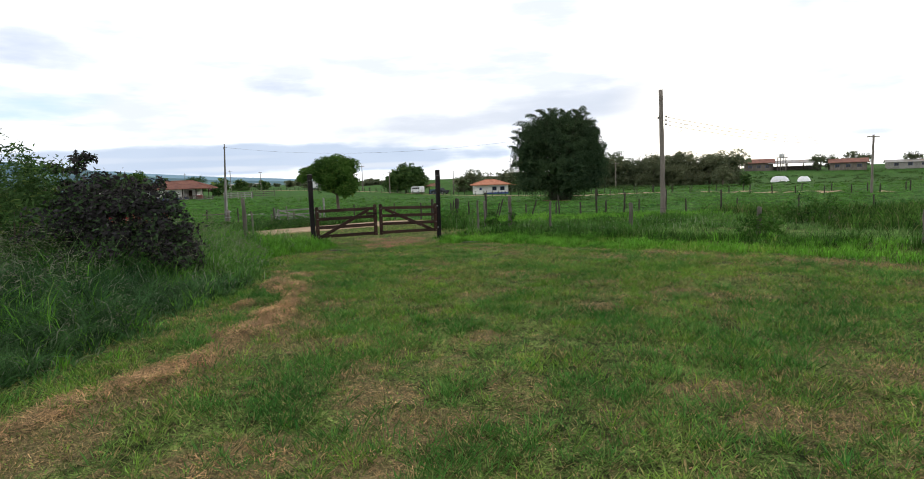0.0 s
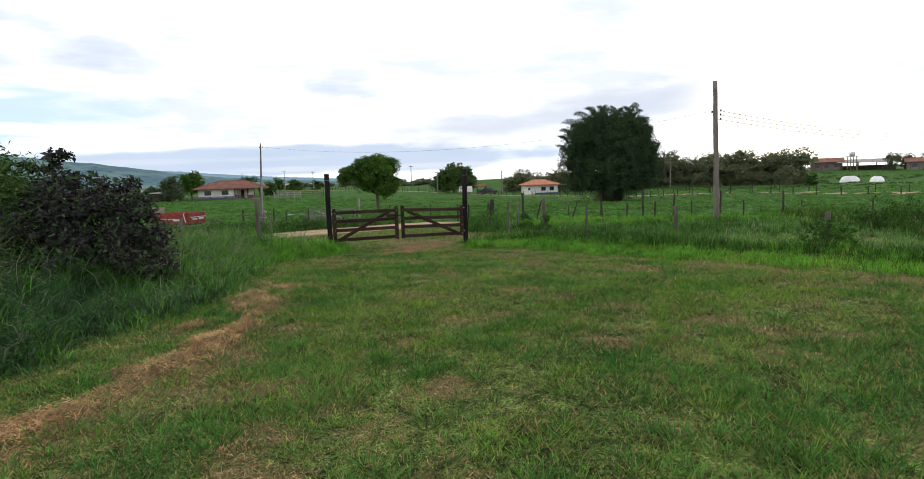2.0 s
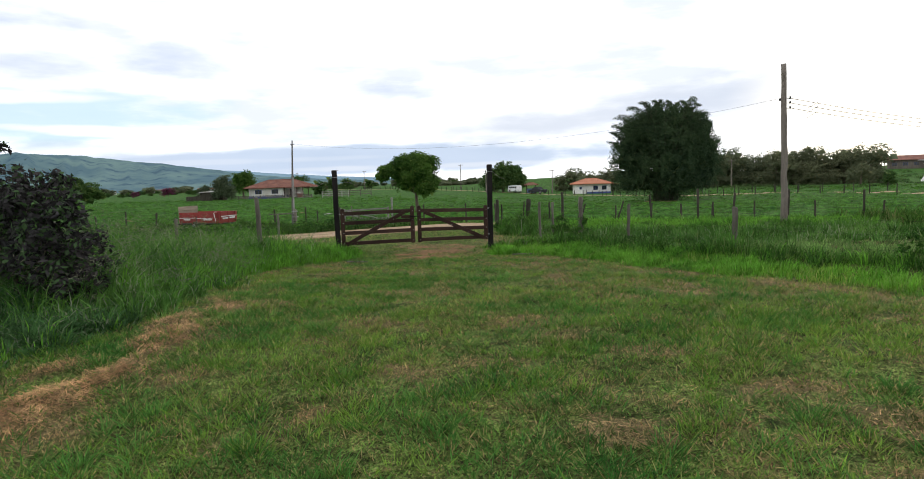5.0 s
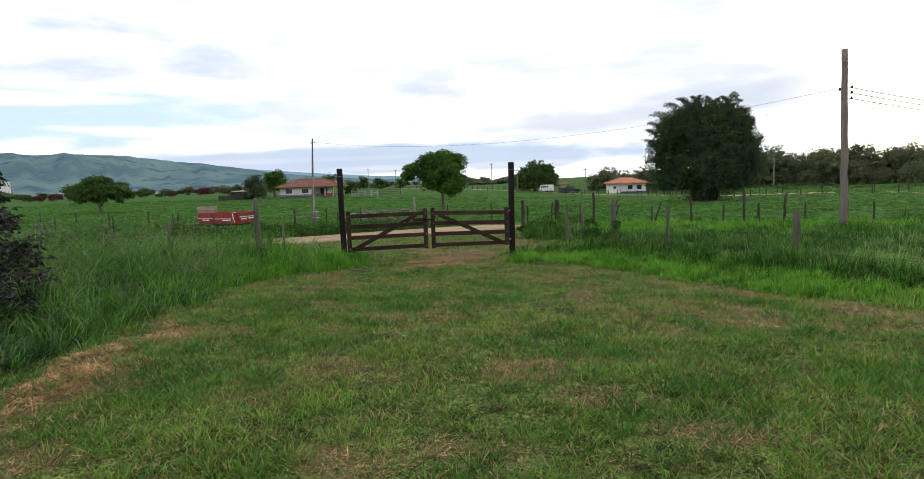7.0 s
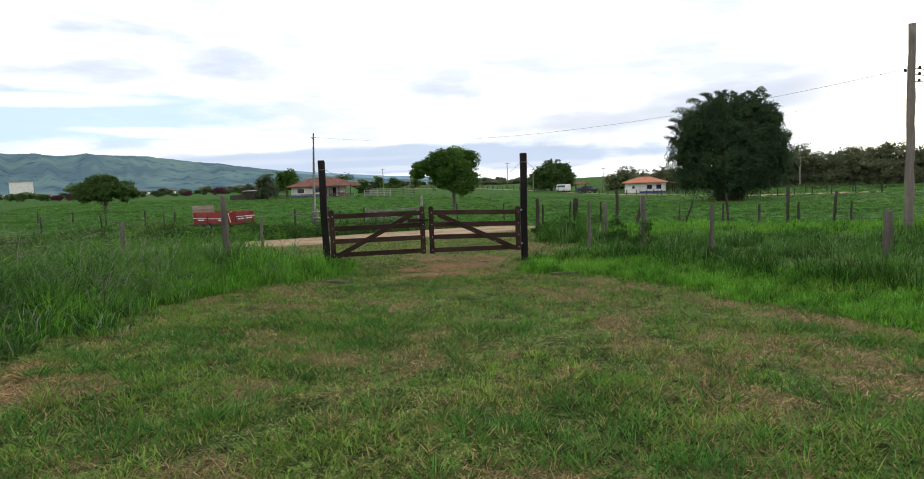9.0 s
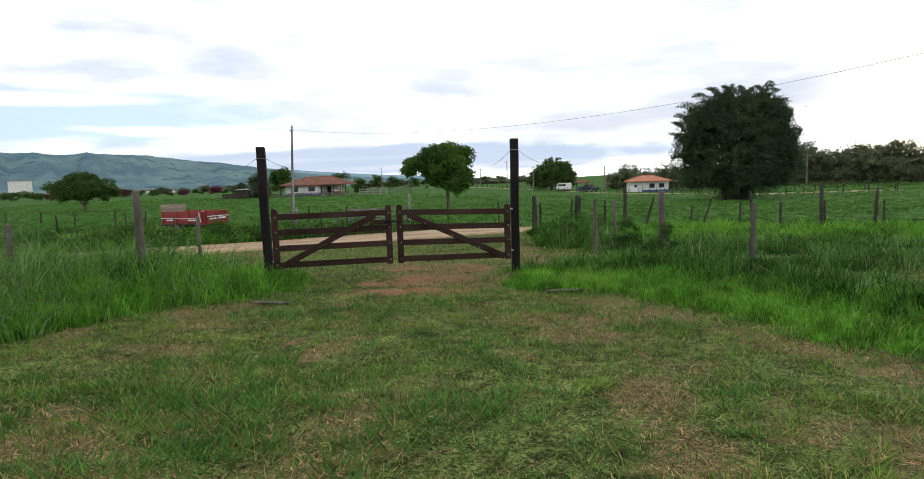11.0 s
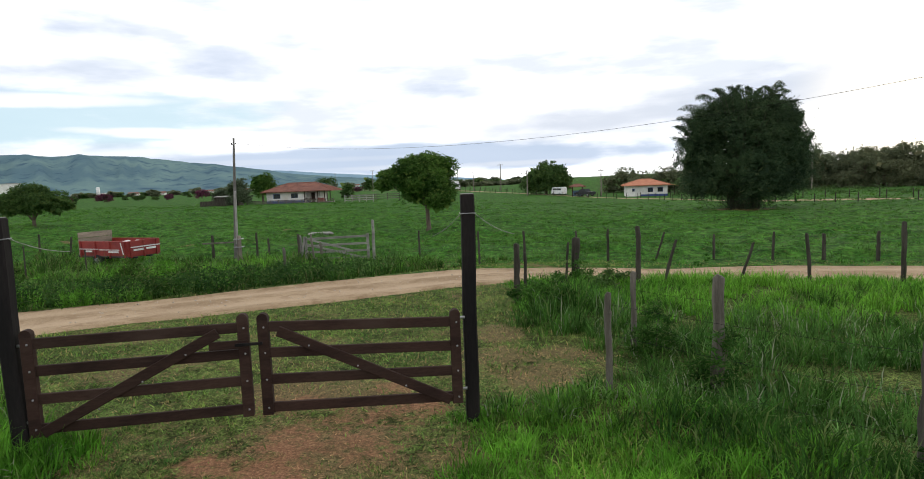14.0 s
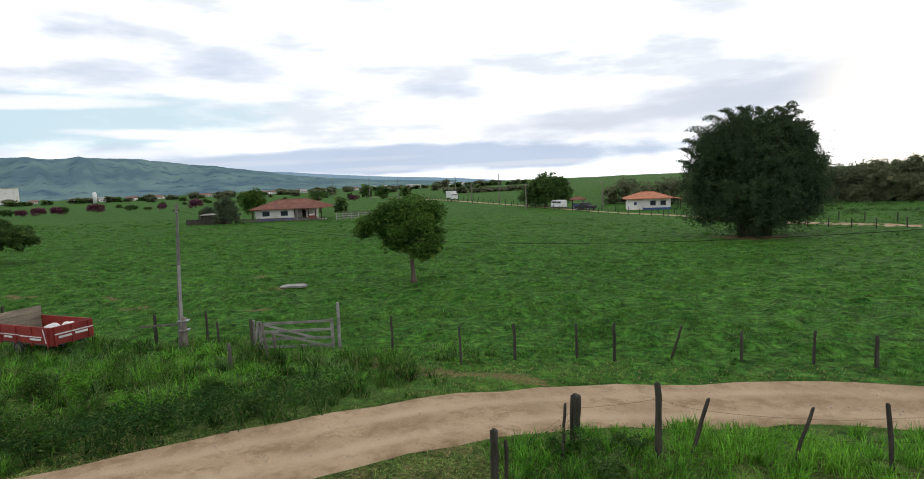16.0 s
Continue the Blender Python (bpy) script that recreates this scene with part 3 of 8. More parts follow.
# Darker blue-green copy of the rank grass: shade by the shrub put into colour.
M_SHADY = leafy("shaded_blue_green_grass", (0.028, 0.076, 0.026), (0.070, 0.150, 0.044), (0.17, 0.20, 0.13), 0.40, 0.6, micro=2.5, dry=0.9)
# Dark weed green, deepened to hold the shade on the bank's backlit front.
M_WEED = leafy("roadside_weeds", (0.019, 0.060, 0.009), (0.068, 0.150, 0.021), (0.15, 0.16, 0.06), 0.42, 0.40, micro=1.6)
M_FIELD = leafy("pasture_grass", (0.050, 0.155, 0.022), (0.110, 0.242, 0.036), None, 0.35, 0.35, micro=2.0)
# Darker than the pasture grass: the tussocks' shaded sides are in the colour.
M_TUSS = leafy("pasture_tussock", (0.046, 0.118, 0.017), (0.092, 0.200, 0.029), None, 0.35, 0.35)
M_STRAW = leafy("cut_straw", (0.31, 0.165, 0.070), (0.54, 0.330, 0.155), (0.14, 0.085, 0.04), 0.10, 3.0, spread=0.55, micro=5.0)
M_PANICLE = leafy("pale_grass_panicle", (0.13, 0.14, 0.08), (0.22, 0.22, 0.15), None, 0.35, 1.5)
M_LEAFY = leafy("broad_weed_leaf", (0.018, 0.055, 0.012), (0.050, 0.115, 0.022), (0.10, 0.15, 0.04), 0.35, 0.6)
M_GREYLEAF = leafy("grey_green_leaf", (0.075, 0.100, 0.055), (0.125, 0.155, 0.085), None, 0.30, 0.5)
M_LEAF = leafy("mango_leaf", (0.036, 0.088, 0.016), (0.090, 0.175, 0.030), (0.13, 0.20, 0.04), 0.28, 0.6)
M_LEAF2 = leafy("broad_leaf", (0.038, 0.080, 0.022), (0.078, 0.140, 0.036), (0.11, 0.16, 0.04), 0.28, 0.5)
M_BAMBOO = leafy("bamboo_leaf", (0.034, 0.060, 0.030), (0.066, 0.106, 0.046), (0.085, 0.115, 0.05), 0.32, 0.35, spread=0.35)
# Far haze goes into these pale, greyish leaf tones.
M_FOREST = leafy("hazed_forest_leaf", (0.105, 0.125, 0.070), (0.155, 0.170, 0.092), (0.19, 0.19, 0.10), 0.45, 0.15, spread=0.25)
M_PURPLE = leafy("purple_leaf", (0.027, 0.026, 0.025), (0.064, 0.054, 0.054), (0.05, 0.092, 0.036), 0.20, 2.0, dry=0.72, spread=0.6)
M_BLOOM = leafy("magenta_bloom", (0.10, 0.022, 0.052), (0.16, 0.05, 0.085), (0.045, 0.07, 0.03), 0.25, 0.3)
M_BARK = plain("tree_bark", (0.10, 0.075, 0.055), (0.17, 0.135, 0.105), 3.0, 0.95, 0.8, 0.02, (1, 1, 0.25))
M_GATE = plain("dark_stained_wood", (0.026, 0.014, 0.011), (0.048, 0.027, 0.020), 5.0, 0.85, 0.4, 0.006, (0.25, 1, 1), stain=(0.055, 0.036, 0.028), spec=0.15)
M_POST = plain("black_painted_wood", (0.010, 0.009, 0.009), (0.022, 0.018, 0.017), 4.0, 0.85, 0.5, 0.006, (1, 1, 0.2), spec=0.15)
M_WEATHER = plain("weathered_wood", (0.080, 0.071, 0.056), (0.160, 0.146, 0.118), 9.0, 0.9, 1.0, 0.02, (1, 1, 0.12), stain=(0.06, 0.058, 0.048))
M_SILVER = plain("silvery_old_wood", (0.17, 0.165, 0.15), (0.28, 0.27, 0.25), 6.0, 0.9, 0.8, 0.01, (0.3, 1, 1), stain=(0.10, 0.095, 0.085))
M_POLE = plain("grey_pole_wood", (0.150, 0.130, 0.110), (0.24, 0.21, 0.18), 5.0, 0.9, 0.8, 0.012, (1, 1, 0.1), stain=(0.10, 0.075, 0.06))
M_DARKPOST = plain("dark_old_wood", (0.036, 0.033, 0.026), (0.078, 0.071, 0.056), 7.0, 0.95, 0.8, 0.012, (1, 1, 0.15), spec=0.15)
M_POLECON = plain("old_pole_concrete", (0.12, 0.115, 0.105), (0.18, 0.17, 0.16), 3.0, 0.9, 0.4, 0.005, stain=(0.10, 0.09, 0.08), spec=0.2)
M_CONC = plain("pole_concrete", (0.26, 0.25, 0.235), (0.36, 0.345, 0.32), 3.0, 0.9, 0.4, 0.005, stain=(0.17, 0.155, 0.14))
M_STEEL = plain("dull_steel", (0.28, 0.28, 0.28), (0.40, 0.40, 0.40), 20.0, 0.45, 0.2, 0.001, metal=0.9)
M_WIRE = plain("dark_wire", (0.018, 0.018, 0.018), (0.03, 0.03, 0.03), 8.0, 0.9, 0.1, 0.001, spec=0.05)
M_WALL = plain("white_plaster", (0.66, 0.65, 0.62), (0.78, 0.77, 0.74), 0.8, 0.9, 0.3, 0.004, stain=(0.52, 0.49, 0.44))
M_BLUE = plain("blue_plinth_paint", (0.035, 0.06, 0.20), (0.06, 0.10, 0.30), 1.5, 0.8, 0.3, 0.004)
M_TILE = tile_material("aged_clay_tile", (0.125, 0.046, 0.031), (0.235, 0.094, 0.060), (0.075, 0.042, 0.034))
M_TILE2 = tile_material("orange_clay_tile", (0.38, 0.14, 0.075), (0.47, 0.20, 0.11), (0.25, 0.11, 0.065))
M_GLASS = glass_material()
M_RED = plain("faded_red_paint", (0.20, 0.014, 0.012), (0.29, 0.026, 0.020), 2.0, 0.5, 0.2, 0.003, stain=(0.22, 0.03, 0.02))
M_WHITE = plain("white_paint", (0.70, 0.70, 0.70), (0.82, 0.82, 0.82), 2.0, 0.35, 0.1, 0.002)
M_SACK = plain("white_sack", (0.62, 0.62, 0.60), (0.80, 0.80, 0.78), 6.0, 0.7, 0.6, 0.02)
M_RUBBER = plain("tyre_rubber", (0.018, 0.018, 0.018), (0.035, 0.033, 0.03), 9.0, 0.9, 0.4, 0.005)
M_DARKCAR = plain("dark_car_paint", (0.02, 0.022, 0.026), (0.035, 0.038, 0.042), 2.0, 0.5, 0.05, 0.001, spec=0.2)
M_SHEET = plain("grey_roof_sheet", (0.30, 0.28, 0.26), (0.42, 0.40, 0.37), 1.0, 0.7, 0.3, 0.01, stain=(0.22, 0.14, 0.09))
M_PLASTIC = plain("white_plastic_sheet", (0.72, 0.73, 0.75), (0.85, 0.85, 0.86), 1.0, 0.4, 0.6, 0.05)


# ---------------------------------------------------------------- mesh helpers
def raw_mesh(name, verts, faces, mat, smooth=False):
    """A mesh from arrays of vertices and of faces that all have as many corners."""
    verts = np.asarray(verts, np.float32).reshape(-1, 3)
    faces = np.asarray(faces, np.int32)
    k = faces.shape[1]
    me = bpy.data.meshes.new(name)
    me.vertices.add(len(verts))
    me.vertices.foreach_set("co", verts.ravel())
    me.loops.add(faces.size)
    me.loops.foreach_set("vertex_index", faces.ravel())
    me.polygons.add(len(faces))
    me.polygons.foreach_set("loop_start", np.arange(0, faces.size, k, dtype=np.int32))
    if smooth:
        me.polygons.foreach_set("use_smooth", np.ones(len(faces), bool))
    me.update(calc_edges=True)
    me.materials.append(mat)
    return me


def thing(name, x, y, z, label, category, group="", kind="", rz=0.0):
    e = new(name)
    e.empty_display_size = 0.2
    e.matrix_world = pose(x, y, z, 0, 0, rz)
    return tagged(e, label, category, group, kind)


def part(name, data, mat, parent, label=""):
    """Links a bmesh or a mesh as one object under a thing or a part."""
    if isinstance(data, bmesh.types.BMesh):
        me = bpy.data.meshes.new(name)
        data.to_mesh(me)
        data.free()
        me.materials.append(mat)
    else:
        me = data
    ob = new(name, me)
    if parent:
        ob.parent = parent
    return tagged(ob, label)


def box(bm, x0, y0, z0, x1, y1, z1, bev=0.0, m=None):
    r = bmesh.ops.create_cube(bm, size=1.0)
    vs = r["verts"]
    bmesh.ops.scale(bm, vec=(x1 - x0, y1 - y0, z1 - z0), verts=vs)
    bmesh.ops.translate(bm, vec=((x0 + x1) / 2, (y0 + y1) / 2, (z0 + z1) / 2), verts=vs)
    if bev:
        es = list({e for v in vs for e in v.link_edges})
        vs = list({v for f in bmesh.ops.bevel(bm, geom=es, offset=bev, segments=1, affect="EDGES")["faces"] for v in f.verts} | {v for v in vs if v.is_valid})
    if m is not None:
        bmesh.ops.transform(bm, matrix=m, verts=vs)
    return vs


def boxed(x0, y0, z0, x1, y1, z1, bev=0.0, m=None):
    bm = bmesh.new()
    box(bm, x0, y0, z0, x1, y1, z1, bev, m)
    return bm


def tube(bm, pts, radii, sides=8, jitter=0.0, cap=True):
    """A tapered tube along points."""
    pts = [Vector(p) for p in pts]
    rings = []
    for i, p in enumerate(pts):
        d = (pts[min(i + 1, len(pts) - 1)] - pts[max(i - 1, 0)]).normalized()
        a = d.orthogonal().normalized() if abs(d.z) < 0.98 else Vector((1, 0, 0))
        a = (a - d * a.dot(d)).normalized()
        b = d.cross(a)
        ring = []
        for k in range(sides):
            w = 2 * math.pi * k / sides
            r = radii[i] * (1 + random.uniform(-jitter, jitter))
            ring.append(bm.verts.new(p + (a * math.cos(w) + b * math.sin(w)) * r))
        rings.append(ring)
    for r0, r1 in zip(rings, rings[1:]):
        for k in range(sides):
            f = bm.faces.new((r0[k], r0[(k + 1) % sides], r1[(k + 1) % sides], r1[k]))
            f.smooth = True
    if cap:
        bm.faces.new(rings[-1])
        bm.faces.new(rings[0][::-1])
    return bm


def tubed(pts, radii, sides=8, jitter=0.0):
    bm = bmesh.new()
    tube(bm, pts, radii, sides, jitter)
    return bm


def wire_mesh(a, b, sag, r=0.004, n=10, sides=4):
    a, b = Vector(a), Vector(b)
    pts = [a.lerp(b, i / n) - Vector((0, 0, sag * 4 * (i / n) * (1 - i / n))) for i in range(n + 1)]
    return tubed(pts, [r] * (n + 1), sides)


def blades(x, y, h, w, lean, seed, base=None, flat=0.0, way=None):
    """Grass blades as bent tapered strips: vertices and triangles."""
    rg = np.random.RandomState(seed)
    n = len(x)
    z = gz(x, y) - 0.015 if base is None else base
    a, b = rg.rand(n) * 6.283, rg.rand(n) * 6.283 if way is None else way
    px_, py_ = np.cos(a) * w / 2, np.sin(a) * w / 2
    lx, ly = np.cos(b) * lean * h, np.sin(b) * lean * h
    hz = h * (1 - 0.45 * np.clip(lean, 0, 1.2)) + flat
    V = np.zeros((n, 5, 3), np.float32)
    for i, (s, ww) in enumerate(((0, 1), (0.55, 0.8))):
        cx, cy, cz = x + lx * s * s, y + ly * s * s, z + hz * s * (1.12 - 0.12 * s)
        V[:, 2 * i] = np.stack([cx - px_ * ww, cy - py_ * ww, cz], 1)
        V[:, 2 * i + 1] = np.stack([cx + px_ * ww, cy + py_ * ww, cz], 1)
    V[:, 4] = np.stack([x + lx, y + ly, z + hz * (1 - 0.25 * np.clip(lean, 0, 1))], 1)
    T = np.array([[0, 1, 2], [1, 3, 2], [2, 3, 4]])
    F = (np.arange(n)[:, None, None] * 5 + T[None]).reshape(-1, 3)
    return V.reshape(-1, 3), F


def short_blades(x, y, h, w, lean, seed, way=None):
    """Short grass: a folded blade of two triangles each."""
    rg = np.random.RandomState(seed)
    n = len(x)
    z = gz(x, y) - 0.01
    b = rg.rand(n) * 6.283 if way is None else way
    cx, cy = np.cos(b), np.sin(b)
    L = h * lean
    V = np.zeros((n, 4, 3), np.float32)
    V[:, 0] = np.stack([x, y, z], 1)
    V[:, 1] = np.stack([x + cx * L * 0.4 - cy * w / 2, y + cy * L * 0.4 + cx * w / 2, z + h * 0.46], 1)
    V[:, 2] = np.stack([x + cx * L, y + cy * L, z + h], 1)
    V[:, 3] = np.stack([x + cx * L * 0.4 + cy * w / 2, y + cy * L * 0.4 - cx * w / 2, z + h * 0.46], 1)
    F = (np.arange(n)[:, None, None] * 4 + np.array([[0, 1, 2], [0, 2, 3]])[None]).reshape(-1, 3)
    return V.reshape(-1, 3), F


def stuff(name, V, F, mat, label, category):
    ob = new(name, raw_mesh(name, V, F, mat))
    return tagged(ob, label, category, kind="stuff")


def leaf_cards(P, size, seed, droop=0.3, aspect=0.42):
    """A leaf at each point: a folded diamond of its own."""
    rg = np.random.RandomState(seed)
    n = len(P)
    d = rg.normal(size=(n, 3))
    d[:, 2] = d[:, 2] * 0.6 - droop
    d /= np.linalg.norm(d, axis=1, keepdims=True)
    o = rg.normal(size=(n, 3))
    s = np.cross(d, o)
    s /= np.linalg.norm(s, axis=1, keepdims=True) + 1e-6
    L = (size * (0.6 + 0.8 * rg.rand(n)))[:, None]
    up = np.cross(s, d)
    V = np.zeros((n, 4, 3), np.float32)
    V[:, 0] = P
    V[:, 1] = P + d * L * 0.45 + s * L * aspect * 0.5 + up * L * 0.08
    V[:, 2] = P + d * L
    V[:, 3] = P + d * L * 0.45 - s * L * aspect * 0.5 + up * L * 0.08
    F = (np.arange(n)[:, None, None] * 4 + np.array([[0, 1, 2], [0, 2, 3]])[None]).reshape(-1, 3)
    return V.reshape(-1, 3), F


def clump_points(blobs, n, seed, clump=0.22, per=60, low=-0.55):
    """Leaf points in small clumps over the shells of several blobs."""
    rg = np.random.RandomState(seed)
    wts = np.array([(b[3] * b[4] * b[5]) ** (2 / 3) for b in blobs])
    wts /= wts.sum()
    k = max(8, n // per)
    idx = rg.choice(len(blobs), k, p=wts)
    B = np.array(blobs, float)[idx]
    d = rg.normal(size=(k, 3))
    d /= np.linalg.norm(d, axis=1, keepdims=True)
    d[:, 2] = np.where(d[:, 2] < low, -d[:, 2], d[:, 2])
    rad = np.where(rg.rand(k) < 0.25, rg.rand(k) * 0.7, 0.72 + 0.34 * rg.rand(k))
    C = B[:, :3] + d * B[:, 3:] * rad[:, None]
    r = clump * (B[:, 3:].mean(1)) * (0.6 + 0.8 * rg.rand(k))
    j = rg.randint(0, k, n)
    g = rg.normal(size=(n, 3)) * 0.55
    g[:, 2] *= 0.7
    return C[j] + g * r[j][:, None], C


def lumpy_points(blobs, n, seed, lumps, r0, low=-0.55):
    """Leaf points on many small domes over the shells of several blobs, with some within."""
    rg = np.random.RandomState(seed)
    B0 = np.array(blobs, float)
    wts = (B0[:, 3] * B0[:, 4] * B0[:, 5]) ** (2 / 3)
    B = B0[rg.choice(len(B0), lumps, p=wts / wts.sum())]
    d = rg.normal(size=(lumps, 3))
    d /= np.linalg.norm(d, axis=1, keepdims=True)
    d[:, 2] = np.where(d[:, 2] < low, -d[:, 2], d[:, 2])
    C = B[:, :3] + d * B[:, 3:] * (0.72 + 0.26 * rg.rand(lumps))[:, None]
    r = r0 * (0.6 + 0.8 * rg.rand(lumps))
    j = rg.randint(0, lumps, n)
    g = rg.normal(size=(n, 3))
    g /= np.linalg.norm(g, axis=1, keepdims=True)
    g[:, 2] = np.where(rg.rand(n) < 0.7, np.abs(g[:, 2]), g[:, 2]) * 0.8
    P = C[j] + g * (r[j] * (0.62 + 0.42 * rg.rand(n)))[:, None]
    k = rg.rand(n) < 0.14
    Q = B0[rg.choice(len(B0), n, p=wts / wts.sum())]
    g2 = rg.normal(size=(n, 3)) * 0.42
    return np.where(k[:, None], Q[:, :3] + np.clip(g2, -0.9, 0.9) * Q[:, 3:], P)


def core_leaves(blobs, n, size, seed, shrink=0.62):
    """Large shaded inner leaves that close a crown."""
    rg = np.random.RandomState(seed)
    B = np.array(blobs, float)[rg.randint(0, len(blobs), n)]
    d = rg.normal(size=(n, 3))
    d *= (rg.rand(n) ** 0.4 / np.linalg.norm(d, axis=1))[:, None]
    return leaf_cards(B[:, :3] + d * B[:, 3:] * shrink, size, seed + 1, 0.2, 0.8)


def joined(*sets):
    """Several sets of vertices and faces as one."""
    V, F, k = [], [], 0
    for v, f in sets:
        V.append(v)
        F.append(f + k)
        k += len(v)
    return np.concatenate(V), np.concatenate(F)


def tree(name, x, y, label, category, trunk, limbs, blobs, n, size, leaf, seed, bark=None, clump=0.22, droop=0.3, aspect=0.42, group="", per=60, low=-0.55, lumps=0, r0=0.5):
    """trunk: [(x, y, z, r), ...]; limbs: lists of the same; blobs: (x, y, z, rx, ry, rz); all from the foot of the tree."""
    e = thing(name, x, y, gz1(x, y) - 0.05, label, category, group)
    random.seed(seed)
    bm = bmesh.new()
    tube(bm, [p[:3] for p in trunk], [p[3] for p in trunk], 9, 0.08)
    part("trunk", bm, bark or M_BARK, e)
    if limbs:
        for l in limbs:
            part("limb", tubed([p[:3] for p in l], [p[3] for p in l], 6, 0.08), bark or M_BARK, e)
    P = lumpy_points(blobs, n, seed, lumps, r0, low) if lumps else clump_points(blobs, n, seed, clump, per, low)[0]
    V, F = leaf_cards(P, size, seed + 1, droop, aspect)
    if lumps:
        V, F = joined((V, F), core_leaves(blobs, max(60, n // 12), size * 2.6, seed + 5))
    part("crown", raw_mesh("crown", V, F, leaf), leaf, e)
    return e


def auto_limbs(top, blobs, k, seed, r=0.09):
    rg = random.Random(seed)
    out = []
    for i in range(k):
        b = blobs[i % len(blobs)]
        end = [b[j] + b[j + 3] * rg.uniform(-0.5, 0.5) for j in range(3)]
        mid = [(top[j] * 0.55 + end[j] * 0.45) + rg.uniform(-0.15, 0.15) for j in range(3)]
        out.append([(*top[:3], r), (*mid, r * 0.65), (*end, r * 0.2)])
    return out


# ---------------------------------------------------------------- land
def axis(dense, far):
    lo, hi, step = dense
    core = np.arange(lo, hi + step / 2, step)
    out = []
    s, p = step, hi
    while p < far[1]:
        s *= 1.16
        p += s
        out.append(min(p, far[1]))
    s, p, neg = step, lo, []
    while p > far[0]:
        s *= 1.16
        p -= s
        neg.append(max(p, far[0]))
    return np.concatenate([np.array(neg[::-1]), core, np.array(out)])


gx = np.concatenate([axis((-45, -8, 0.42), (-4200, -8.1))[:-1], np.arange(-8, 8, 0.2), np.arange(8, 35, 0.42), 35 + np.cumsum(0.34 * 1.16 ** np.arange(60))])
gx = np.unique(np.round(gx[(gx < 4300)], 3))
gy = np.concatenate([axis((2, 30, 0.19), (-400, 30.1))[:-1], np.arange(30.2, 66, 0.30), 66 + np.cumsum(0.3 * 1.022 ** np.arange(105))])
gy = np.concatenate([gy, gy[-1] + np.cumsum(3.0 * 1.07 ** np.arange(70))])
gy = gy[gy < 4400]
GX, GY = np.meshgrid(gx, gy, indexing="ij")
GZ = gz(GX, GY)
nx, ny = GX.shape
ii = (np.arange(nx - 1)[:, None] * ny + np.arange(ny - 1)[None]).ravel()
ground_mesh = raw_mesh("ground", np.stack([GX, GY, GZ], -1).reshape(-1, 3), np.stack([ii, ii + ny, ii + ny + 1, ii + 1], 1), M_GROUND, True)
for nm, fn in (("straw", straw), ("soil", soil)):
    att = ground_mesh.attributes.new(nm, "FLOAT", "POINT")
    near_ = (GX > -40) & (GX < 40) & (GY < 120)
    val = np.where(near_, fn(GX, GY), 0.0)
    att.data.foreach_set("value", val.ravel().astype(np.float32))
tagged(new("ground", ground_mesh), "green pasture and mown grass with dry straw patches", "ground", kind="structure")


def ribbon(name, cx, cy, width, mat, label, category, lift=0.035, cols=9, rough_edge=0.25, seed=0):
    """A track that lies on the land along a line, a little worn into ruts."""
    t = np.r_[0, np.cumsum(np.hypot(np.diff(cx), np.diff(cy)))]
    s = np.arange(0, t[-1], 0.3 if t[-1] < 160 else 1.2)
    X, Y = np.interp(s, t, cx), np.interp(s, t, cy)
    for _ in range(12):
        X[1:-1], Y[1:-1] = (X[:-2] + 2 * X[1:-1] + X[2:]) / 4, (Y[:-2] + 2 * Y[1:-1] + Y[2:]) / 4
    dx, dy = np.gradient(X), np.gradient(Y)
    L = np.hypot(dx, dy)
    nxv, nyv = -dy / L, dx / L
    u = np.linspace(-1, 1, cols)
    e0 = ((vnoise(s, s * 0 + 3, 1.7, seed + 1) - 0.5) * 0.7 + (vnoise(s, s * 0 + 3, 0.35, seed + 3) - 0.5) * 0.5) * rough_edge
    e1 = ((vnoise(s, s * 0 + 9, 1.9, seed + 2) - 0.5) * 0.7 + (vnoise(s, s * 0 + 9, 0.35, seed + 4) - 0.5) * 0.5) * rough_edge
    half = width / 2 + np.where(u[None] < 0, e0[:, None], e1[:, None]) * np.abs(u[None])
    PX, PY = X[:, None] + nxv[:, None] * u[None] * half, Y[:, None] + nyv[:, None] * u[None] * half
    rut = -0.03 * (np.exp(-((np.abs(u) - 0.45) / 0.16) ** 2))
    PZ = gz(PX, PY) + lift + rut[None] + 0.012 * (vnoise(PX, PY, 0.35, 40) - 0.5)
    PZ[:, 0] -= lift + 0.05
    PZ[:, -1] -= lift + 0.05
    m, k = PX.shape
    i0 = (np.arange(m - 1)[:, None] * k + np.arange(k - 1)[None]).ravel()
    me = raw_mesh(name, np.stack([PX, PY, PZ], -1).reshape(-1, 3), np.stack([i0, i0 + k, i0 + k + 1, i0 + 1], 1), mat, True)
    wear = np.exp(-((np.abs(u)[None] - 0.45 + 0.12 * (vnoise(s, s * 0, 4.0, 44)[:, None] - 0.5)) / 0.17) ** 2) * (0.35 + 0.6 * vnoise(PX, PY, 1.2, 45))
    att = me.attributes.new("rut", "FLOAT", "POINT")
    att.data.foreach_set("value", wear.ravel().astype(np.float32))
    return tagged(new(name, me), label, category, kind="structure")


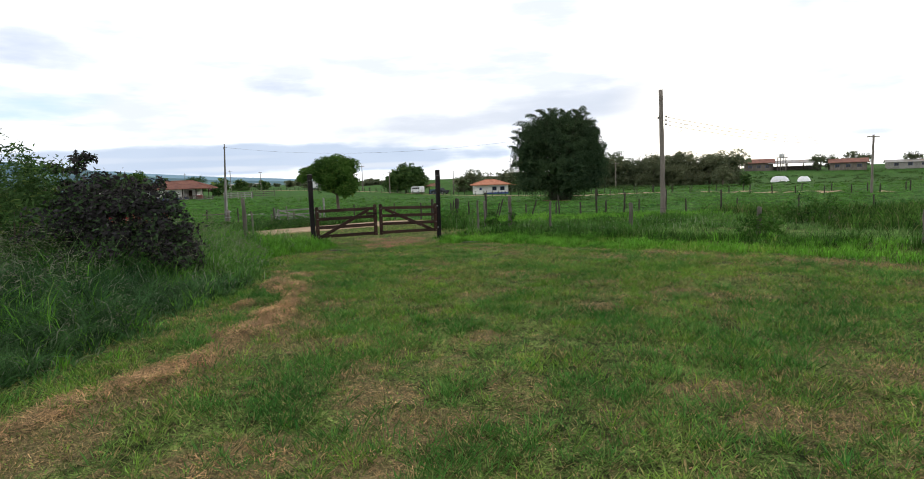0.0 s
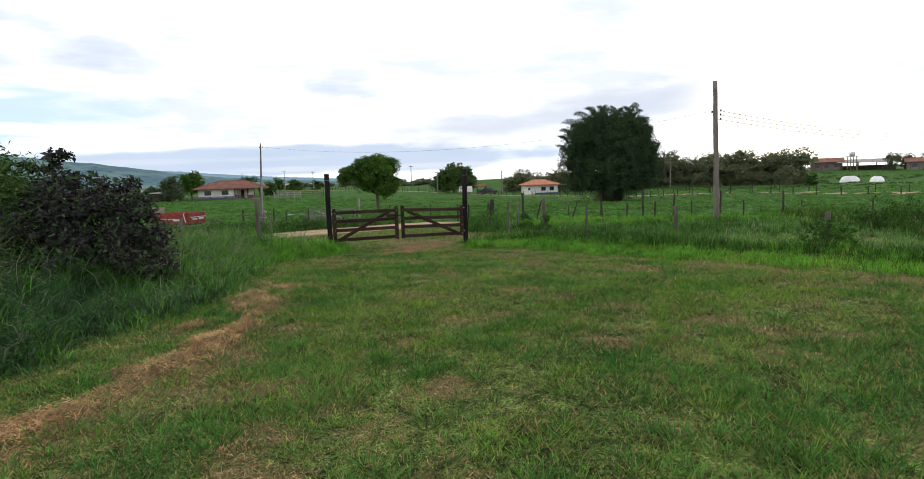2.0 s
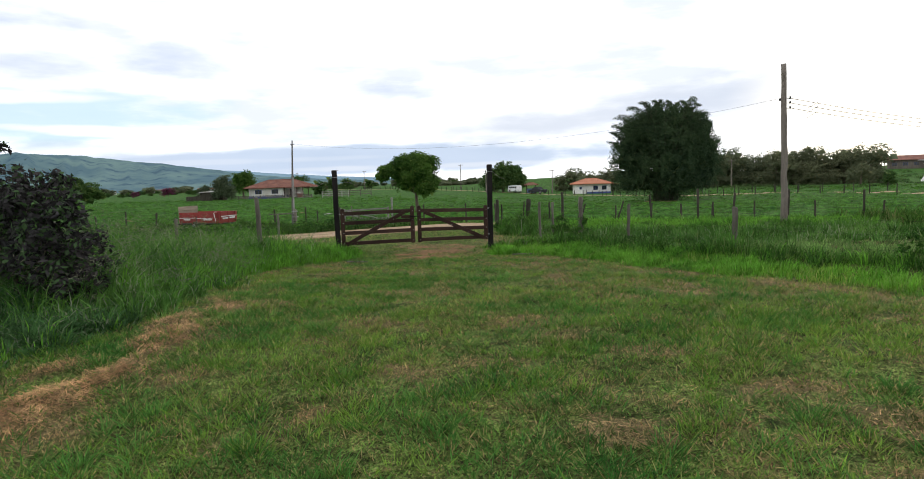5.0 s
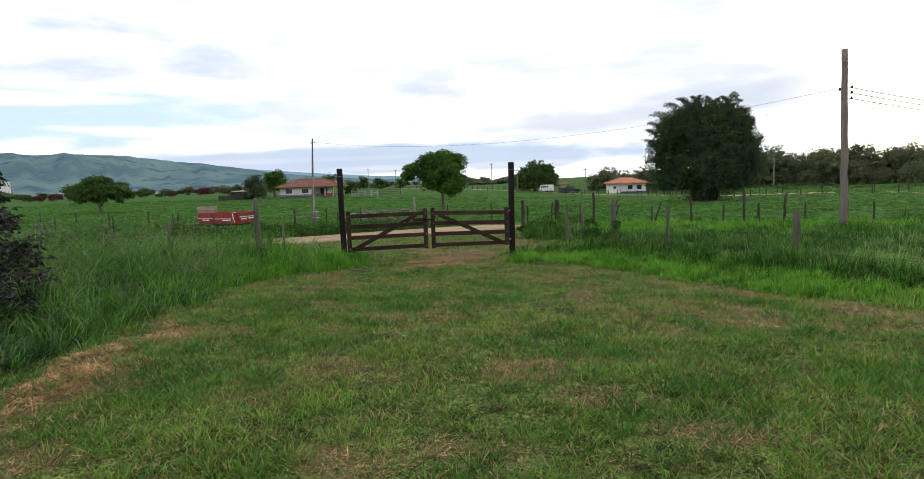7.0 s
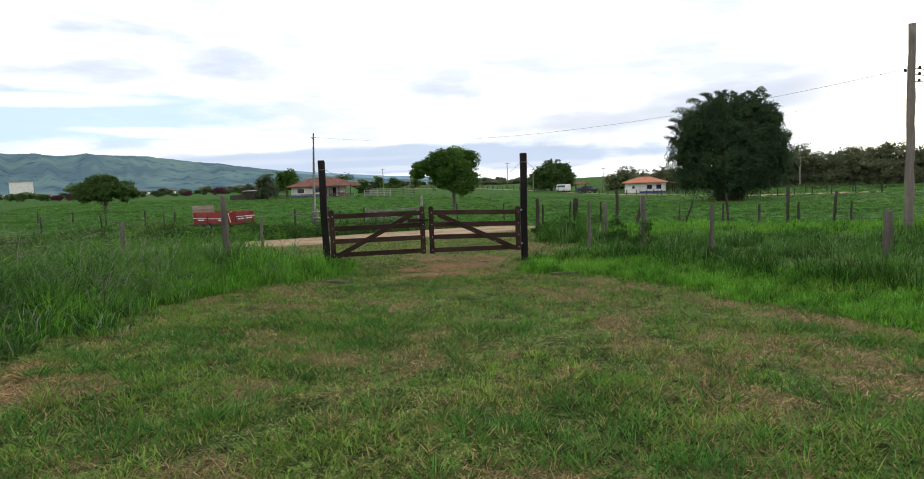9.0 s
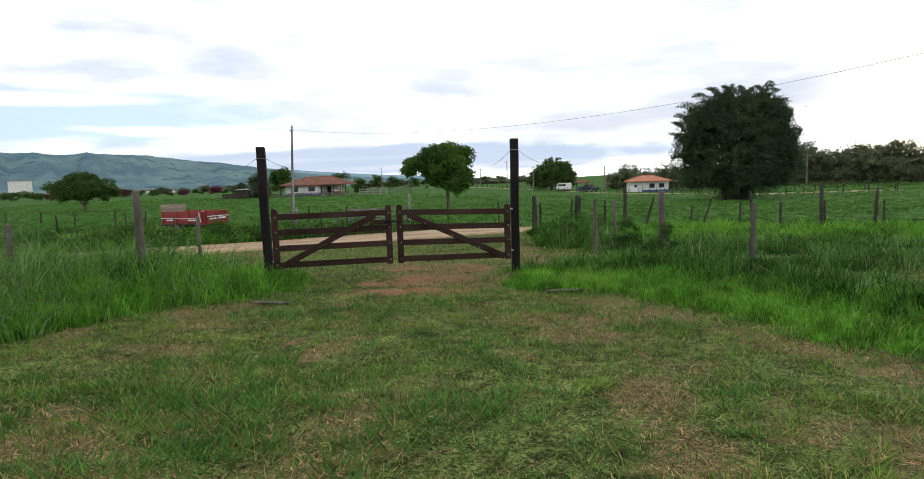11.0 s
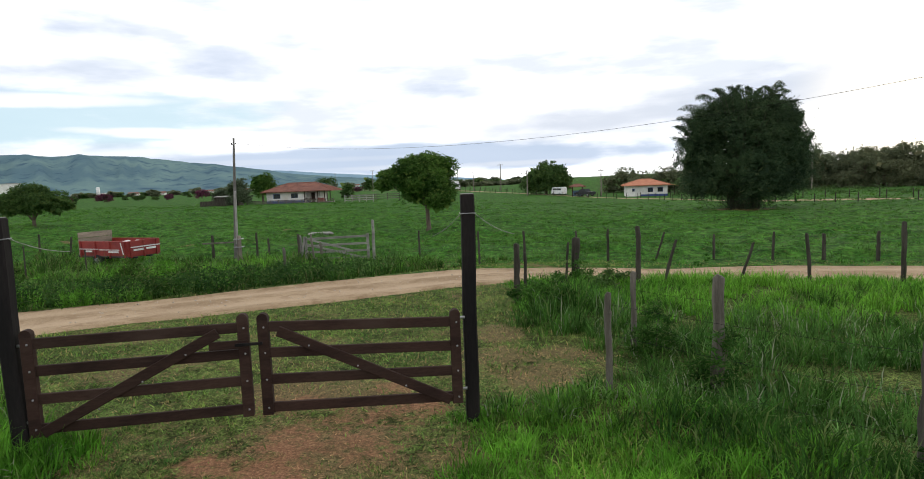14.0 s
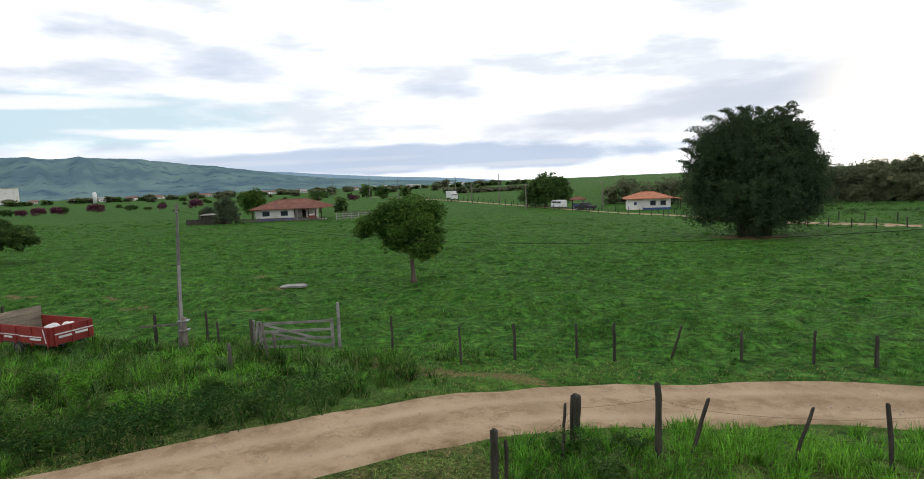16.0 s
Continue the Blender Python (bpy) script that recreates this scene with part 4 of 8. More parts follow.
ribbon("dirt_road", np.array(ROAD_Y[0], float), np.array(ROAD_Y[1], float), 3.5, M_ROAD, "pale sandy dirt road curving past the gate", "road", 0.05, 21, 0.6)
FAR_ROAD = (np.array([110, 70, 48, 33, 26, 11.4, -6, -20.7, -42, -56, -90, -140.0]), np.array([30, 62, 82, 99, 110, 141, 160, 172, 196, 215, 262, 330.0]))
ribbon("far_road", *FAR_ROAD, 3.6, M_ROAD, "pale unpaved farm road across the pasture", "road", 0.04, 5, 0.3, 7)


# ---------------------------------------------------------------- distance: hills
def ridge(name, az0, az1, dist, heights, depth, mat, label, seed):
    """A chain of hills round the horizon between two bearings (degrees from +y, clockwise)."""
    na, nr = 220, 26
    az = np.radians(np.linspace(az0, az1, na))
    r = np.linspace(0, 1, nr)
    A, R = np.meshgrid(az, r, indexing="ij")
    H = np.mean([np.interp(np.degrees(A) + d_, heights[0], heights[1]) for d_ in np.linspace(-3, 3, 9)], 0) * (1 + 0.035 * (vnoise(np.degrees(A), 0 * A, 1.3, seed + 5) - 0.5) + 0.02 * (vnoise(np.degrees(A), 0 * A, 0.4, seed + 6) - 0.5))
    dd = dist + (R - 0.55) * depth
    X, Y = np.sin(A) * dd, np.cos(A) * dd
    D = np.degrees(A)
    fold = 1 - np.abs(2 * vnoise(D + 2.2 * R, R * 1.6, 3.1, seed) - 1)
    fine_ = 1 - np.abs(2 * vnoise(D - 1.1 * R, R * 2.2, 1.1, seed + 1) - 1)
    gul = 0.28 * fold + 0.16 * fine_ + 0.05 * vnoise(D, R * 4, 0.4, seed + 2)
    prof = np.sin(np.clip(R / 0.62, 0, 1) * np.pi / 2) ** 1.35 * np.where(R > 0.62, 1 - (R - 0.62) * 0.7, 1)
    spur = 1 + (gul - 0.24) * 2.7 * np.sin(np.clip(R / 0.62, 0, 1) * np.pi) * np.clip(1 - R / 0.62, 0, 1) 
    Z = H * prof * spur - 2
    i0 = (np.arange(na - 1)[:, None] * nr + np.arange(nr - 1)[None]).ravel()
    ob = new(name, raw_mesh(name, np.stack([X, Y, Z], -1).reshape(-1, 3), np.stack([i0, i0 + nr, i0 + nr + 1, i0 + 1], 1), mat, True))
    return tagged(ob, label, "hills", kind="structure")


def hill_material(name, a, b, c):
    m, nt, p = material(name)
    geo = nt.nodes.new("ShaderNodeNewGeometry")
    n1, n2 = noise_node(nt, geo.outputs["Position"], 0.0055, 6.0, 0.6), noise_node(nt, geo.outputs["Position"], 0.02, 5.0, 0.65)
    col = mixc(nt, ramp(nt, n1.outputs[0], 0.42, 0.58), a, b)
    col = mixc(nt, ramp(nt, n2.outputs[0], 0.52, 0.66), col, c)
    nt.links.new(col, p.inputs["Base Color"])
    p.inputs["Roughness"].default_value = 1.0
    p.inputs["Specular IOR Level"].default_value = 0.0
    bump(nt, p, n2.outputs[0], 0.35, 5.0)
    return m


# Blue haze of the distance is put into the hills' base colours.
M_HILL = hill_material("hazed_pasture_hills", (0.135, 0.205, 0.200), (0.090, 0.148, 0.172), (0.058, 0.100, 0.138))
M_HILL2 = hill_material("hazed_far_hills", (0.20, 0.30, 0.36), (0.17, 0.26, 0.33), (0.16, 0.24, 0.31))
ridge("hills", -80, -15, 2600, ([-80, -62, -52, -48, -44, -40, -35, -30, -25, -20, -15], [170, 165, 158, 150, 156, 132, 96, 62, 36, 24, 12]), 1500, M_HILL, "green and wooded hills, bluish haze put into their colour", 51)
ridge("hills_far", -60, 12, 4000, ([-60, -45, -38, -32, -28, -24, -20, -15, -9, 0, 12], [150, 130, 128, 122, 96, 72, 54, 34, -8, -20, -20]), 900, M_HILL2, "far mountains, haze put into their pale blue", 61)


# ---------------------------------------------------------------- the gate
def gate_leaf(name, ax, ay, bx, by, zb, zt_a, zt_b, hinge_first, label):
    """A timber gate leaf from (ax, ay) to (bx, by)."""
    L = math.hypot(bx - ax, by - ay)
    e = thing(name, ax, ay, 0, label, "gate", "gate leaves", rz=math.degrees(math.atan2(by - ay, bx - ax)))
    sw = 0.13

    def stile(x, ztop):
        bm = bmesh.new()
        box(bm, x - sw / 2, -0.045, zb, x + sw / 2, 0.045, ztop - 0.05, 0.008)
        # rounded head
        r = bmesh.ops.create_cone(bm, cap_ends=True, segments=14, radius1=sw / 2, radius2=sw / 2, depth=0.088)
        bmesh.ops.rotate(bm, cent=(0, 0, 0), matrix=Matrix.Rotation(math.pi / 2, 3, "X"), verts=r["verts"])
        bmesh.ops.translate(bm, vec=(x, 0, ztop - 0.058), verts=r["verts"])
        return part("stile", bm, M_GATE, e)

    stile(sw / 2, zt_a)
    stile(L - sw / 2, zt_b)
    H0, H1 = zt_a - zb, zt_b - zb

    def slab(name_, x0, z0, x1, z1, hgt, y0, th):
        d = math.hypot(x1 - x0, z1 - z0)
        m = Matrix.Translation((x0, y0, z0)) @ Matrix.Rotation(-math.atan2(z1 - z0, x1 - x0), 4, "Y")
        return part(name_, boxed(0, -th / 2, -hgt / 2, d, th / 2, hgt / 2, 0.006, m), M_GATE, e)

    for f in (0.055, 0.335, 0.60, 0.855):
        slab("rail", sw * 0.6, zb + 0.02 + H0 * f, L - sw * 0.6, zb + 0.02 + H1 * f, 0.122, 0, 0.045)
    if hinge_first:
        slab("brace", sw + 0.02, zb + 0.05, L * 0.86, zb + H1 * 0.84, 0.125, -0.048, 0.04)
    else:
        slab("brace", L * 0.10, zb + H0 * 0.83, L - sw - 0.02, zb + 0.06, 0.125, -0.048, 0.04)
    # bolts
    bolt = None
    for x, hh in ((sw / 2, H0), (L - sw / 2, H1)):
        for f in (0.075, 0.355, 0.62, 0.87):
            bm = bmesh.new()
            bmesh.ops.create_uvsphere(bm, u_segments=8, v_segments=5, radius=0.013)
            bmesh.ops.translate(bm, vec=(x + 0.015, -0.049, zb + hh * f), verts=bm.verts)
            part("bolt", bm, M_STEEL, e, "round steel bolt head")
    for k in range(3):
        f = (k + 0.55) / 3
        x = L * (0.2 + 0.6 * f) if hinge_first else L * (0.12 + 0.7 * f)
        z = zb + (H1 * (0.10 + 0.66 * f) if hinge_first else H0 * (0.80 - 0.68 * f))
        bm = bmesh.new()
        bmesh.ops.create_uvsphere(bm, u_segments=8, v_segments=5, radius=0.012)
        bmesh.ops.translate(bm, vec=(x, -0.070, z), verts=bm.verts)
        part("bolt", bm, M_STEEL, e, "round steel bolt head")
    if hinge_first:
        part("latch_board", boxed(L - 0.46, -0.055, zb + H1 * 0.675, L - 0.02, -0.015, zb + H1 * 0.755, 0.006), M_GATE, e)
        part("latch_bolt", boxed(L - 0.16, -0.075, zb + H1 * 0.70, L + 0.16, -0.057, zb + H1 * 0.728, 0.004), M_POST, e, "grey steel sliding bolt")
    # hinges
    xh = 0.0 if hinge_first else L
    for f in (0.14, 0.86):
        part("hinge", tubed([(xh - 0.06, 0.0, zb + H0 * f), (xh + 0.06, 0.0, zb + H0 * f)], [0.02, 0.02], 6), M_STEEL, e, "steel hinge pin")
    return e


gate_leaf("gate_leaf", -5.66, 23.39, -3.40, 24.42, 0.11, 1.37, 1.38, True, "dark brown timber gate leaf with diagonal brace, closed")
gate_leaf("gate_leaf", -3.30, 24.46, -0.97, 25.24, 0.11, 1.37, 1.30, False, "dark brown timber gate leaf with diagonal brace, closed")


def gate_post(x, y, top, dx, dy, rz):
    z0 = gz1(x, y) - 0.05
    e = thing("gate_post", x, y, z0, "tall square black timber gate post", "gate post", "gate posts", rz=rz)
    bm = boxed(-0.085, -0.085, 0, 0.085, 0.085, top - z0, 0.018)
    bmesh.ops.subdivide_edges(bm, edges=[ed for ed in bm.edges if abs(ed.verts[0].co.z - ed.verts[1].co.z) > 1], cuts=7)
    for v in bm.verts:
        k = v.co.z / (top - z0)
        v.co.x += (1 - k) * dx + 0.006 * math.sin(v.co.z * 3.1)
        v.co.y += (1 - k) * dy + 0.005 * math.sin(v.co.z * 2.3 + 1)
    part("post", bm, M_POST, e)
    bm = boxed(-0.075, -0.075, top - z0 - 0.002, 0.075, 0.075, top - z0 + 0.006, 0.002)
    part("sawn_top", bm, M_CONC, e, "bare grey sawn top")
    ring = bmesh.new()
    for a, b in (((-1, -1), (1, -1)), ((1, -1), (1, 1)), ((1, 1), (-1, 1)), ((-1, 1), (-1, -1))):
        tube(ring, [(a[0] * 0.09, a[1] * 0.09, top - z0 - 0.24), (b[0] * 0.09, b[1] * 0.09, top - z0 - 0.24)], [0.007, 0.007], 5)
    part("wire_ring", ring, M_STEEL, e, "ring of pale tie wire")
    return e


gate_post(-5.79, 23.36, 2.66, 0.02, 0.0, 24)
gate_post(-0.89, 25.50, 2.71, -0.03, 0.0, 20)


def stay_wire(a, b):
    e = thing("stay_wire", *a, "pale twisted stay wire from a gate post", "wire", "stay wires")
    d = Vector(b) - Vector(a)
    bm = bmesh.new()
    n = 24
    for ph in (0, math.pi):
        tube(bm, [d * (i / n) + Vector((0.012 * math.cos(i * 1.3 + ph), 0.012 * math.sin(i * 1.3 + ph), -0.16 * (i / n) * (1 - i / n))) for i in range(n + 1)], [0.003] * (n + 1), 4)
    part("strand", bm, M_CONC, e)
    return e


stay_wire((-5.88, 23.3, 2.42), (-6.45, 23.1, 2.12))
stay_wire((-5.70, 23.42, 2.42), (-5.35, 23.85, 2.22))
stay_wire((-0.80, 25.52, 2.46), (-0.35, 25.72, 2.18))
stay_wire((-0.98, 25.48, 2.46), (-1.45, 25.75, 2.16))

# ---------------------------------------------------------------- fences
_post_meshes = {}


def fence_post_mesh(r, h, seed):
    rg = random.Random(seed)
    random.seed(seed)
    n = 7
    pts, rad = [], []
    for i in range(n):
        k = i / (n - 1)
        pts.append((rg.uniform(-0.018, 0.018) * k, rg.uniform(-0.018, 0.018) * k, h * k))
        rad.append(r * rg.uniform(0.9, 1.08) * (1 - 0.12 * k))
    pts.append((pts[-1][0] + 0.01, pts[-1][1], h + 0.03))
    rad.append(r * 0.55)
    return tubed(pts, rad, 8, 0.10)


def fence(name, posts, label, wires=(0.3, 0.6, 0.9), wire_pairs=True, mat=None):
    """posts: (x, y, top z, radius, lean x, lean y)."""
    x0, y0 = posts[0][:2]
    e = thing(name, x0, y0, 0, label, "fence")
    tops = []
    for i, (x, y, top, r, lx, ly) in enumerate(posts):
        zb = gz1(x, y) - 0.15
        h = top - zb
        bm = fence_post_mesh(r, h, int(x * 37 + y * 11) % 9999)
        for v in bm.verts:
            k = v.co.z / h
            v.co.x += lx * k + x - x0
            v.co.y += ly * k + y - y0
            v.co.z += zb
        part("post", bm, mat or M_WEATHER, e)
        tops.append((x - x0, y - y0, zb + 0.15, h - 0.15, lx, ly))
    if wire_pairs:
        for a, b in zip(tops, tops[1:]):
            if math.hypot(a[0] - b[0], a[1] - b[1]) > 9:
                continue
            for f in wires:
                pa = (a[0] + a[4] * f, a[1] + a[5] * f, a[2] + a[3] * f)
                pb = (b[0] + b[4] * f, b[1] + b[5] * f, b[2] + b[3] * f)
                part("wire", wire_mesh(pa, pb, 0.03, 0.0025, 4, 3), M_WIRE, e)
    return e


fence("fence", [(0.80, 26.28, 1.30, 0.05, 0, 0), (3.76, 24.67, 1.22, 0.055, 0.0, 0), (6.16, 21.35, 1.22, 0.085, 0.02, 0), (8.95, 17.7, 1.15, 0.08, 0.03, 0), (11.2, 14.2, 1.2, 0.06, 0, 0), (13.8, 10.4, 1.2, 0.06, 0, 0)],
      "weathered grey round wooden fence posts in tall grass with wire")
fence("fence", [(0.80, 26.28, 1.05, 0.03, 0.02, 0), (1.19, 28.86, 1.17, 0.055, -0.02, 0), (2.25, 26.96, 1.42, 0.085, 0.02, 0)], "short row of grey wooden posts overgrown with vine", (0.4, 0.8))
fence("fence", [(-1.61, 33.30, 1.19, 0.085, 0, 0), (-1.42, 33.42, 0.95, 0.045, 0.02, 0), (-0.55, 35.3, 1.0, 0.035, 0.1, 0), (-0.28, 35.56, 1.10, 0.12, 0.02, 0), (1.47, 35.75, 1.39, 0.075, 0, 0), (2.15, 36.15, 0.95, 0.05, 0.38, 0), (4.16, 36.15, 0.85, 0.042, 0.42, 0.05), (5.95, 35.95, 1.1, 0.05, -0.12, 0), (8.2, 36.2, 1.35, 0.07, 0, 0), (9.9, 36.3, 1.1, 0.06, 0.05, 0), (12.4, 36.2, 1.2, 0.06, 0, 0), (15.5, 35.6, 1.1, 0.06, 0, 0)],
      "leaning weathered posts beside the dirt road with slack wire", (0.45, 0.8), mat=M_DARKPOST)
fence("fence", [(-8.1, 44.55, 0.62, 0.05, 0, 0), (-4.86, 43.0, 0.67, 0.05, -0.02, 0), (-3.05, 43.9, 0.58, 0.06, 0, 0), (-0.84, 44.4, 0.50, 0.05, 0, 0), (0.49, 44.4, 0.55, 0.06, 0, 0), (2.45, 45.0, 0.35, 0.05, 0.38, 0), (4.8, 44.9, 0.23, 0.055, 0, 0), (7.04, 44.85, 0.31, 0.055, 0.03, 0), (8.86, 44.7, 0.22, 0.075, 0, 0), (10.8, 44.8, 0.28, 0.075, 0, 0), (13.2, 44.5, 0.3, 0.06, 0, 0), (16.5, 44.0, 0.25, 0.06, 0, 0), (20, 43.4, 0.2, 0.06, 0, 0), (24, 42.6, 0.3, 0.06, 0, 0), (28.5, 41.4, 0.2, 0.06, 0, 0), (33, 40.0, 0.3, 0.06, 0, 0), (38, 38.4, 0.25, 0.06, 0, 0)],
      "grey wooden fence posts with wire along the pasture edge", (0.35, 0.65, 0.9), mat=M_DARKPOST)
fence("fence", [(-19.0, 44.1, 0.58, 0.075, 0, 0), (-17.0, 44.9, 0.62, 0.06, 0.02, 0), (-15.6, 43.8, 0.42, 0.055, 0, 0), (-13.85, 43.6, 0.62, 0.06, 0, 0)], "grey wooden posts beside the utility pole", (0.6, 0.9), mat=M_DARKPOST)
fence("fence", [(-13.3, 41.4, 0.22, 0.07, 0, 0), (-12.35, 42.4, 0.72, 0.055, -0.22, 0.1), (-11.95, 42.35, 0.35, 0.07, -0.06, 0)], "short leaning grey posts in rank grass", (0.5,), False)
fence("fence", [(-8.09, 22.45, 1.83, 0.085, -0.03, 0), (-8.7, 24.9, 1.15, 0.045, 0, 0), (-10.5, 21.6, 1.25, 0.06, 0, 0), (-14.0, 20.6, 1.3, 0.05, 0, 0), (-18, 19.4, 1.3, 0.05, 0, 0)], "weathered fence posts with wire in tall grass", (0.5, 0.75))
fence("fence", [(-24.0, 38.2, 0.75, 0.035, 0, 0), (-22.0, 39.4, 0.45, 0.03, 0, 0), (-27.5, 37.2, 0.7, 0.045, 0, 0), (-31, 36.4, 0.75, 0.05, 0, 0), (-26.5, 44.8, 0.6, 0.05, 0, 0), (-29.8, 45.6, 0.5, 0.06, 0.2, 0), (-33.2, 46.6, 0.6, 0.06, 0, 0), (-37.5, 47.2, 0.55, 0.06, 0, 0), (-42, 48.3, 0.6, 0.06, 0.05, 0), (-47, 49.4, 0.6, 0.06, 0, 0), (-53, 50.4, 0.6, 0.06, 0, 0)], "thin grey fence posts with wire at the pasture edge", (0.5, 0.85), mat=M_DARKPOST)
# rail fence along the far road
t_ = np.r_[0, np.cumsum(np.hypot(np.diff(FAR_ROAD[0]), np.diff(FAR_ROAD[1])))]
for side, nm in ((-3.6, "south"), (3.8, "north")):
    pl = []
    for k, s in enumerate(np.arange(4, 330, 3.0 if side < 0 else 4.2)):
        x, y = np.interp(s, t_, FAR_ROAD[0]), np.interp(s, t_, FAR_ROAD[1])
        x2, y2 = np.interp(s + 1, t_, FAR_ROAD[0]), np.interp(s + 1, t_, FAR_ROAD[1])
        d = math.hypot(x2 - x, y2 - y)
        px_, py_ = x + (y2 - y) / d * -side * -1, y - (x2 - x) / d * -side * -1
        pl.append((px_, py_, gz1(px_, py_) + 1.05 + 0.2 * random.random(), 0.075, 0, 0))
    fence("fence", pl, "row of dark wooden fence posts with wire along the far road", (0.45, 0.9), side < 0, M_DARKPOST)


def corral_gate(ax, ay, bx, by):
    z = gz1(ax, ay)
    L = math.hypot(bx - ax, by - ay)
    e = thing("corral_gate", ax, ay, z, "old silvery grey timber field gate, sagging", "gate", rz=math.degrees(math.atan2(by - ay, bx - ax)))
    for x, h in ((0.05, 1.22), (L - 0.05, 1.28)):
        part("stile", boxed(x - 0.06, -0.04, 0.05, x + 0.06, 0.04, h, 0.006), M_SILVER, e)
    for z0, z1 in ((1.1, 1.18), (0.76, 0.84), (0.46, 0.5), (0.14, 0.18)):
        m = Matrix.Translation((0, 0.0, z0)) @ Matrix.Rotation(-math.atan2(z1 - z0, L), 4, "Y")
        part("rail", boxed(0, -0.018, -0.05, L, 0.018, 0.05, 0.004, m), M_SILVER, e)
    for a, b in (((0.1, 0.85), (L - 0.15, 0.12)), ((0.1, 1.12), (L * 0.75, 0.5))):
        d = math.hypot(b[0] - a[0], b[1] - a[1])
        m = Matrix.Translation((a[0], -0.04, a[1])) @ Matrix.Rotation(-math.atan2(b[1] - a[1], b[0] - a[0]), 4, "Y")
        part("brace", boxed(0, -0.015, -0.045, d, 0.015, 0.045, 0.004, m), M_SILVER, e)
    for x, hh, ln in ((-0.22, 1.30, 0.0), (L + 0.22, 1.95, 0.0)):
        bm = fence_post_mesh(0.075, hh, int(x * 10) + 77)
        bmesh.ops.translate(bm, vec=(x, 0.02, -0.05), verts=bm.verts)
        part("post", bm, M_SILVER, e)
    m = Matrix.Translation((-0.2, -0.08, 0.0)) @ Matrix.Rotation(0.18, 4, "Y")
    part("prop", boxed(-0.05, -0.03, 0, 0.05, 0.03, 1.25, 0.005, m), M_SILVER, e)
    return e


corral_gate(-13.6, 43.75, -10.55, 44.35)

# ---------------------------------------------------------------- utility poles and lines
def concrete_pole(x, y, top):
    z = gz1(x, y) - 0.1
    h = top - z
    e = thing("utility_pole", x, y, z, "slender tapered grey concrete utility pole braced by a stub", "utility pole", rz=25)
    bm = boxed(-0.10, -0.085, 0, 0.10, 0.085, h)
    for v in bm.verts:
        k = v.co.z / h
        v.co.x = v.co.x * (1 - 0.58 * k) + 0.30 * k
        v.co.y = v.co.y * (1 - 0.58 * k)
    bmesh.ops.bevel(bm, geom=bm.edges[:], offset=0.012, segments=1, affect="EDGES")
    part("shaft", bm, M_POLECON, e)
    bm = fence_post_mesh(0.12, 1.35, 5)
    bmesh.ops.translate(bm, vec=(0.22, -0.12, 0), verts=bm.verts)
    part("stub", bm, M_POLE, e, "thick grey timber stub")
    m = Matrix.Translation((0.13, -0.13, 1.0)) @ Matrix.Rotation(0.03, 4, "Y")
    part("splint", boxed(-0.05, -0.03, 0, 0.05, 0.03, 2.6, 0.006, m), M_CONC, e)
    part("bracket", boxed(0.2, -0.14, h - 0.35, 0.34, -0.02, h - 0.30, 0.004), M_STEEL, e, "steel bracket")
    for k in (0, 1):
        bm = bmesh.new()
        bmesh.ops.create_uvsphere(bm, u_segments=8, v_segments=6, radius=0.035)
        bmesh.ops.translate(bm, vec=(0.20 + 0.2 * k, -0.14, h - 0.28), verts=bm.verts)
        part("insulator", bm, M_RUBBER, e, "small dark insulator")
    part("strap", boxed(-0.02, -0.30, 0.8, 0.42, 0.1, 0.84, 0.004), M_STEEL, e, "steel strap")
    part("strap", boxed(-0.02, -0.30, 1.2, 0.42, 0.1, 1.24, 0.004), M_STEEL, e, "steel strap")
    part("stay_rail", boxed(-1.55, -0.05, 1.02, 0.1, 0.0, 1.10, 0.01), M_WEATHER, e, "grey rail to the next post")
    return e


concrete_pole(-17.55, 43.9, 5.40)


def timber_pole(x, y, top, r, label, seed, lean=(0, 0)):
    z = gz1(x, y) - 0.1
    h = top - z
    e = thing("utility_pole", x, y, z, label, "utility pole")
    rg = random.Random(seed)
    random.seed(seed)
    n = 16
    pts = [(lean[0] * i / (n - 1) + rg.uniform(-0.02, 0.02), lean[1] * i / (n - 1) + rg.uniform(-0.02, 0.02), h * i / (n - 1)) for i in range(n)]
    part("shaft", tubed(pts, [r * (1 - 0.35 * i / (n - 1)) * rg.uniform(0.94, 1.06) for i in range(n)], 10, 0.05), M_POLE, e)
    return e, h


p2, h2_ = timber_pole(11.3, 33.3, 6.70, 0.155, "tall knotty grey timber utility pole with insulators", 9, (-0.3, -0.45))
for k, zz in enumerate((h2_ - 1.42, h2_ - 1.62, h2_ - 1.84)):
    part("insulator_pin", tubed([(-0.05, 0, zz), (0.12, -0.02, zz)], [0.012, 0.012], 5), M_STEEL, p2, "steel pin")
    bm = bmesh.new()
    bmesh.ops.create_cone(bm, cap_ends=True, segments=10, radius1=0.045, radius2=0.03, depth=0.1)
    bmesh.ops.translate(bm, vec=(0.13, -0.02, zz + 0.03), verts=bm.verts)
    part("insulator", bm, M_RUBBER, p2, "dark ribbed insulator")
bm = bmesh.new()
bmesh.ops.create_cone(bm, cap_ends=True, segments=10, radius1=0.05, radius2=0.035, depth=0.1)
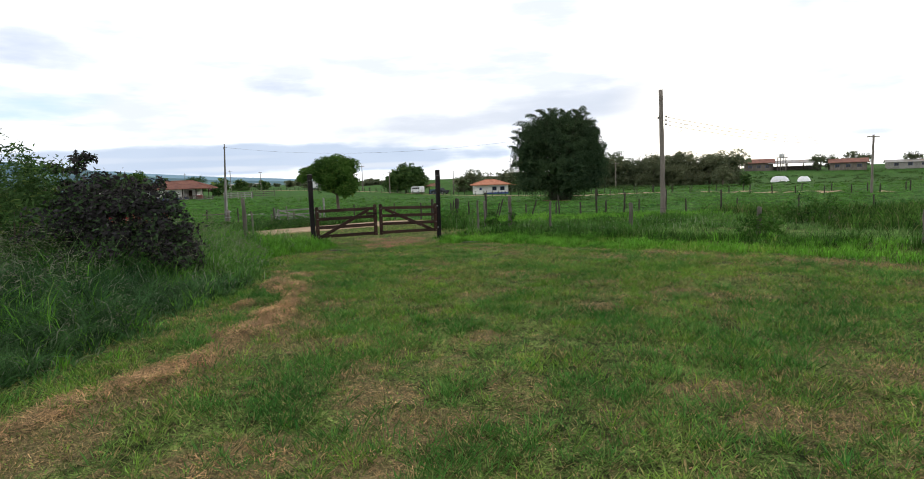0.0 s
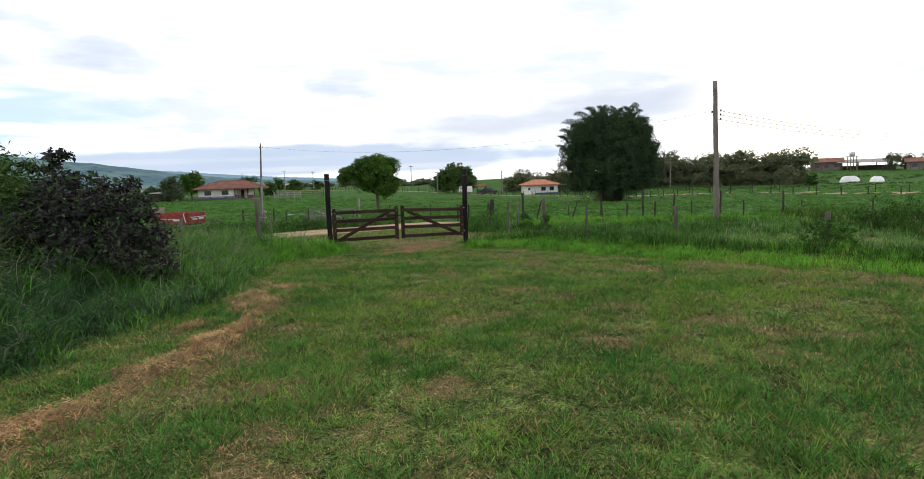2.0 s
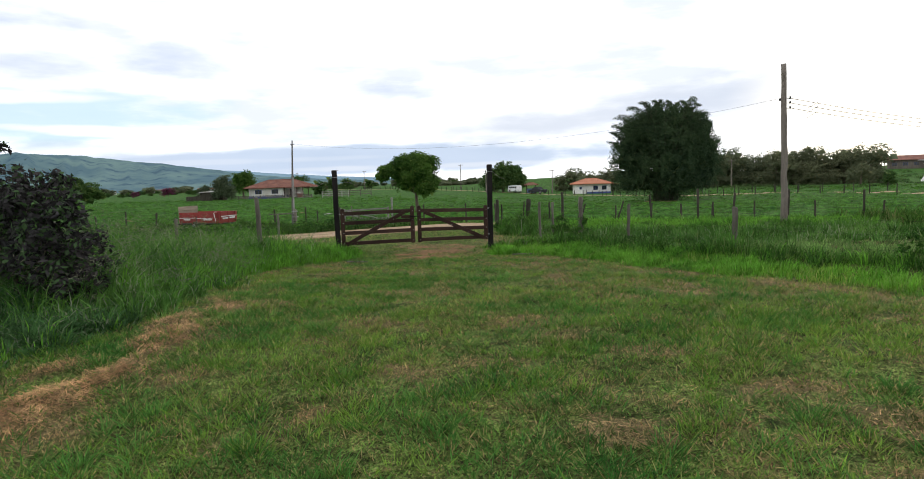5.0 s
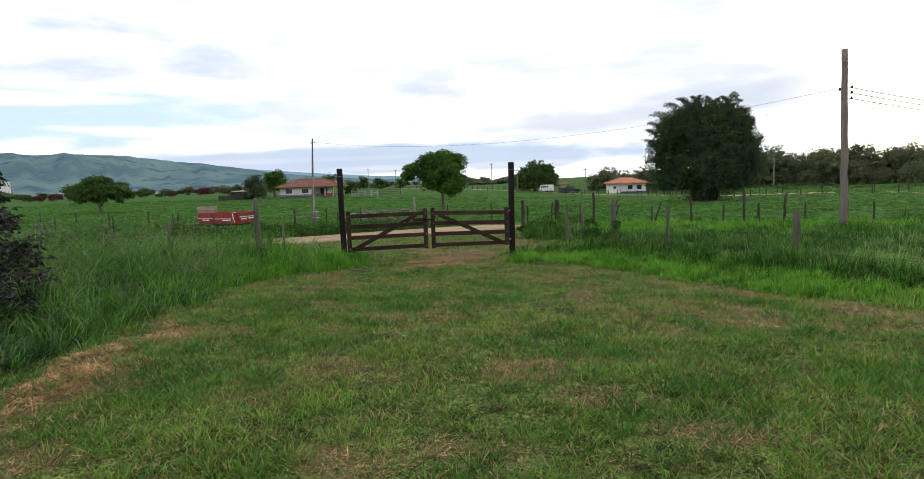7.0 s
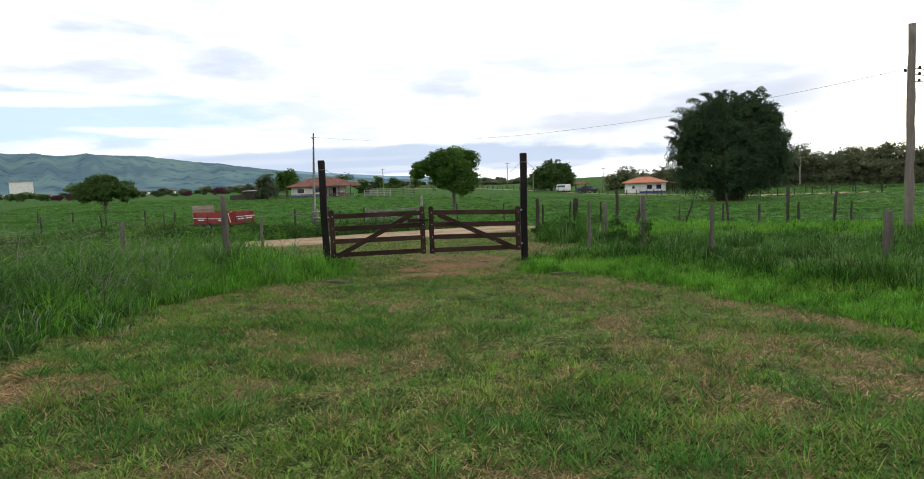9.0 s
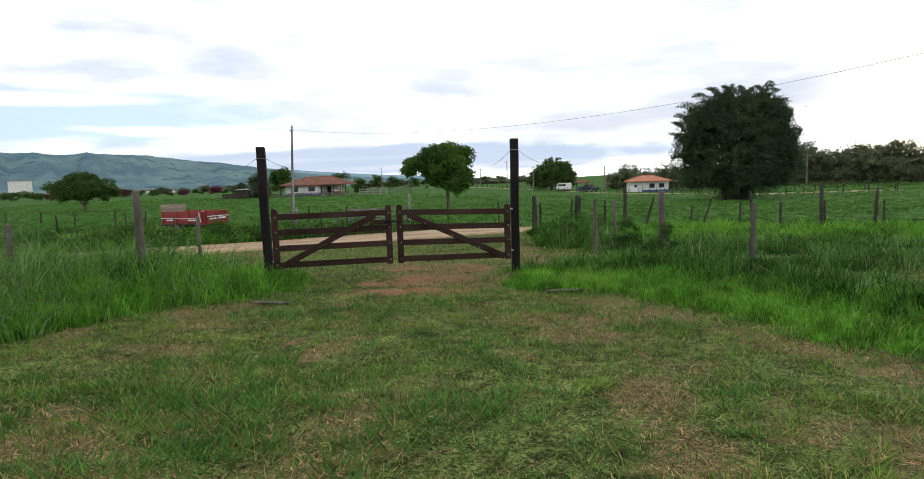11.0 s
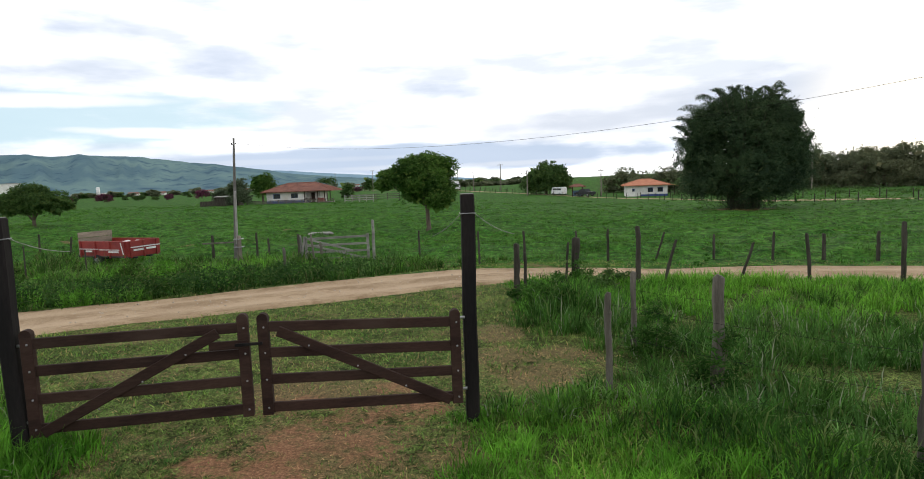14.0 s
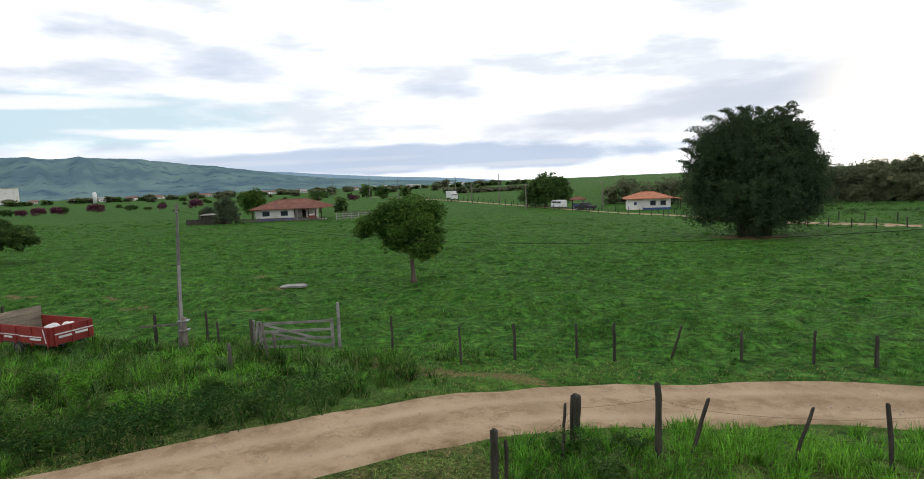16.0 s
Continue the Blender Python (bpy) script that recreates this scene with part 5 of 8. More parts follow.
bmesh.ops.translate(bm, vec=(-0.28, 0.0, h2_ - 1.45), verts=bm.verts)
part("insulator", bm, M_RUBBER, p2, "dark ribbed insulator")
P2Z = gz1(11.3, 33.3) - 0.1 + h2_
for nm_, a, b, sag in (("power_line", (-17.25, 43.9, 5.15), (10.9, 33.35, P2Z - 1.42), 1.05),):
    e = thing(nm_, *a, "thin dark overhead power line", "power line", "overhead lines")
    part("conductor", wire_mesh((0, 0, 0), Vector(b) - Vector(a), sag, 0.006, 40, 4), M_WIRE, e)
for k, zz in enumerate((1.42, 1.62, 1.84)):
    a = (11.43, 33.28, P2Z - zz)
    e = thing("power_line", *a, "thin dark overhead power line", "power line", "overhead lines")
    part("conductor", wire_mesh((0, 0, 0), Vector((44.0, 64.5, 5.2 - 0.25 * k)) - Vector(a), 0.55, 0.010, 40, 4), M_WIRE, e)
    part("spacer", wire_mesh((1.5, 1.0, -0.12 + 0.02 * k), (0.9, 0.62, -0.42), 0.0, 0.008, 3, 4), M_WIRE, e)
p3, h3_ = timber_pole(44.0, 64.5, 5.45, 0.14, "grey timber utility pole on the pasture", 12)
part("crossarm", boxed(-0.7, -0.05, h3_ - 0.25, 0.7, 0.05, h3_ - 0.15, 0.01), M_POLE, p3)
for b in ((120, 90, 8.0),):
    e = thing("power_line", 44.0, 64.5, 5.3, "thin dark overhead power line", "power line", "overhead lines")
    part("conductor", wire_mesh((0, 0, 0), Vector(b) - Vector((44, 64.5, 5.3)), 1.0, 0.012, 30, 4), M_WIRE, e)
for x, y, hh in ((-34.0, 199.4, 8.2), (-98, 250, 9.0), (-60, 245, 8.0), (-84, 246, 8.0), (-3.0, 166.5, 6.5), (-20, 160, 6.0), (38, 150, 6.5), (-150, 320, 10), (-44, 205, 6.0)):
    p, h = timber_pole(x, y, gz1(x, y) + hh, 0.16, "far slender utility pole", int(abs(x)), (0, 0))
    part("crossarm", boxed(-0.8, -0.06, h - 0.4, 0.8, 0.06, h - 0.28, 0.01), M_POLE, p)


# ---------------------------------------------------------------- trees
def turned(e, rz, scale=1.0):
    e.matrix_world = e.matrix_world @ pose(0, 0, 0, 0, 0, rz) @ Matrix.Diagonal((scale, scale, scale, 1))
    return e


B1_ = [(0.75, 0, 3.1, 1.35, 1.5, 1.15), (1.15, 0.2, 4.3, 1.15, 1.3, 1.0), (-0.1, 0, 4.75, 1.3, 1.3, 0.85), (-1.3, 0, 4.55, 1.15, 1.2, 0.75), (-2.4, 0.1, 4.05, 0.85, 0.9, 0.5), (-3.1, 0, 3.65, 0.5, 0.6, 0.32), (-0.5, 0.5, 3.5, 1.0, 1.2, 0.9), (1.3, -0.4, 2.5, 0.85, 1.0, 0.65), (0.7, -0.5, 2.25, 1.0, 0.9, 0.55), (0.1, -0.7, 3.9, 1.2, 1.1, 1.1), (-0.7, 0, 2.85, 0.95, 1.0, 0.75), (-1.3, -0.3, 3.4, 0.8, 0.8, 0.6)]
turned(tree("mango_tree", -12.59, 59.9, "small green tree with bare trunk and overhanging bough in pasture", "tree", [(0, 0, 0, 0.27), (0.02, 0, 0.4, 0.17), (-0.03, 0, 1.2, 0.15), (-0.05, 0, 2.05, 0.15)], auto_limbs((-0.05, 0, 1.9), B1_, 11, 3, 0.1), B1_, 36000, 0.19, M_LEAF, 11, lumps=170, r0=0.58), 14)

B2_ = [(-2.6, 0, 3.3, 1.8, 1.7, 1.1), (0, 0.3, 4.1, 2.2, 2.0, 1.4), (2.6, 0, 3.4, 1.8, 1.7, 1.1), (0.8, -1.2, 3.2, 1.8, 1.5, 1.0), (-1.2, 1.2, 3.9, 1.6, 1.6, 1.1), (3.6, 0.4, 2.8, 0.9, 0.9, 0.6), (-0.2, 0, 2.7, 2.7, 2.4, 1.1), (-2.4, -0.4, 2.5, 1.3, 1.3, 0.8), (2.4, -0.2, 2.4, 1.3, 1.3, 0.8)]
turned(tree("pasture_tree", -56.5, 65.6, "broad low green tree with forked trunk in pasture", "tree", [(0, 0, 0, 0.26), (0.05, 0, 0.6, 0.2), (0, 0, 1.1, 0.19)], [[(0, 0, 1.0, 0.15), (-0.7, 0, 2.0, 0.12), (-1.6, 0, 3.0, 0.05)], [(0, 0, 1.0, 0.15), (0.5, 0, 1.9, 0.12), (1.4, 0.2, 3.0, 0.05)], [(0, 0, 1.1, 0.12), (0.1, -0.4, 2.2, 0.1), (0.3, -0.8, 3.2, 0.04)]], B2_, 17000, 0.26, M_LEAF2, 21, lumps=170, r0=0.6), 40, 0.8)


def bamboo_clump(x, y, label):
    e = thing("bamboo_clump", x, y, gz1(x, y) - 0.1, label, "bamboo", rz=8)
    rg = np.random.RandomState(5)
    H = 15.0
    bm = bmesh.new()
    for k in range(90):
        a, r0 = rg.rand() * 6.283, 2.3 * math.sqrt(rg.rand())
        out = (0.5 + 0.7 * rg.rand()) * (0.4 + r0 / 2.3)
        hh = H * (0.55 + 0.42 * rg.rand())
        n = 7
        pts = [(math.cos(a) * (0.8 * r0 + 3.0 * out * (i / n) ** 2), math.sin(a) * (0.8 * r0 + 3.0 * out * (i / n) ** 2), hh * (1 - (1 - i / n) ** 1.4)) for i in range(n + 1)]
        tube(bm, pts, [0.06 * (1 - 0.8 * i / n) for i in range(n + 1)], 5, 0.0, False)
    culm_ob = part("culm", bm, plain("bamboo_culm", (0.030, 0.030, 0.016), (0.055, 0.048, 0.025), 2.0, 0.7, 0.2, 0.005), e)
    tagged(culm_ob, kind="stuff")
    # leaf mass: many drooping sprays over a rounded, lopsided body
    blobs = [(0, 0, 7.2, 6.2, 5.8, 6.2), (-3.8, 0.5, 6.2, 3.9, 4.0, 5.2), (3.9, -0.3, 6.8, 4.0, 4.0, 5.5), (0.5, 0, 10.3, 4.9, 4.6, 4.2), (3.0, 0.4, 10.0, 3.5, 3.4, 3.6), (-2.7, 0, 9.9, 3.4, 3.4, 3.4),
             (-4.9, 0, 3.7, 2.7, 2.9, 3.1), (5.2, 0, 3.9, 2.7, 2.9, 3.2), (-3.0, 0, 11.3, 2.7, 2.6, 1.9), (-5.0, 0, 8.4, 2.2, 2.4, 2.4), (0, -3.4, 5.0, 4.0, 2.6, 4.2), (-0.6, 0.2, 12.6, 2.9, 2.6, 1.7), (3.2, 0, 12.3, 2.2, 2.0, 1.6), (5.0, 0, 8.6, 2.3, 2.4, 2.6), (-3.6, -1.0, 3.3, 2.8, 3.0, 2.0), (4.0, -1.0, 3.3, 2.8, 3.0, 2.0), (0.2, -3.0, 3.0, 3.0, 2.2, 2.2), (-5.6, 0, 6.4, 1.9, 2.4, 2.6), (5.9, 0, 6.4, 1.9, 2.4, 2.6), (-4.4, 0, 10.6, 2.2, 2.2, 1.9), (4.9, 0, 10.6, 2.0, 2.2, 2.0)]
    P = lumpy_points(blobs, 84000, 8, 900, 0.9, -0.95)
    P = P[P[:, 2] > 0.2 + 0.33 * np.maximum(np.hypot(P[:, 0], P[:, 1]) - 2.4, 0) + 0.25 * np.sin(P[:, 0] * 2)]
    Q = rg.normal(size=(6000, 3)) * np.array([1.7, 1.7, 1.2]) + np.array([0, 0, 1.6])
    # drooping plumes all over the body
    k_ = 430
    B = np.array(blobs)[rg.randint(0, len(blobs), k_)]
    d = rg.normal(size=(k_, 3))
    d /= np.linalg.norm(d, axis=1, keepdims=True)
    d[:, 2] = np.abs(d[:, 2]) * 0.9 - 0.15
    C = B[:, :3] + d * B[:, 3:] * 0.86
    L = 0.9 + 0.9 * rg.rand(k_)
    per = 85
    u = 0.1 + 0.9 * rg.rand(k_, per)
    W = C[:, None] + d[:, None] * np.array([1, 1, 0.6]) * (L[:, None] * u)[..., None]
    W[..., 2] += L[:, None] * (0.45 * u - 1.35 * u * u)
    W += rg.normal(size=W.shape) * (0.20 * (1.15 - u))[..., None]
    W = W.reshape(-1, 3)
    P = np.concatenate([P, Q[Q[:, 2] > 0.1], W[W[:, 2] > 0.5]])
    V, F = joined(leaf_cards(P, 0.28, 9, 0.8, 0.24), core_leaves(blobs, 8000, 0.8, 10, 0.55))
    crown = part("crown", raw_mesh("crown", V, F, M_BAMBOO), M_BAMBOO, e)
    # arching tips that stand out against the sky
    tips, PP = bmesh.new(), []
    table = [(-6.6, 11.2, -1.9, 1.2), (-5.8, 12.4, -1.8, 1.3), (-4.4, 13.4, -1.6, 1.5), (-3.0, 14.0, -1.3, 1.4), (-1.8, 14.5, -0.9, 1.2), (0.4, 14.4, -0.8, 1.1), (1.8, 14.2, 0.8, 1.0), (3.8, 13.8, 1.6, 3.0),
             (4.3, 13.2, 1.4, 2.2), (5.2, 12.6, 1.7, 1.3), (6.1, 11.2, 1.5, 1.0), (-7.2, 9.0, -1.4, 0.8), (-7.3, 10.2, -1.7, 1.1), (7.0, 8.8, 1.0, 0.6), (-0.8, 14.3, 0.7, 1.4), (2.6, 14.0, -0.6, 1.5)]
    for k, (tx, tz, dx, dz) in enumerate(table):
        for j in range(3):
            y0 = rg.uniform(-1.6, 1.6)
            sx, sz = tx - dx * 0.8 + rg.uniform(-0.4, 0.4), tz - 1.6
            d2, z2 = dx * rg.uniform(0.7, 1.1), dz * rg.uniform(0.6, 1.0)
            pts = []
            for i in range(9):
                u = i / 8
                pts.append((sx + d2 * 1.3 * u ** 1.5, y0 + 0.2 * u, sz + 1.6 * u + z2 * math.sin(u * 2.35) * 0.75))
            tube(tips, pts, [0.035 * (1 - 0.85 * i / 8) for i in range(9)], 4, 0, False)
            for i in range(2, 9):
                m_ = 26 if i < 8 else 14
                PP.append(np.array(pts[i]) + rg.normal(size=(m_, 3)) * np.array([0.22, 0.22, 0.16]) * (1.25 - 0.11 * i) - np.array([0, 0, 0.12]))
    part("tip", tips, M_BARK, e)
    V, F = leaf_cards(np.concatenate(PP), 0.30, 19, 0.9, 0.22)
    part("tip_foliage", raw_mesh("tip_foliage", V, F, M_BAMBOO), M_BAMBOO, e)
    return e


bamboo_clump(15.7, 97.4, "huge dark green bamboo clump with arching feathery tips")


def shrub(name, x, y, blobs, n, size, leaf, seed, label, category="shrub", stems=7, group="", droop=0.2, aspect=0.45, clump=0.25):
    e = thing(name, x, y, gz1(x, y) - 0.03, label, category, group)
    rg = random.Random(seed)
    random.seed(seed)
    bm = bmesh.new()
    for k in range(stems):
        b = blobs[k % len(blobs)]
        ex, ey, ez = (b[j] + b[j + 3] * rg.uniform(-0.6, 0.6) for j in range(3))
        tube(bm, [(rg.uniform(-0.15, 0.15), rg.uniform(-0.15, 0.15), 0), (ex * 0.45, ey * 0.45, ez * 0.55), (ex, ey, ez)], [0.035 * b[5], 0.022 * b[5], 0.006], 5, 0.1)
    tagged(part("stem", bm, M_BARK, e), kind="stuff")
    P, C = clump_points(blobs, n, seed, clump, 40, -0.8)
    P = P[P[:, 2] > 0.02]
    V, F = leaf_cards(P, size, seed + 3, droop, aspect)
    part("foliage", raw_mesh("foliage", V, F, leaf), leaf, e)
    return e


shrub("purple_shrub", -6.9, 12.8, [(0, 0, 1.1, 1.15, 1.1, 1.05), (-0.7, 0.2, 1.7, 0.9, 0.9, 0.72), (0.65, -0.1, 0.95, 0.75, 0.85, 0.85), (0.2, 0.3, 1.85, 0.7, 0.75, 0.45), (1.1, -0.3, 0.6, 0.45, 0.55, 0.5), (-1.2, -0.2, 1.1, 0.8, 0.9, 1.0)], 13000, 0.115, M_PURPLE, 31, "dense shrub with dusky purple and green leaves", "shrub", 16, droop=0.45, clump=0.2)
shrub("green_thicket", -9.9, 13.2, [(0, 0, 1.2, 1.7, 1.3, 1.2), (-0.8, 0, 2.45, 1.2, 1.1, 0.95), (0.6, 0, 2.0, 1.0, 1.0, 0.8), (-2.4, 0, 1.6, 1.4, 1.2, 1.5), (1.1, -0.4, 1.2, 0.8, 0.9, 1.0)], 14000, 0.13, M_LEAF2, 33, "tall unkempt green thicket with bare twigs", "shrub", 18, droop=0.3, aspect=0.3)
shrub("dry_branch", -9.0, 13.9, [(0.3, 0, 2.75, 0.55, 0.4, 0.22), (0.0, 0, 2.3, 0.4, 0.4, 0.4)], 500, 0.14, M_PURPLE, 35, "bare forked branch with few withered leaves", "branch", 9, droop=0.5)
for k, (x, y, s, m_, n) in enumerate([(-0.3, 35.35, 0.7, M_DEEP, 1600), (-1.35, 33.0, 0.55, M_DEEP, 1300), (0.6, 34.6, 0.55, M_LEAF2, 1200), (0.9, 36.0, 0.5, M_LEAF2, 900), (-0.6, 32.0, 0.8, M_DEEP, 2000),
                                  (9.0, 17.55, 0.75, M_DEEP, 1800), (-11.95, 42.2, 0.5, M_DEEP, 900), (-7.9, 22.2, 0.5, M_DEEP, 900), (15.8, 27.5, 1.1, M_DEEP, 2200), (20.5, 25.0, 1.0, M_DEEP, 2000), (18.0, 29.0, 1.0, M_DEEP, 2000), (-16.5, 31.6, 0.8, M_WEED, 1800), (-13.2, 33.6, 0.7, M_WEED, 1700), (-14.8, 34.6, 0.9, M_WEED, 2000), (-11.2, 35.4, 0.6, M_WEED, 1400), (-9.4, 37.0, 0.5, M_WEED, 1100), (-18.6, 31.6, 0.9, M_WEED, 1900), (-16.6, 37.9, 0.8, M_TALL, 1700), (-13.4, 36.6, 0.7, M_TALL, 1500), (-14.2, 36.0, 0.75, M_WEED, 1600), (-19.0, 33.5, 0.8, M_WEED, 1800), (-12.0, 38.6, 0.6, M_WEED, 1300), (-17.6, 37.2, 0.9, M_WEED, 2000), (-10.2, 39.6, 0.5, M_WEED, 1100), (-21.5, 35.5, 0.8, M_WEED, 1700)]):
    shrub("weed_bush", x, y, [(0, 0, s * 0.55, s * 0.75, s * 0.7, s * 0.6), (s * 0.4, 0, s * 0.4, s * 0.5, s * 0.5, s * 0.45), (-s * 0.4, 0.1, s * 0.35, s * 0.5, s * 0.5, s * 0.4)], n, 0.10, m_, 200 + k, "leafy green weeds and vine grown over the fence line", "weeds", 6, "weed bushes", 0.0, 0.3)

for k, (x, y, s) in enumerate([(2.28, 26.9, 1.0), (1.5, 28.3, 0.95), (3.9, 24.5, 0.5)]):
    shrub("post_vine", x, y, [(0, 0, 0.30 * s, 0.34, 0.34, 0.36 * s), (0.04, 0, 0.75 * s, 0.22, 0.22, 0.32 * s), (-0.2, 0.1, 0.25 * s, 0.3, 0.3, 0.3 * s)], 2600, 0.09, M_DEEP, 260 + k, "dark green vine and grass climbing a fence post", "vine", 6, "post vines", -0.2, 0.16)

# round dark tree beyond the far road
R_ = [(0, 0, 3.6, 5.0, 5.0, 3.6), (-3.4, 0, 3.0, 3.2, 3.2, 3.0), (3.4, 0, 3.0, 3.2, 3.2, 3.0), (0.6, 0, 6.0, 3.4, 3.4, 2.3), (-2.2, 0, 5.2, 2.4, 2.4, 2.0), (2.9, 0, 5.3, 2.4, 2.4, 1.9)]
tree("round_tree", -16.7, 171.0, "dense round dark green tree beside the far road", "tree", [(0, 0, 0, 0.4), (0, 0, 2, 0.35), (0, 0, 4, 0.2)], [], R_, 12000, 0.5, M_LEAF2, 41, low=-0.9, lumps=150, r0=1.1)

# far woods: three tree forms, set out again and again
F1 = [(0, 0, 5.0, 3.4, 3.4, 2.6), (-2.2, 0.5, 4.2, 2.4, 2.4, 2.2), (2.3, -0.4, 4.3, 2.5, 2.5, 2.2), (0.4, 0, 6.8, 2.3, 2.3, 1.7)]
F2 = [(0, 0, 4.2, 3.0, 3.0, 3.0), (1.5, 0, 5.8, 2.2, 2.2, 2.0), (-1.6, 0.3, 5.3, 2.2, 2.2, 2.2), (0, 0, 2.2, 2.6, 2.6, 1.8)]
F3 = [(0, 0, 3.2, 2.4, 2.4, 2.6), (0.3, 0, 5.0, 1.8, 1.8, 1.6), (-1.0, 0, 1.9, 2.0, 2.0, 1.7), (1.1, 0, 1.8, 2.0, 2.0, 1.6)]
wood = [tree("wood_tree", 50, 168, "spreading woodland tree, green paled with painted haze", "tree", [(0, 0, 0, 0.3), (0.1, 0, 2.2, 0.25), (0, 0, 4.5, 0.15)], auto_limbs((0, 0, 3.0), F1, 5, 1), F1, 1700, 0.44, M_FOREST, 51, group="far woodland", low=-0.9, lumps=100, r0=0.8),
        tree("wood_tree", 57, 170, "dense woodland tree, green paled with painted haze", "tree", [(0, 0, 0, 0.3), (0, 0, 2.2, 0.25), (0, 0, 4.0, 0.15)], [], F2, 1700, 0.44, M_FOREST, 52, group="far woodland", low=-0.9, lumps=100, r0=0.8),
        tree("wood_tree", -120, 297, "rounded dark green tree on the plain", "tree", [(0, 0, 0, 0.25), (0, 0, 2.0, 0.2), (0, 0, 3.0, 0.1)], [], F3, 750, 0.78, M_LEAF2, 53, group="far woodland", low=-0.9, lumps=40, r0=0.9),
        tree("wood_tree", -130, 470, "tree on the far plain, green paled with painted haze", "tree", [(0, 0, 0, 0.3), (0, 0, 2.2, 0.25), (0, 0, 4.0, 0.15)], [], F2, 650, 0.95, M_FOREST, 54, group="far woodland", low=-0.9, lumps=40, r0=1.1)]


def plant(k, x, y, s, rot, dz=0.0, wide=1.0):
    return_ob = copy_thing(wood[k], pose(x, y, gz1(x, y) - 0.1 + dz, 0, 0, rot))
    return_ob.scale = (s * wide, s * wide, s * 0.95)
    return return_ob


rg_ = random.Random(77)
for i in range(30):
    f = i / 29
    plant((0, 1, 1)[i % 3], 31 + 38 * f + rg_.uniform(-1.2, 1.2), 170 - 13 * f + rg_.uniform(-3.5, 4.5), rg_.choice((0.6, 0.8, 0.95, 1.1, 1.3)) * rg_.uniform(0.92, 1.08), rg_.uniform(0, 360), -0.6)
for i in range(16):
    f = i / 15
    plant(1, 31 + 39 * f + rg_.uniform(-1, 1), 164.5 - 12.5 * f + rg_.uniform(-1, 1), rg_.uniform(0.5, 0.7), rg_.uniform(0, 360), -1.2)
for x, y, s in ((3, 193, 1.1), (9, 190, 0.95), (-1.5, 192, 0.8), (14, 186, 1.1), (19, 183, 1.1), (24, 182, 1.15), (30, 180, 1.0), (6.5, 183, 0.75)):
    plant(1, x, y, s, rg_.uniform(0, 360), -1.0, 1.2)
for x, y, s in ((-113, 300.5, 1.05), (-102.5, 304, 0.9), (-128, 330, 0.6), (-140, 320, 0.5), (-160, 330, 0.6), (-72, 335, 0.8), (-66, 338, 0.6), (-200, 325, 0.5), (-230, 318, 0.5)):
    plant(2, x, y, s, rg_.uniform(0, 360), -0.7, 1.2)
for i in range(24):
    plant(3, -84 + i * 2.5, 322 + rg_.uniform(-6, 10) + i * 0.3, rg_.uniform(0.35, 0.6), rg_.uniform(0, 360), -0.9, 1.9)
for x, y, s in ((117, 199, 0.75), (122, 201, 0.7), (132, 205, 0.8), (146, 196, 0.75), (152, 196, 0.7), (60, 139, 0.62), (138, 207, 0.7), (158, 192, 0.7), (100, 222, 0.5), (82, 215, 0.55), (86, 219, 0.55)):
    plant(rg_.choice((0, 1)), x, y, s, rg_.uniform(0, 360))
H1_ = [(0, 0, 2.2, 2.3, 2.2, 2.1), (-1.3, 0.2, 1.6, 1.5, 1.5, 1.5), (1.4, 0, 1.7, 1.5, 1.5, 1.6), (0.2, 0, 4.0, 1.5, 1.5, 1.2), (-1.0, 0, 3.4, 1.2, 1.2, 1.0)]
tree("bushy_tree", -69.0, 117.4, "bushy grey-green tree beside the farmhouse", "tree", [(0, 0, 0, 0.2), (0, 0, 1.2, 0.17), (0, 0, 2.6, 0.1)], [], H1_, 7000, 0.26, M_GREYLEAF, 71, low=-0.9, lumps=110, r0=0.55)
H2_ = [(0, 0, 3.2, 2.4, 2.2, 2.2), (1.5, 0, 3.6, 1.8, 1.8, 1.7), (-1.3, 0, 4.4, 1.6, 1.6, 1.3), (0.6, 0, 5.2, 1.7, 1.6, 1.1)]
tree("broad_tree", -71.0, 128.5, "dark green broad tree behind the farmhouse", "tree", [(0, 0, 0, 0.25), (0, 0, 1.6, 0.2), (0, 0, 3.0, 0.12)], auto_limbs((0, 0, 2.0), H2_, 5, 4), H2_, 7000, 0.28, M_LEAF, 73, low=-0.9, lumps=110, r0=0.6)
tree("bushy_tree", -74.6, 119.5, "low grey-green shrubby tree by the cattle shed", "tree", [(0, 0, 0, 0.15), (0, 0, 1.0, 0.12), (0, 0, 1.8, 0.08)], [], [(b[0] * 0.7, b[1] * 0.7, b[2] * 0.6, b[3] * 0.7, b[4] * 0.7, b[5] * 0.6) for b in H1_], 4000, 0.24, M_GREYLEAF, 75, low=-0.9, lumps=70, r0=0.45)
plant(2, -62, 150, 0.6, 10)
plant(2, 59.6, 127, 0.45, 10)
for i in range(10):
    plant(2, -260 + i * 9 + rg_.uniform(-3, 3), 236 + i * 9 + rg_.uniform(-4, 4), rg_.uniform(0.3, 0.5), rg_.uniform(0, 360), -0.6, 1.3)
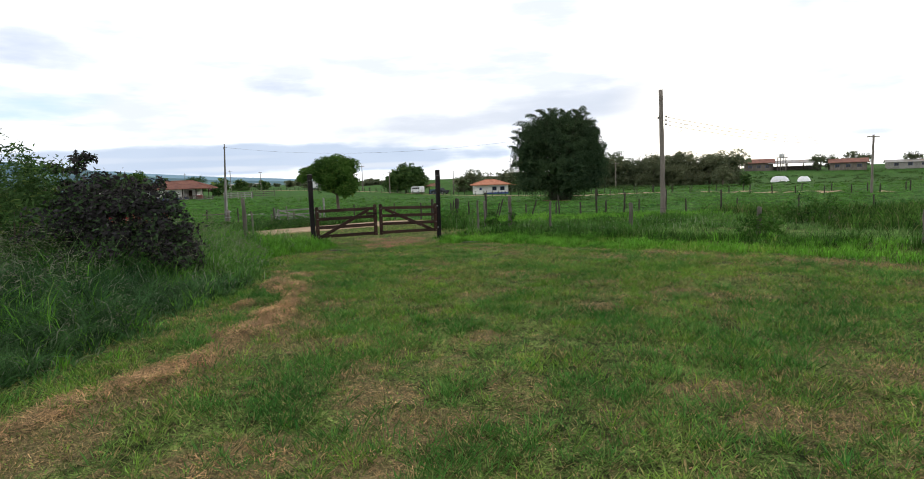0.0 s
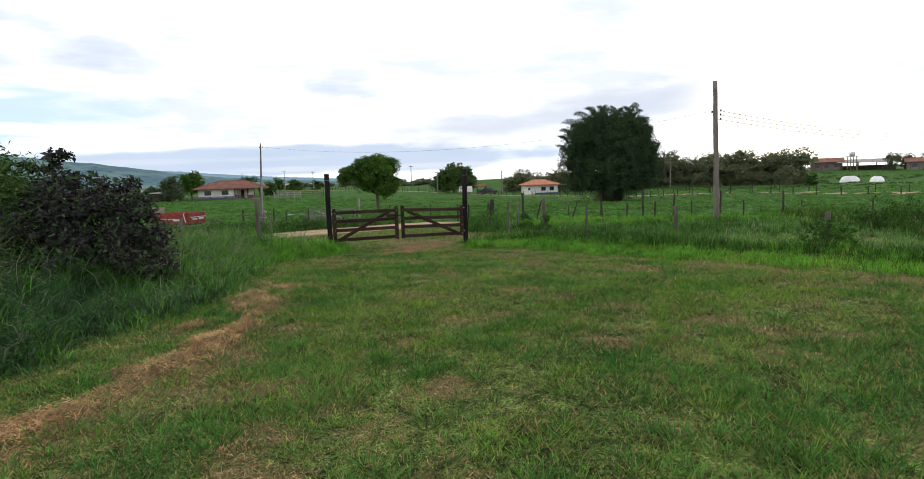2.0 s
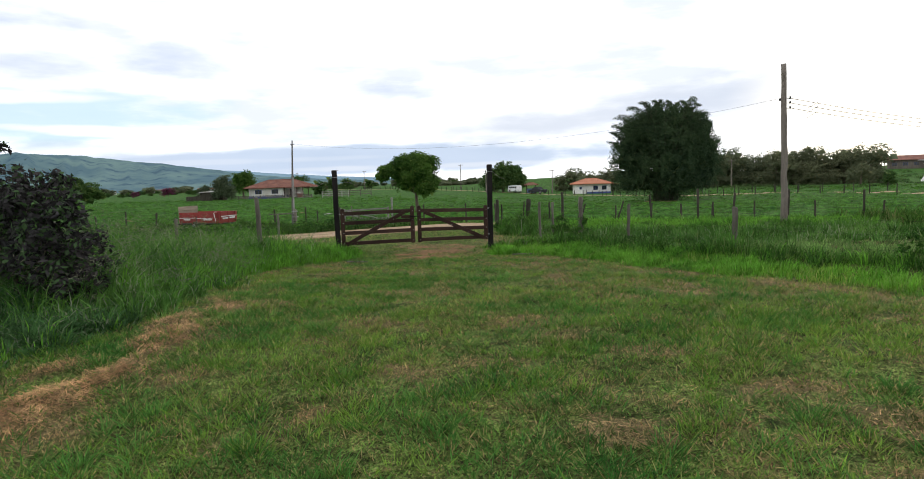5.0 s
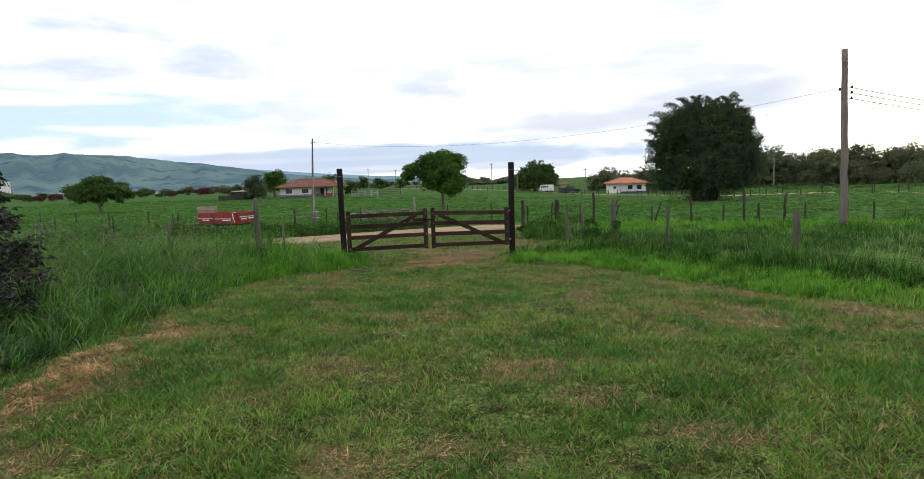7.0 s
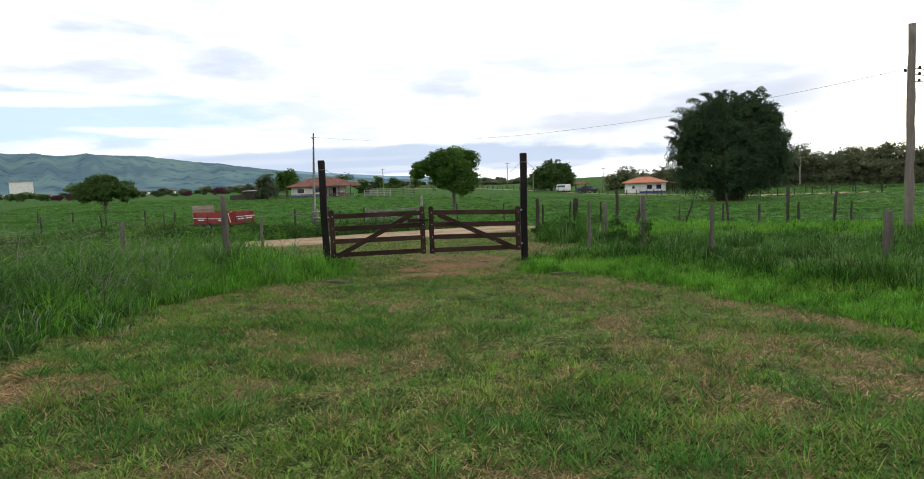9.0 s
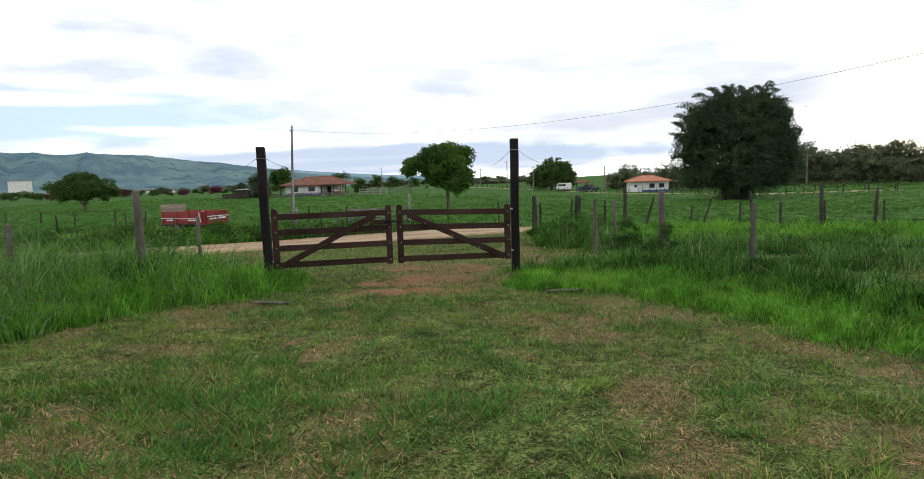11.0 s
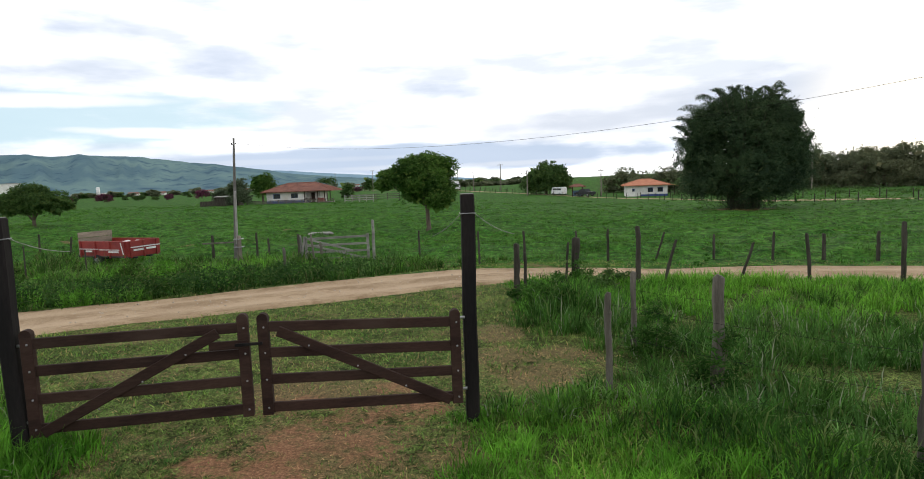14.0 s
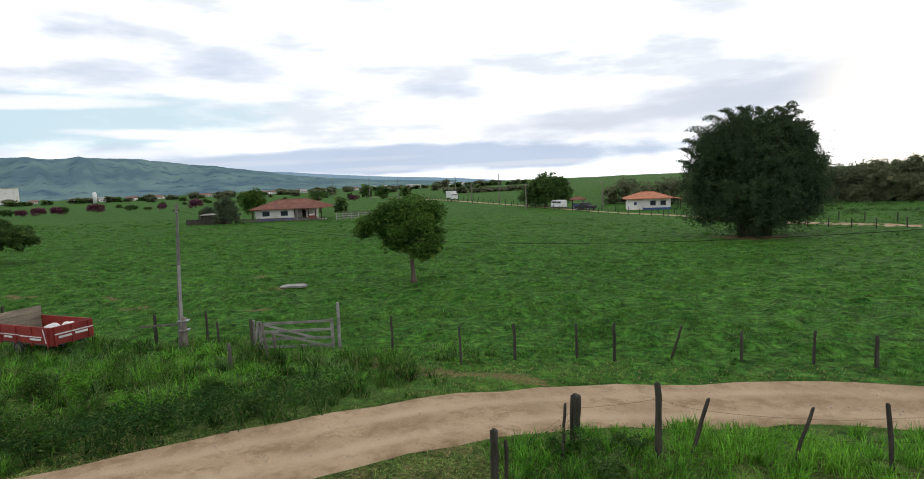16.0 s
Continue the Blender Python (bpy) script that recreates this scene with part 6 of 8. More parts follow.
for i in range(76):
    plant(rg_.choice((3, 2)), -560 + i * 6.1 + rg_.uniform(-6, 6), 430 + i * 3.6 + rg_.uniform(-20, 20), rg_.uniform(0.55, 1.0), rg_.uniform(0, 360), -0.8, 2.0)
for i in range(14):
    plant(rg_.choice((3, 3, 2)), -330 + i * 18 + rg_.uniform(-6, 6), 395 + i * 6 + rg_.uniform(-10, 10), rg_.uniform(0.4, 0.8), rg_.uniform(0, 360), -0.9, 1.7)

# palm behind the farmhouse
pe = thing("palm_tree", -68.5, 152.0, gz1(-68.5, 152), "feathery green palm behind the farmhouse", "palm tree")
part("trunk", tubed([(0, 0, 0), (0.1, 0, 2), (0.1, 0, 4.2)], [0.2, 0.16, 0.13], 8, 0.05), M_BARK, pe)
fr = []
for k in range(22):
    a = k * 2.4
    for i in range(14):
        u = i / 13
        fr.append((0.1 + math.cos(a) * 2.6 * u, math.sin(a) * 2.6 * u, 4.2 + (1.6 - 0.06 * k) * math.sin(u * 2.2) - 0.9 * u))
FP = np.repeat(np.array(fr), 5, 0) + np.random.RandomState(3).normal(size=(len(fr) * 5, 3)) * 0.1
V, F = leaf_cards(FP, 0.5, 4, 0.6, 0.14)
part("foliage", raw_mesh("foliage", V, F, M_LEAF2), M_LEAF2, pe)

# flowering shrubs along the far fence
S1 = [(0, 0, 1.4, 2.4, 2.0, 1.2), (1.4, 0, 1.8, 1.5, 1.4, 0.9), (-1.5, 0, 1.7, 1.5, 1.4, 0.9)]
fs = [shrub("bloom_shrub", -200, 190, S1, 2600, 0.4, M_BLOOM, 61, "round shrub with dusky magenta bloom", "shrub", 5, "far shrubs"), shrub("field_shrub", -206, 183, S1, 2600, 0.4, M_LEAF2, 62, "round green shrub on the plain", "shrub", 5, "far shrubs")]
for i, (x, y, k, s) in enumerate([(-216, 169, 0, 0.9), (-210, 176, 1, 1.2), (-203, 186, 0, 0.8), (-195, 193, 0, 1.0), (-186, 201, 0, 1.15), (-177, 208, 1, 0.8), (-168, 214, 0, 0.8), (-158, 220, 0, 1.2), (-150, 224, 1, 0.8), (-139, 232, 1, 0.85), (-131, 236, 1, 0.6), (-117, 240, 1, 0.9), (-104, 247, 0, 0.8), (-92, 250, 1, 0.7), (-226, 160, 0, 1.0), (-196, 196, 1, 1.0), (-171, 210, 1, 0.5)]):
    c = copy_thing(fs[k], pose(x, y, gz1(x, y), 0, 0, i * 47))
    c.scale = (s, s, s)


# ---------------------------------------------------------------- houses
def hip_roof(bm, x0, y0, x1, y1, z, h, rx0, rx1, ry, th=0.14):
    """A hipped roof with a ridge from rx0 to rx1 at depth ry."""
    lo = [(x0, y0, z), (x1, y0, z), (x1, y1, z), (x0, y1, z)]
    top = [(rx0, ry, z + h), (rx1, ry, z + h)]
    vs = [bm.verts.new(p) for p in lo] + [bm.verts.new(p) for p in top]
    us = [bm.verts.new((p[0], p[1], p[2] - th)) for p in lo]
    for f in ((0, 1, 5, 4), (1, 2, 5), (2, 3, 4, 5), (3, 0, 4)):
        bm.faces.new([vs[i] for i in f])
    for i in range(4):
        j = (i + 1) % 4
        bm.faces.new((us[i], us[j], vs[j], vs[i]))
    bm.faces.new(us[::-1])


def tile_rows(bm, a, b, apex_a, apex_b, pitch=0.24, r=0.07):
    """Courses of half-round tiles up one roof slope: eave from a to b, ridge from apex_a to apex_b."""
    a, b, apex_a, apex_b = map(Vector, (a, b, apex_a, apex_b))
    n = max(2, int((b - a).length / pitch))
    nrm = (b - a).cross(apex_a - a).normalized()
    if nrm.z < 0:
        nrm = -nrm
    rise = (apex_a - a) - (b - a) * ((apex_a - a).dot(b - a) / (b - a).length_squared)
    ux = (b - a).normalized()
    ta, tb = (apex_a - a).dot(ux) / (b - a).length, (apex_b - a).dot(ux) / (b - a).length
    for i in range(n + 1):
        t = i / n
        if t < ta:
            k = t / max(ta, 1e-6)
        elif t > tb:
            k = (1 - t) / max(1 - tb, 1e-6)
        else:
            k = 1.0
        if k < 0.03:
            continue
        p0 = a + (b - a) * t - rise.normalized() * 0.06
        p1 = a + (b - a) * t + rise * k
        w = ux * (pitch * 0.36)
        q = [bm.verts.new(p) for p in (p0 - w, p0 + nrm * r, p0 + w, p1 - w, p1 + nrm * r, p1 + w)]
        bm.faces.new((q[0], q[1], q[4], q[3]))
        bm.faces.new((q[1], q[2], q[5], q[4]))
        bm.faces.new((q[0], q[2], q[1]))


def tiled_roof(parent, x0, y0, x1, y1, z, h, rx0, rx1, ry, mat):
    bm = bmesh.new()
    hip_roof(bm, x0, y0, x1, y1, z, h, rx0, rx1, ry)
    roof = part("roof", bm, mat, parent)
    bm = bmesh.new()
    A, B, C, D_ = (x0, y0, z), (x1, y0, z), (x1, y1, z), (x0, y1, z)
    R0, R1 = (rx0, ry, z + h), (rx1, ry, z + h)
    tile_rows(bm, A, B, R0, R1)
    tile_rows(bm, C, D_, R1, R0)
    tile_rows(bm, B, C, R1, R1)
    tile_rows(bm, D_, A, R0, R0)
    t_ob = part("tiles", bm, mat, roof)
    tagged(t_ob, kind="stuff")
    bm = bmesh.new()
    tube(bm, [R0, R1], [0.11, 0.11], 6)
    for p, q in ((A, R0), (D_, R0), (B, R1), (C, R1)):
        tube(bm, [p, q], [0.10, 0.10], 6)
    part("ridge_tiles", bm, mat, roof)
    return roof


def window(parent, x, y, z, w, h, wall_m=None):
    """A casement set into the wall front at y, facing -y."""
    f = bmesh.new()
    t = 0.07
    box(f, x - w / 2 - t, y - 0.06, z - t, x + w / 2 + t, y + 0.06, z)
    box(f, x - w / 2 - t, y - 0.06, z + h, x + w / 2 + t, y + 0.06, z + h + t)
    box(f, x - w / 2 - t, y - 0.06, z, x - w / 2, y + 0.06, z + h)
    box(f, x + w / 2, y - 0.06, z, x + w / 2 + t, y + 0.06, z + h)
    wd = part("window", f, M_BLUE, parent, "dark blue framed window")
    part("pane", boxed(x - w / 2, y - 0.01, z, x - 0.02, y + 0.01, z + h), M_GLASS, wd, "dark glass")
    part("pane", boxed(x + 0.02, y - 0.01, z, x + w / 2, y + 0.01, z + h), M_GLASS, wd, "dark glass")
    part("mullion", boxed(x - 0.02, y - 0.03, z, x + 0.02, y + 0.03, z + h), M_BLUE, wd)
    return wd


def wall_with_holes(parent, mat, x0, x1, y, th, z0, z1, holes):
    """A wall along x with openings (x, z, w, h), built of the piers, sills and lintels between them."""
    xs = x0
    for hx, hz, w, h in sorted(holes):
        part("wall", boxed(xs, y, z0, hx - w / 2, y + th, z1), mat, parent)
        if hz > z0:
            part("wall", boxed(hx - w / 2, y, z0, hx + w / 2, y + th, hz), mat, parent)
        part("wall", boxed(hx - w / 2, y, hz + h, hx + w / 2, y + th, z1), mat, parent)
        xs = hx + w / 2
    part("wall", boxed(xs, y, z0, x1, y + th, z1), mat, parent)


def farmhouse():
    x, y = -66.6, 121.2
    z = gz1(x + 7, y + 3) - 0.05
    e = thing("farmhouse", x, y, z, "white farmhouse with red clay hip roof and veranda", "house", rz=13)
    EV = 2.3
    wall_with_holes(e, M_WALL, 1.2, 9.6, 0, 0.2, 0, EV, [(3.5, 1.05, 1.6, 1.0), (7.5, 1.05, 1.6, 1.0)])
    part("wall", boxed(1.2, 0.2, 0, 1.4, 8, EV), M_WALL, e)
    part("wall", boxed(1.2, 8, 0, 12.6, 8.2, EV), M_WALL, e)
    part("wall", boxed(12.4, 2.6, 0, 12.6, 8, EV), M_WALL, e)
    part("wall", boxed(9.4, 0.2, 0, 9.6, 2.6, EV), M_WALL, e)
    wall_with_holes(e, M_WALL, 9.6, 12.6, 2.6, 0.2, 0, EV, [(11.0, 0.0, 0.9, 2.1)])
    part("plinth", boxed(1.15, -0.05, 0, 9.65, 0.0, 0.55), M_BLUE, e, "dark blue painted plinth")
    part("plinth", boxed(9.62, 2.55, 0, 10.5, 2.6, 0.55), M_BLUE, e, "dark blue painted plinth")
    part("door", boxed(10.6, 2.66, 0.02, 11.4, 2.74, 2.05, 0.01), M_GATE, e, "dark wooden door")
    window(e, 3.5, 0.1, 1.05, 1.46, 0.86)
    window(e, 7.5, 0.1, 1.05, 1.46, 0.86)
    part("veranda_floor", boxed(9.66, -0.6, 0, 16.0, 2.54, 0.16), M_CONC, e)
    for px_ in (9.9, 12.9, 14.4, 15.7):
        part("veranda_post", boxed(px_ - 0.08, -0.4, 0.16, px_ + 0.08, -0.24, EV, 0.01), M_GATE, e)
    part("veranda_rail", boxed(10.0, -0.35, 0.85, 14.4, -0.29, 0.93), M_GATE, e)
    for k in range(12):
        part("baluster", boxed(10.2 + k * 0.36, -0.34, 0.16, 10.26 + k * 0.36, -0.30, 0.85), M_GATE, e)
    tiled_roof(e, 0.2, -1.0, 16.2, 9.2, EV + 0.14, 1.75, 5.0, 11.4, 4.1, M_TILE)
    e.scale = (0.87, 0.9, 0.95)
    return e


farmhouse()
st = thing("stacked_crates", -54.9, 123.4, gz1(-55, 123.4) + 0.16, "red and white bundles on the veranda", "bundle")
part("crate", boxed(-0.6, -0.3, 0, 0.6, 0.3, 0.7, 0.03), M_RED, st)
part("cloth", boxed(-0.5, -0.25, 0.7, 0.1, 0.25, 0.95, 0.08), M_SACK, st)


def rail_fence(x0, y0, x1, y1, n, mat, label, high=1.35):
    z = gz1(x0, y0)
    L = math.hypot(x1 - x0, y1 - y0)
    e = thing("rail_fence", x0, y0, z, label, "fence", rz=math.degrees(math.atan2(y1 - y0, x1 - x0)))
    for i in range(n + 1):
        xx = L * i / n
        part("post", boxed(xx - 0.08, -0.08, -0.1, xx + 0.08, 0.08, high, 0.01), mat, e)
    for zz in (high * 0.26, high * 0.56, high * 0.85):
        part("rail", boxed(0, -0.10, zz - 0.06, L, -0.04, zz + 0.06, 0.005), mat, e)
    return e


rail_fence(-68, 118.6, -51.5, 121.8, 11, M_WEATHER, "low grey corral rail fence before the farmhouse", 0.75)
rail_fence(-49.5, 122.6, -44.5, 124.6, 4, M_CONC, "whitish corral rail fence beside the farmhouse")
rail_fence(-50.5, 128, -42, 132, 4, M_WEATHER, "grey corral rail fence behind the farmhouse")
sh = thing("cattle_shed", -73.8, 116.6, gz1(-72, 117), "low dark plank shed with a pale sheet roof", "shed", rz=12)
part("wall", boxed(0, 0, 0, 4.6, 0.1, 1.7), M_DARKPOST, sh)
part("wall", boxed(0, 0.1, 0, 0.1, 2.6, 1.7), M_POLE, sh)
part("wall", boxed(4.5, 0.1, 0, 4.6, 2.6, 1.7), M_POLE, sh)
part("roof", boxed(-0.2, -0.3, 0, 4.9, 3.0, 0.06, 0.0, Matrix.Translation((0, 0, 1.75)) @ Matrix.Rotation(0.06, 4, "X")), M_SHEET, sh)
part("lean_to", boxed(-3.2, 0.6, 0, -0.05, 0.7, 1.0), M_DARKPOST, sh)


def cottage():
    x, y = 2.6, 163.2
    z = gz1(x + 4, y + 1) - 0.05
    e = thing("cottage", x, y, z, "small white cottage with orange tile hip roof", "house", rz=2)
    EV = 2.5
    wall_with_holes(e, M_WALL, 0, 9.4, 0, 0.2, 0, EV, [(1.8, 1.2, 0.6, 0.7), (5.6, 1.0, 1.2, 1.1), (7.8, 1.0, 1.2, 1.1)])
    part("wall", boxed(0, 0.2, 0, 0.2, 7, EV), M_WALL, e)
    part("wall", boxed(9.2, 0.2, 0, 9.4, 7, EV), M_WALL, e)
    part("wall", boxed(0, 7, 0, 9.4, 7.2, EV), M_WALL, e)
    part("plinth", boxed(3.4, -0.05, 0, 9.45, 0.0, 0.5), M_BLUE, e, "bright blue painted plinth")
    for wx, ww, wz, wh in ((1.8, 0.46, 1.2, 0.56), (5.6, 1.06, 1.0, 0.96), (7.8, 1.06, 1.0, 0.96)):
        window(e, wx, 0.1, wz, ww, wh)
    tiled_roof(e, -0.7, -0.8, 10.1, 7.9, EV + 0.14, 1.35, 3.4, 6.0, 3.5, M_TILE2)
    part("porch_roof", boxed(0, -0.5, 0, 2.0, 5.0, 0.1, 0.0, Matrix.Translation((9.8, 0, EV + 0.1)) @ Matrix.Rotation(0.16, 4, "Y")), M_TILE2, e)
    for yy in (-0.2, 4.2):
        part("porch_post", boxed(11.4, yy, 0, 11.55, yy + 0.15, EV - 0.25), M_GATE, e)
    return e


cottage()
ko = thing("roadside_shelter", -8.6, 165.5, gz1(-8.6, 165.5), "small roadside shelter with tile roof and blue panel", "shelter", rz=5)
for xx in (-1.2, 1.2):
    for yy in (-0.8, 0.8):
        part("post", boxed(xx - 0.1, yy - 0.1, 0, xx + 0.1, yy + 0.1, 2.2), M_GATE, ko)
tiled_roof(ko, -1.9, -1.4, 1.9, 1.4, 2.3, 0.55, -0.6, 0.6, 0, M_TILE)
part("panel", boxed(-1.1, 0.7, 0, 1.1, 0.78, 1.3), plain("pale_blue_paint", (0.10, 0.17, 0.30), (0.15, 0.24, 0.38), 1.5), ko, "pale blue back panel")
part("bench", boxed(-1.0, 0.2, 0.38, 1.0, 0.6, 0.46), M_CONC, ko)


def barn(x, y, L, W, eave, rise, rz, wall, roof, label, open_front=False):
    e = thing("farm_building", x, y, gz1(x, y) - 0.1, label, "farm building", "hillside farm", rz=rz)
    if open_front:
        n = max(3, int(L / 4))
        for i in range(n + 1):
            for yy in (0.1, W - 0.3):
                part("post", boxed(L * i / n - 0.1, yy, 0, L * i / n + 0.1, yy + 0.2, eave), M_POLE, e)
        part("wall", boxed(0, W - 0.1, 0, L, W, eave * 0.6), wall, e)
    else:
        wall_with_holes(e, wall, 0, L, 0, 0.2, 0, eave, [(L * f, 1.0, 1.2, 1.0) for f in (0.2, 0.5, 0.8)])
        for f in (0.2, 0.5, 0.8):
            window(e, L * f, 0.1, 1.0, 1.06, 0.86)
        part("wall", boxed(0, 0.2, 0, 0.2, W, eave), wall, e)
        part("wall", boxed(L - 0.2, 0.2, 0, L, W, eave), wall, e)
        part("wall", boxed(0, W - 0.2, 0, L, W, eave), wall, e)
    bm = bmesh.new()
    o = 0.6
    for k in (0, 1):
        pts = [(-o, -o, eave), (L + o, -o, eave), (L + o, W / 2, eave + rise), (-o, W / 2, eave + rise)]
        if k:
            pts = [(p[0], W - p[1], p[2]) for p in pts][::-1]
        q = [bm.verts.new(p) for p in pts] + [bm.verts.new((p[0], p[1], p[2] - 0.12)) for p in pts]
        for f in ((0, 1, 2, 3), (7, 6, 5, 4), (0, 4, 5, 1), (1, 5, 6, 2), (2, 6, 7, 3), (3, 7, 4, 0)):
            bm.faces.new([q[i] for i in f])
    part("roof", bm, roof, e)
    return e


barn(84, 210, 12, 9, 3.6, 2.0, -20, M_POLE, M_TILE, "open farm barn with brown tile roof", True)
barn(99, 212, 9, 7, 2.8, 1.4, -24, M_POLE, M_TILE, "low farm house with brown tile roof")
barn(106, 208, 15, 8, 2.6, 1.0, -30, M_POLE, M_SHEET, "long low farm building with pale sheet roof", True)
barn(120, 197, 10, 7, 2.6, 1.3, -30, M_POLE, M_TILE, "red brown roofed low farm house")
barn(138, 196, 12, 7, 2.2, 0.8, -30, M_CONC, M_SHEET, "low pale roofed farm building")
barn(69, 216, 9, 8, 2.6, 1.6, -15, M_POLE, M_TILE, "low farm shed with brown roof", True)
tw = thing("water_tower", 107.6, 203.5, gz1(107.6, 203.5), "pale water tank on a slender tower", "water tower")
for a in range(4):
    xx, yy = (-0.9, 0.9)[a % 2], (-0.9, 0.9)[a // 2]
    part("leg", boxed(xx - 0.1, yy - 0.1, 0, xx + 0.1, yy + 0.1, 4.4), M_POLE, tw)
part("deck", boxed(-1.3, -1.3, 4.4, 1.3, 1.3, 4.6), M_CONC, tw)
part("tank", tubed([(0, 0, 4.6), (0, 0, 5.7), (0, 0, 5.9)], [0.8, 0.8, 0.3], 14), M_SACK, tw)


def heap(x, y, L, W, H, seed, label):
    e = thing("silage_heap", x, y, gz1(x, y) - 0.1, label, "silage heap", "silage heaps", rz=-25)
    bm = bmesh.new()
    rg = random.Random(seed)
    n, m_ = 14, 8
    grid = [[bm.verts.new(((i / n - 0.5) * L * (1 - 0.12 * abs(j / m_ * 2 - 1)), (j / m_ - 0.5) * W, max(0, H * (1 - abs(j / m_ * 2 - 1) ** 2.2) * (1 - abs(i / n * 2 - 1) ** 5)) + rg.uniform(-0.06, 0.06))) for j in range(m_ + 1)] for i in range(n + 1)]
    for i in range(n):
        for j in range(m_):
            bm.faces.new((grid[i][j], grid[i + 1][j], grid[i + 1][j + 1], grid[i][j + 1])).smooth = True
    part("cover", bm, M_PLASTIC, e)
    return e


heap(81.5, 154.8, 4.5, 4.5, 1.5, 1, "heap covered by white plastic sheet")
heap(86.4, 152.5, 3.1, 4.0, 1.3, 2, "small heap covered by white plastic sheet")

rg = np.random.RandomState(301)
bx, by = 34 + 100 * rg.rand(520), 108 + 92 * rg.rand(520)
ok = (rg.rand(520) < sm(0.42, 0.62, vnoise(bx, by, 14.0, 302)) + 0.08) & (by > 112 + 0.2 * (bx - 34))
bx, by = bx[ok], by[ok]
bs = 0.3 + 0.7 * rg.rand(len(bx)) ** 2
k = np.repeat(np.arange(len(bx)), 70)
g = rg.normal(size=(len(k), 3)) * np.array([0.9, 0.9, 0.45])
SP = np.stack([bx[k], by[k], gz(bx, by)[k]], 1) + np.abs(g) * np.sign(rg.rand(len(k), 3) - np.array([0.5, 0.5, 0.0])) * bs[k][:, None]
stuff("hillside_scrub", *leaf_cards(SP, 0.28, 303, 0.0, 0.5), M_LEAF2, "low olive green scrub on the farm rise", "scrub")

# town on the plain
t1 = barn(-520, 560, 9, 7, 3.0, 1.6, 40, M_WALL, M_TILE, "far pale town house with tile roof")
t1["group"], t1["category"] = "far town", "house"
t2 = barn(-540, 545, 8, 7, 4.0, 1.0, 40, M_WALL, M_SHEET, "far pale town block with sheet roof")
t2["group"], t2["category"] = "far town", "house"
for i in range(46):
    f = i / 45
    x, y = -720 + 520 * f + rg_.uniform(-14, 14), 600 + 230 * f + rg_.uniform(-40, 60)
    copy_thing(rg_.choice((t1, t2)), pose(x, y, gz1(x, y) - 0.2, 0, 0, 40 + rg_.uniform(-20, 20)))
tb = thing("warehouse", -720, 585, 0, "far large pale grey block on the plain", "building", "far town", rz=50)
part("wall", boxed(-12, -8, 0, 12, 8, 20), M_WALL, tb)
part("roof", boxed(-12.5, -8.5, 20.01, 12.5, 8.5, 20.8), M_SHEET, tb)
ts = thing("silo", -433, 437, 0, "far slender white silo", "silo", "far town")
part("drum", tubed([(0, 0, 0), (0, 0, 9), (0, 0, 9.6)], [1.5, 1.5, 0.6], 14), M_WHITE, ts)

# ---------------------------------------------------------------- vehicles
def wheel(parent, x, y, r, w, label=""):
    bm = tubed([(x, y - w / 2, r), (x, y - w * 0.42, r), (x, y + w * 0.42, r), (x, y + w / 2, r)], [r * 0.9, r, r, r * 0.9], 18)
    t = part("wheel", bm, M_RUBBER, parent, label)
    part("rim", tubed([(x, y - w / 2 - 0.012, r), (x, y + w / 2 + 0.012, r)], [r * 0.55, r * 0.55], 12), M_STEEL, t, "grey steel rim")
    return t


def body_shell(profile, y0, y1, tuck, bev):
    """A car body from a side profile, drawn in towards the top."""
    bm = bmesh.new()
    zs = [p[1] for p in profile]
    zmid = min(zs) + 0.5 * (max(zs) - min(zs))

    def side(y, s):
        return [bm.verts.new((px_, y - s * tuck * max(0, (pz - zmid)), pz)) for px_, pz in profile]
    a, b = side(y0, -1), side(y1, 1)
    n = len(profile)
    bm.faces.new(a)
    bm.faces.new(b[::-1])
    for i in range(n):
        j = (i + 1) % n
        bm.faces.new((a[j], a[i], b[i], b[j]))
    bmesh.ops.bevel(bm, geom=bm.edges[:], offset=bev, segments=2, affect="EDGES")
    bmesh.ops.recalc_face_normals(bm, faces=bm.faces[:])
    return bm


def road_heading(y):
    i = int(np.argmin(np.abs(FAR_ROAD[1] - y)))
    return math.degrees(math.atan2(FAR_ROAD[1][i + 1] - FAR_ROAD[1][i], FAR_ROAD[0][i + 1] - FAR_ROAD[0][i]))


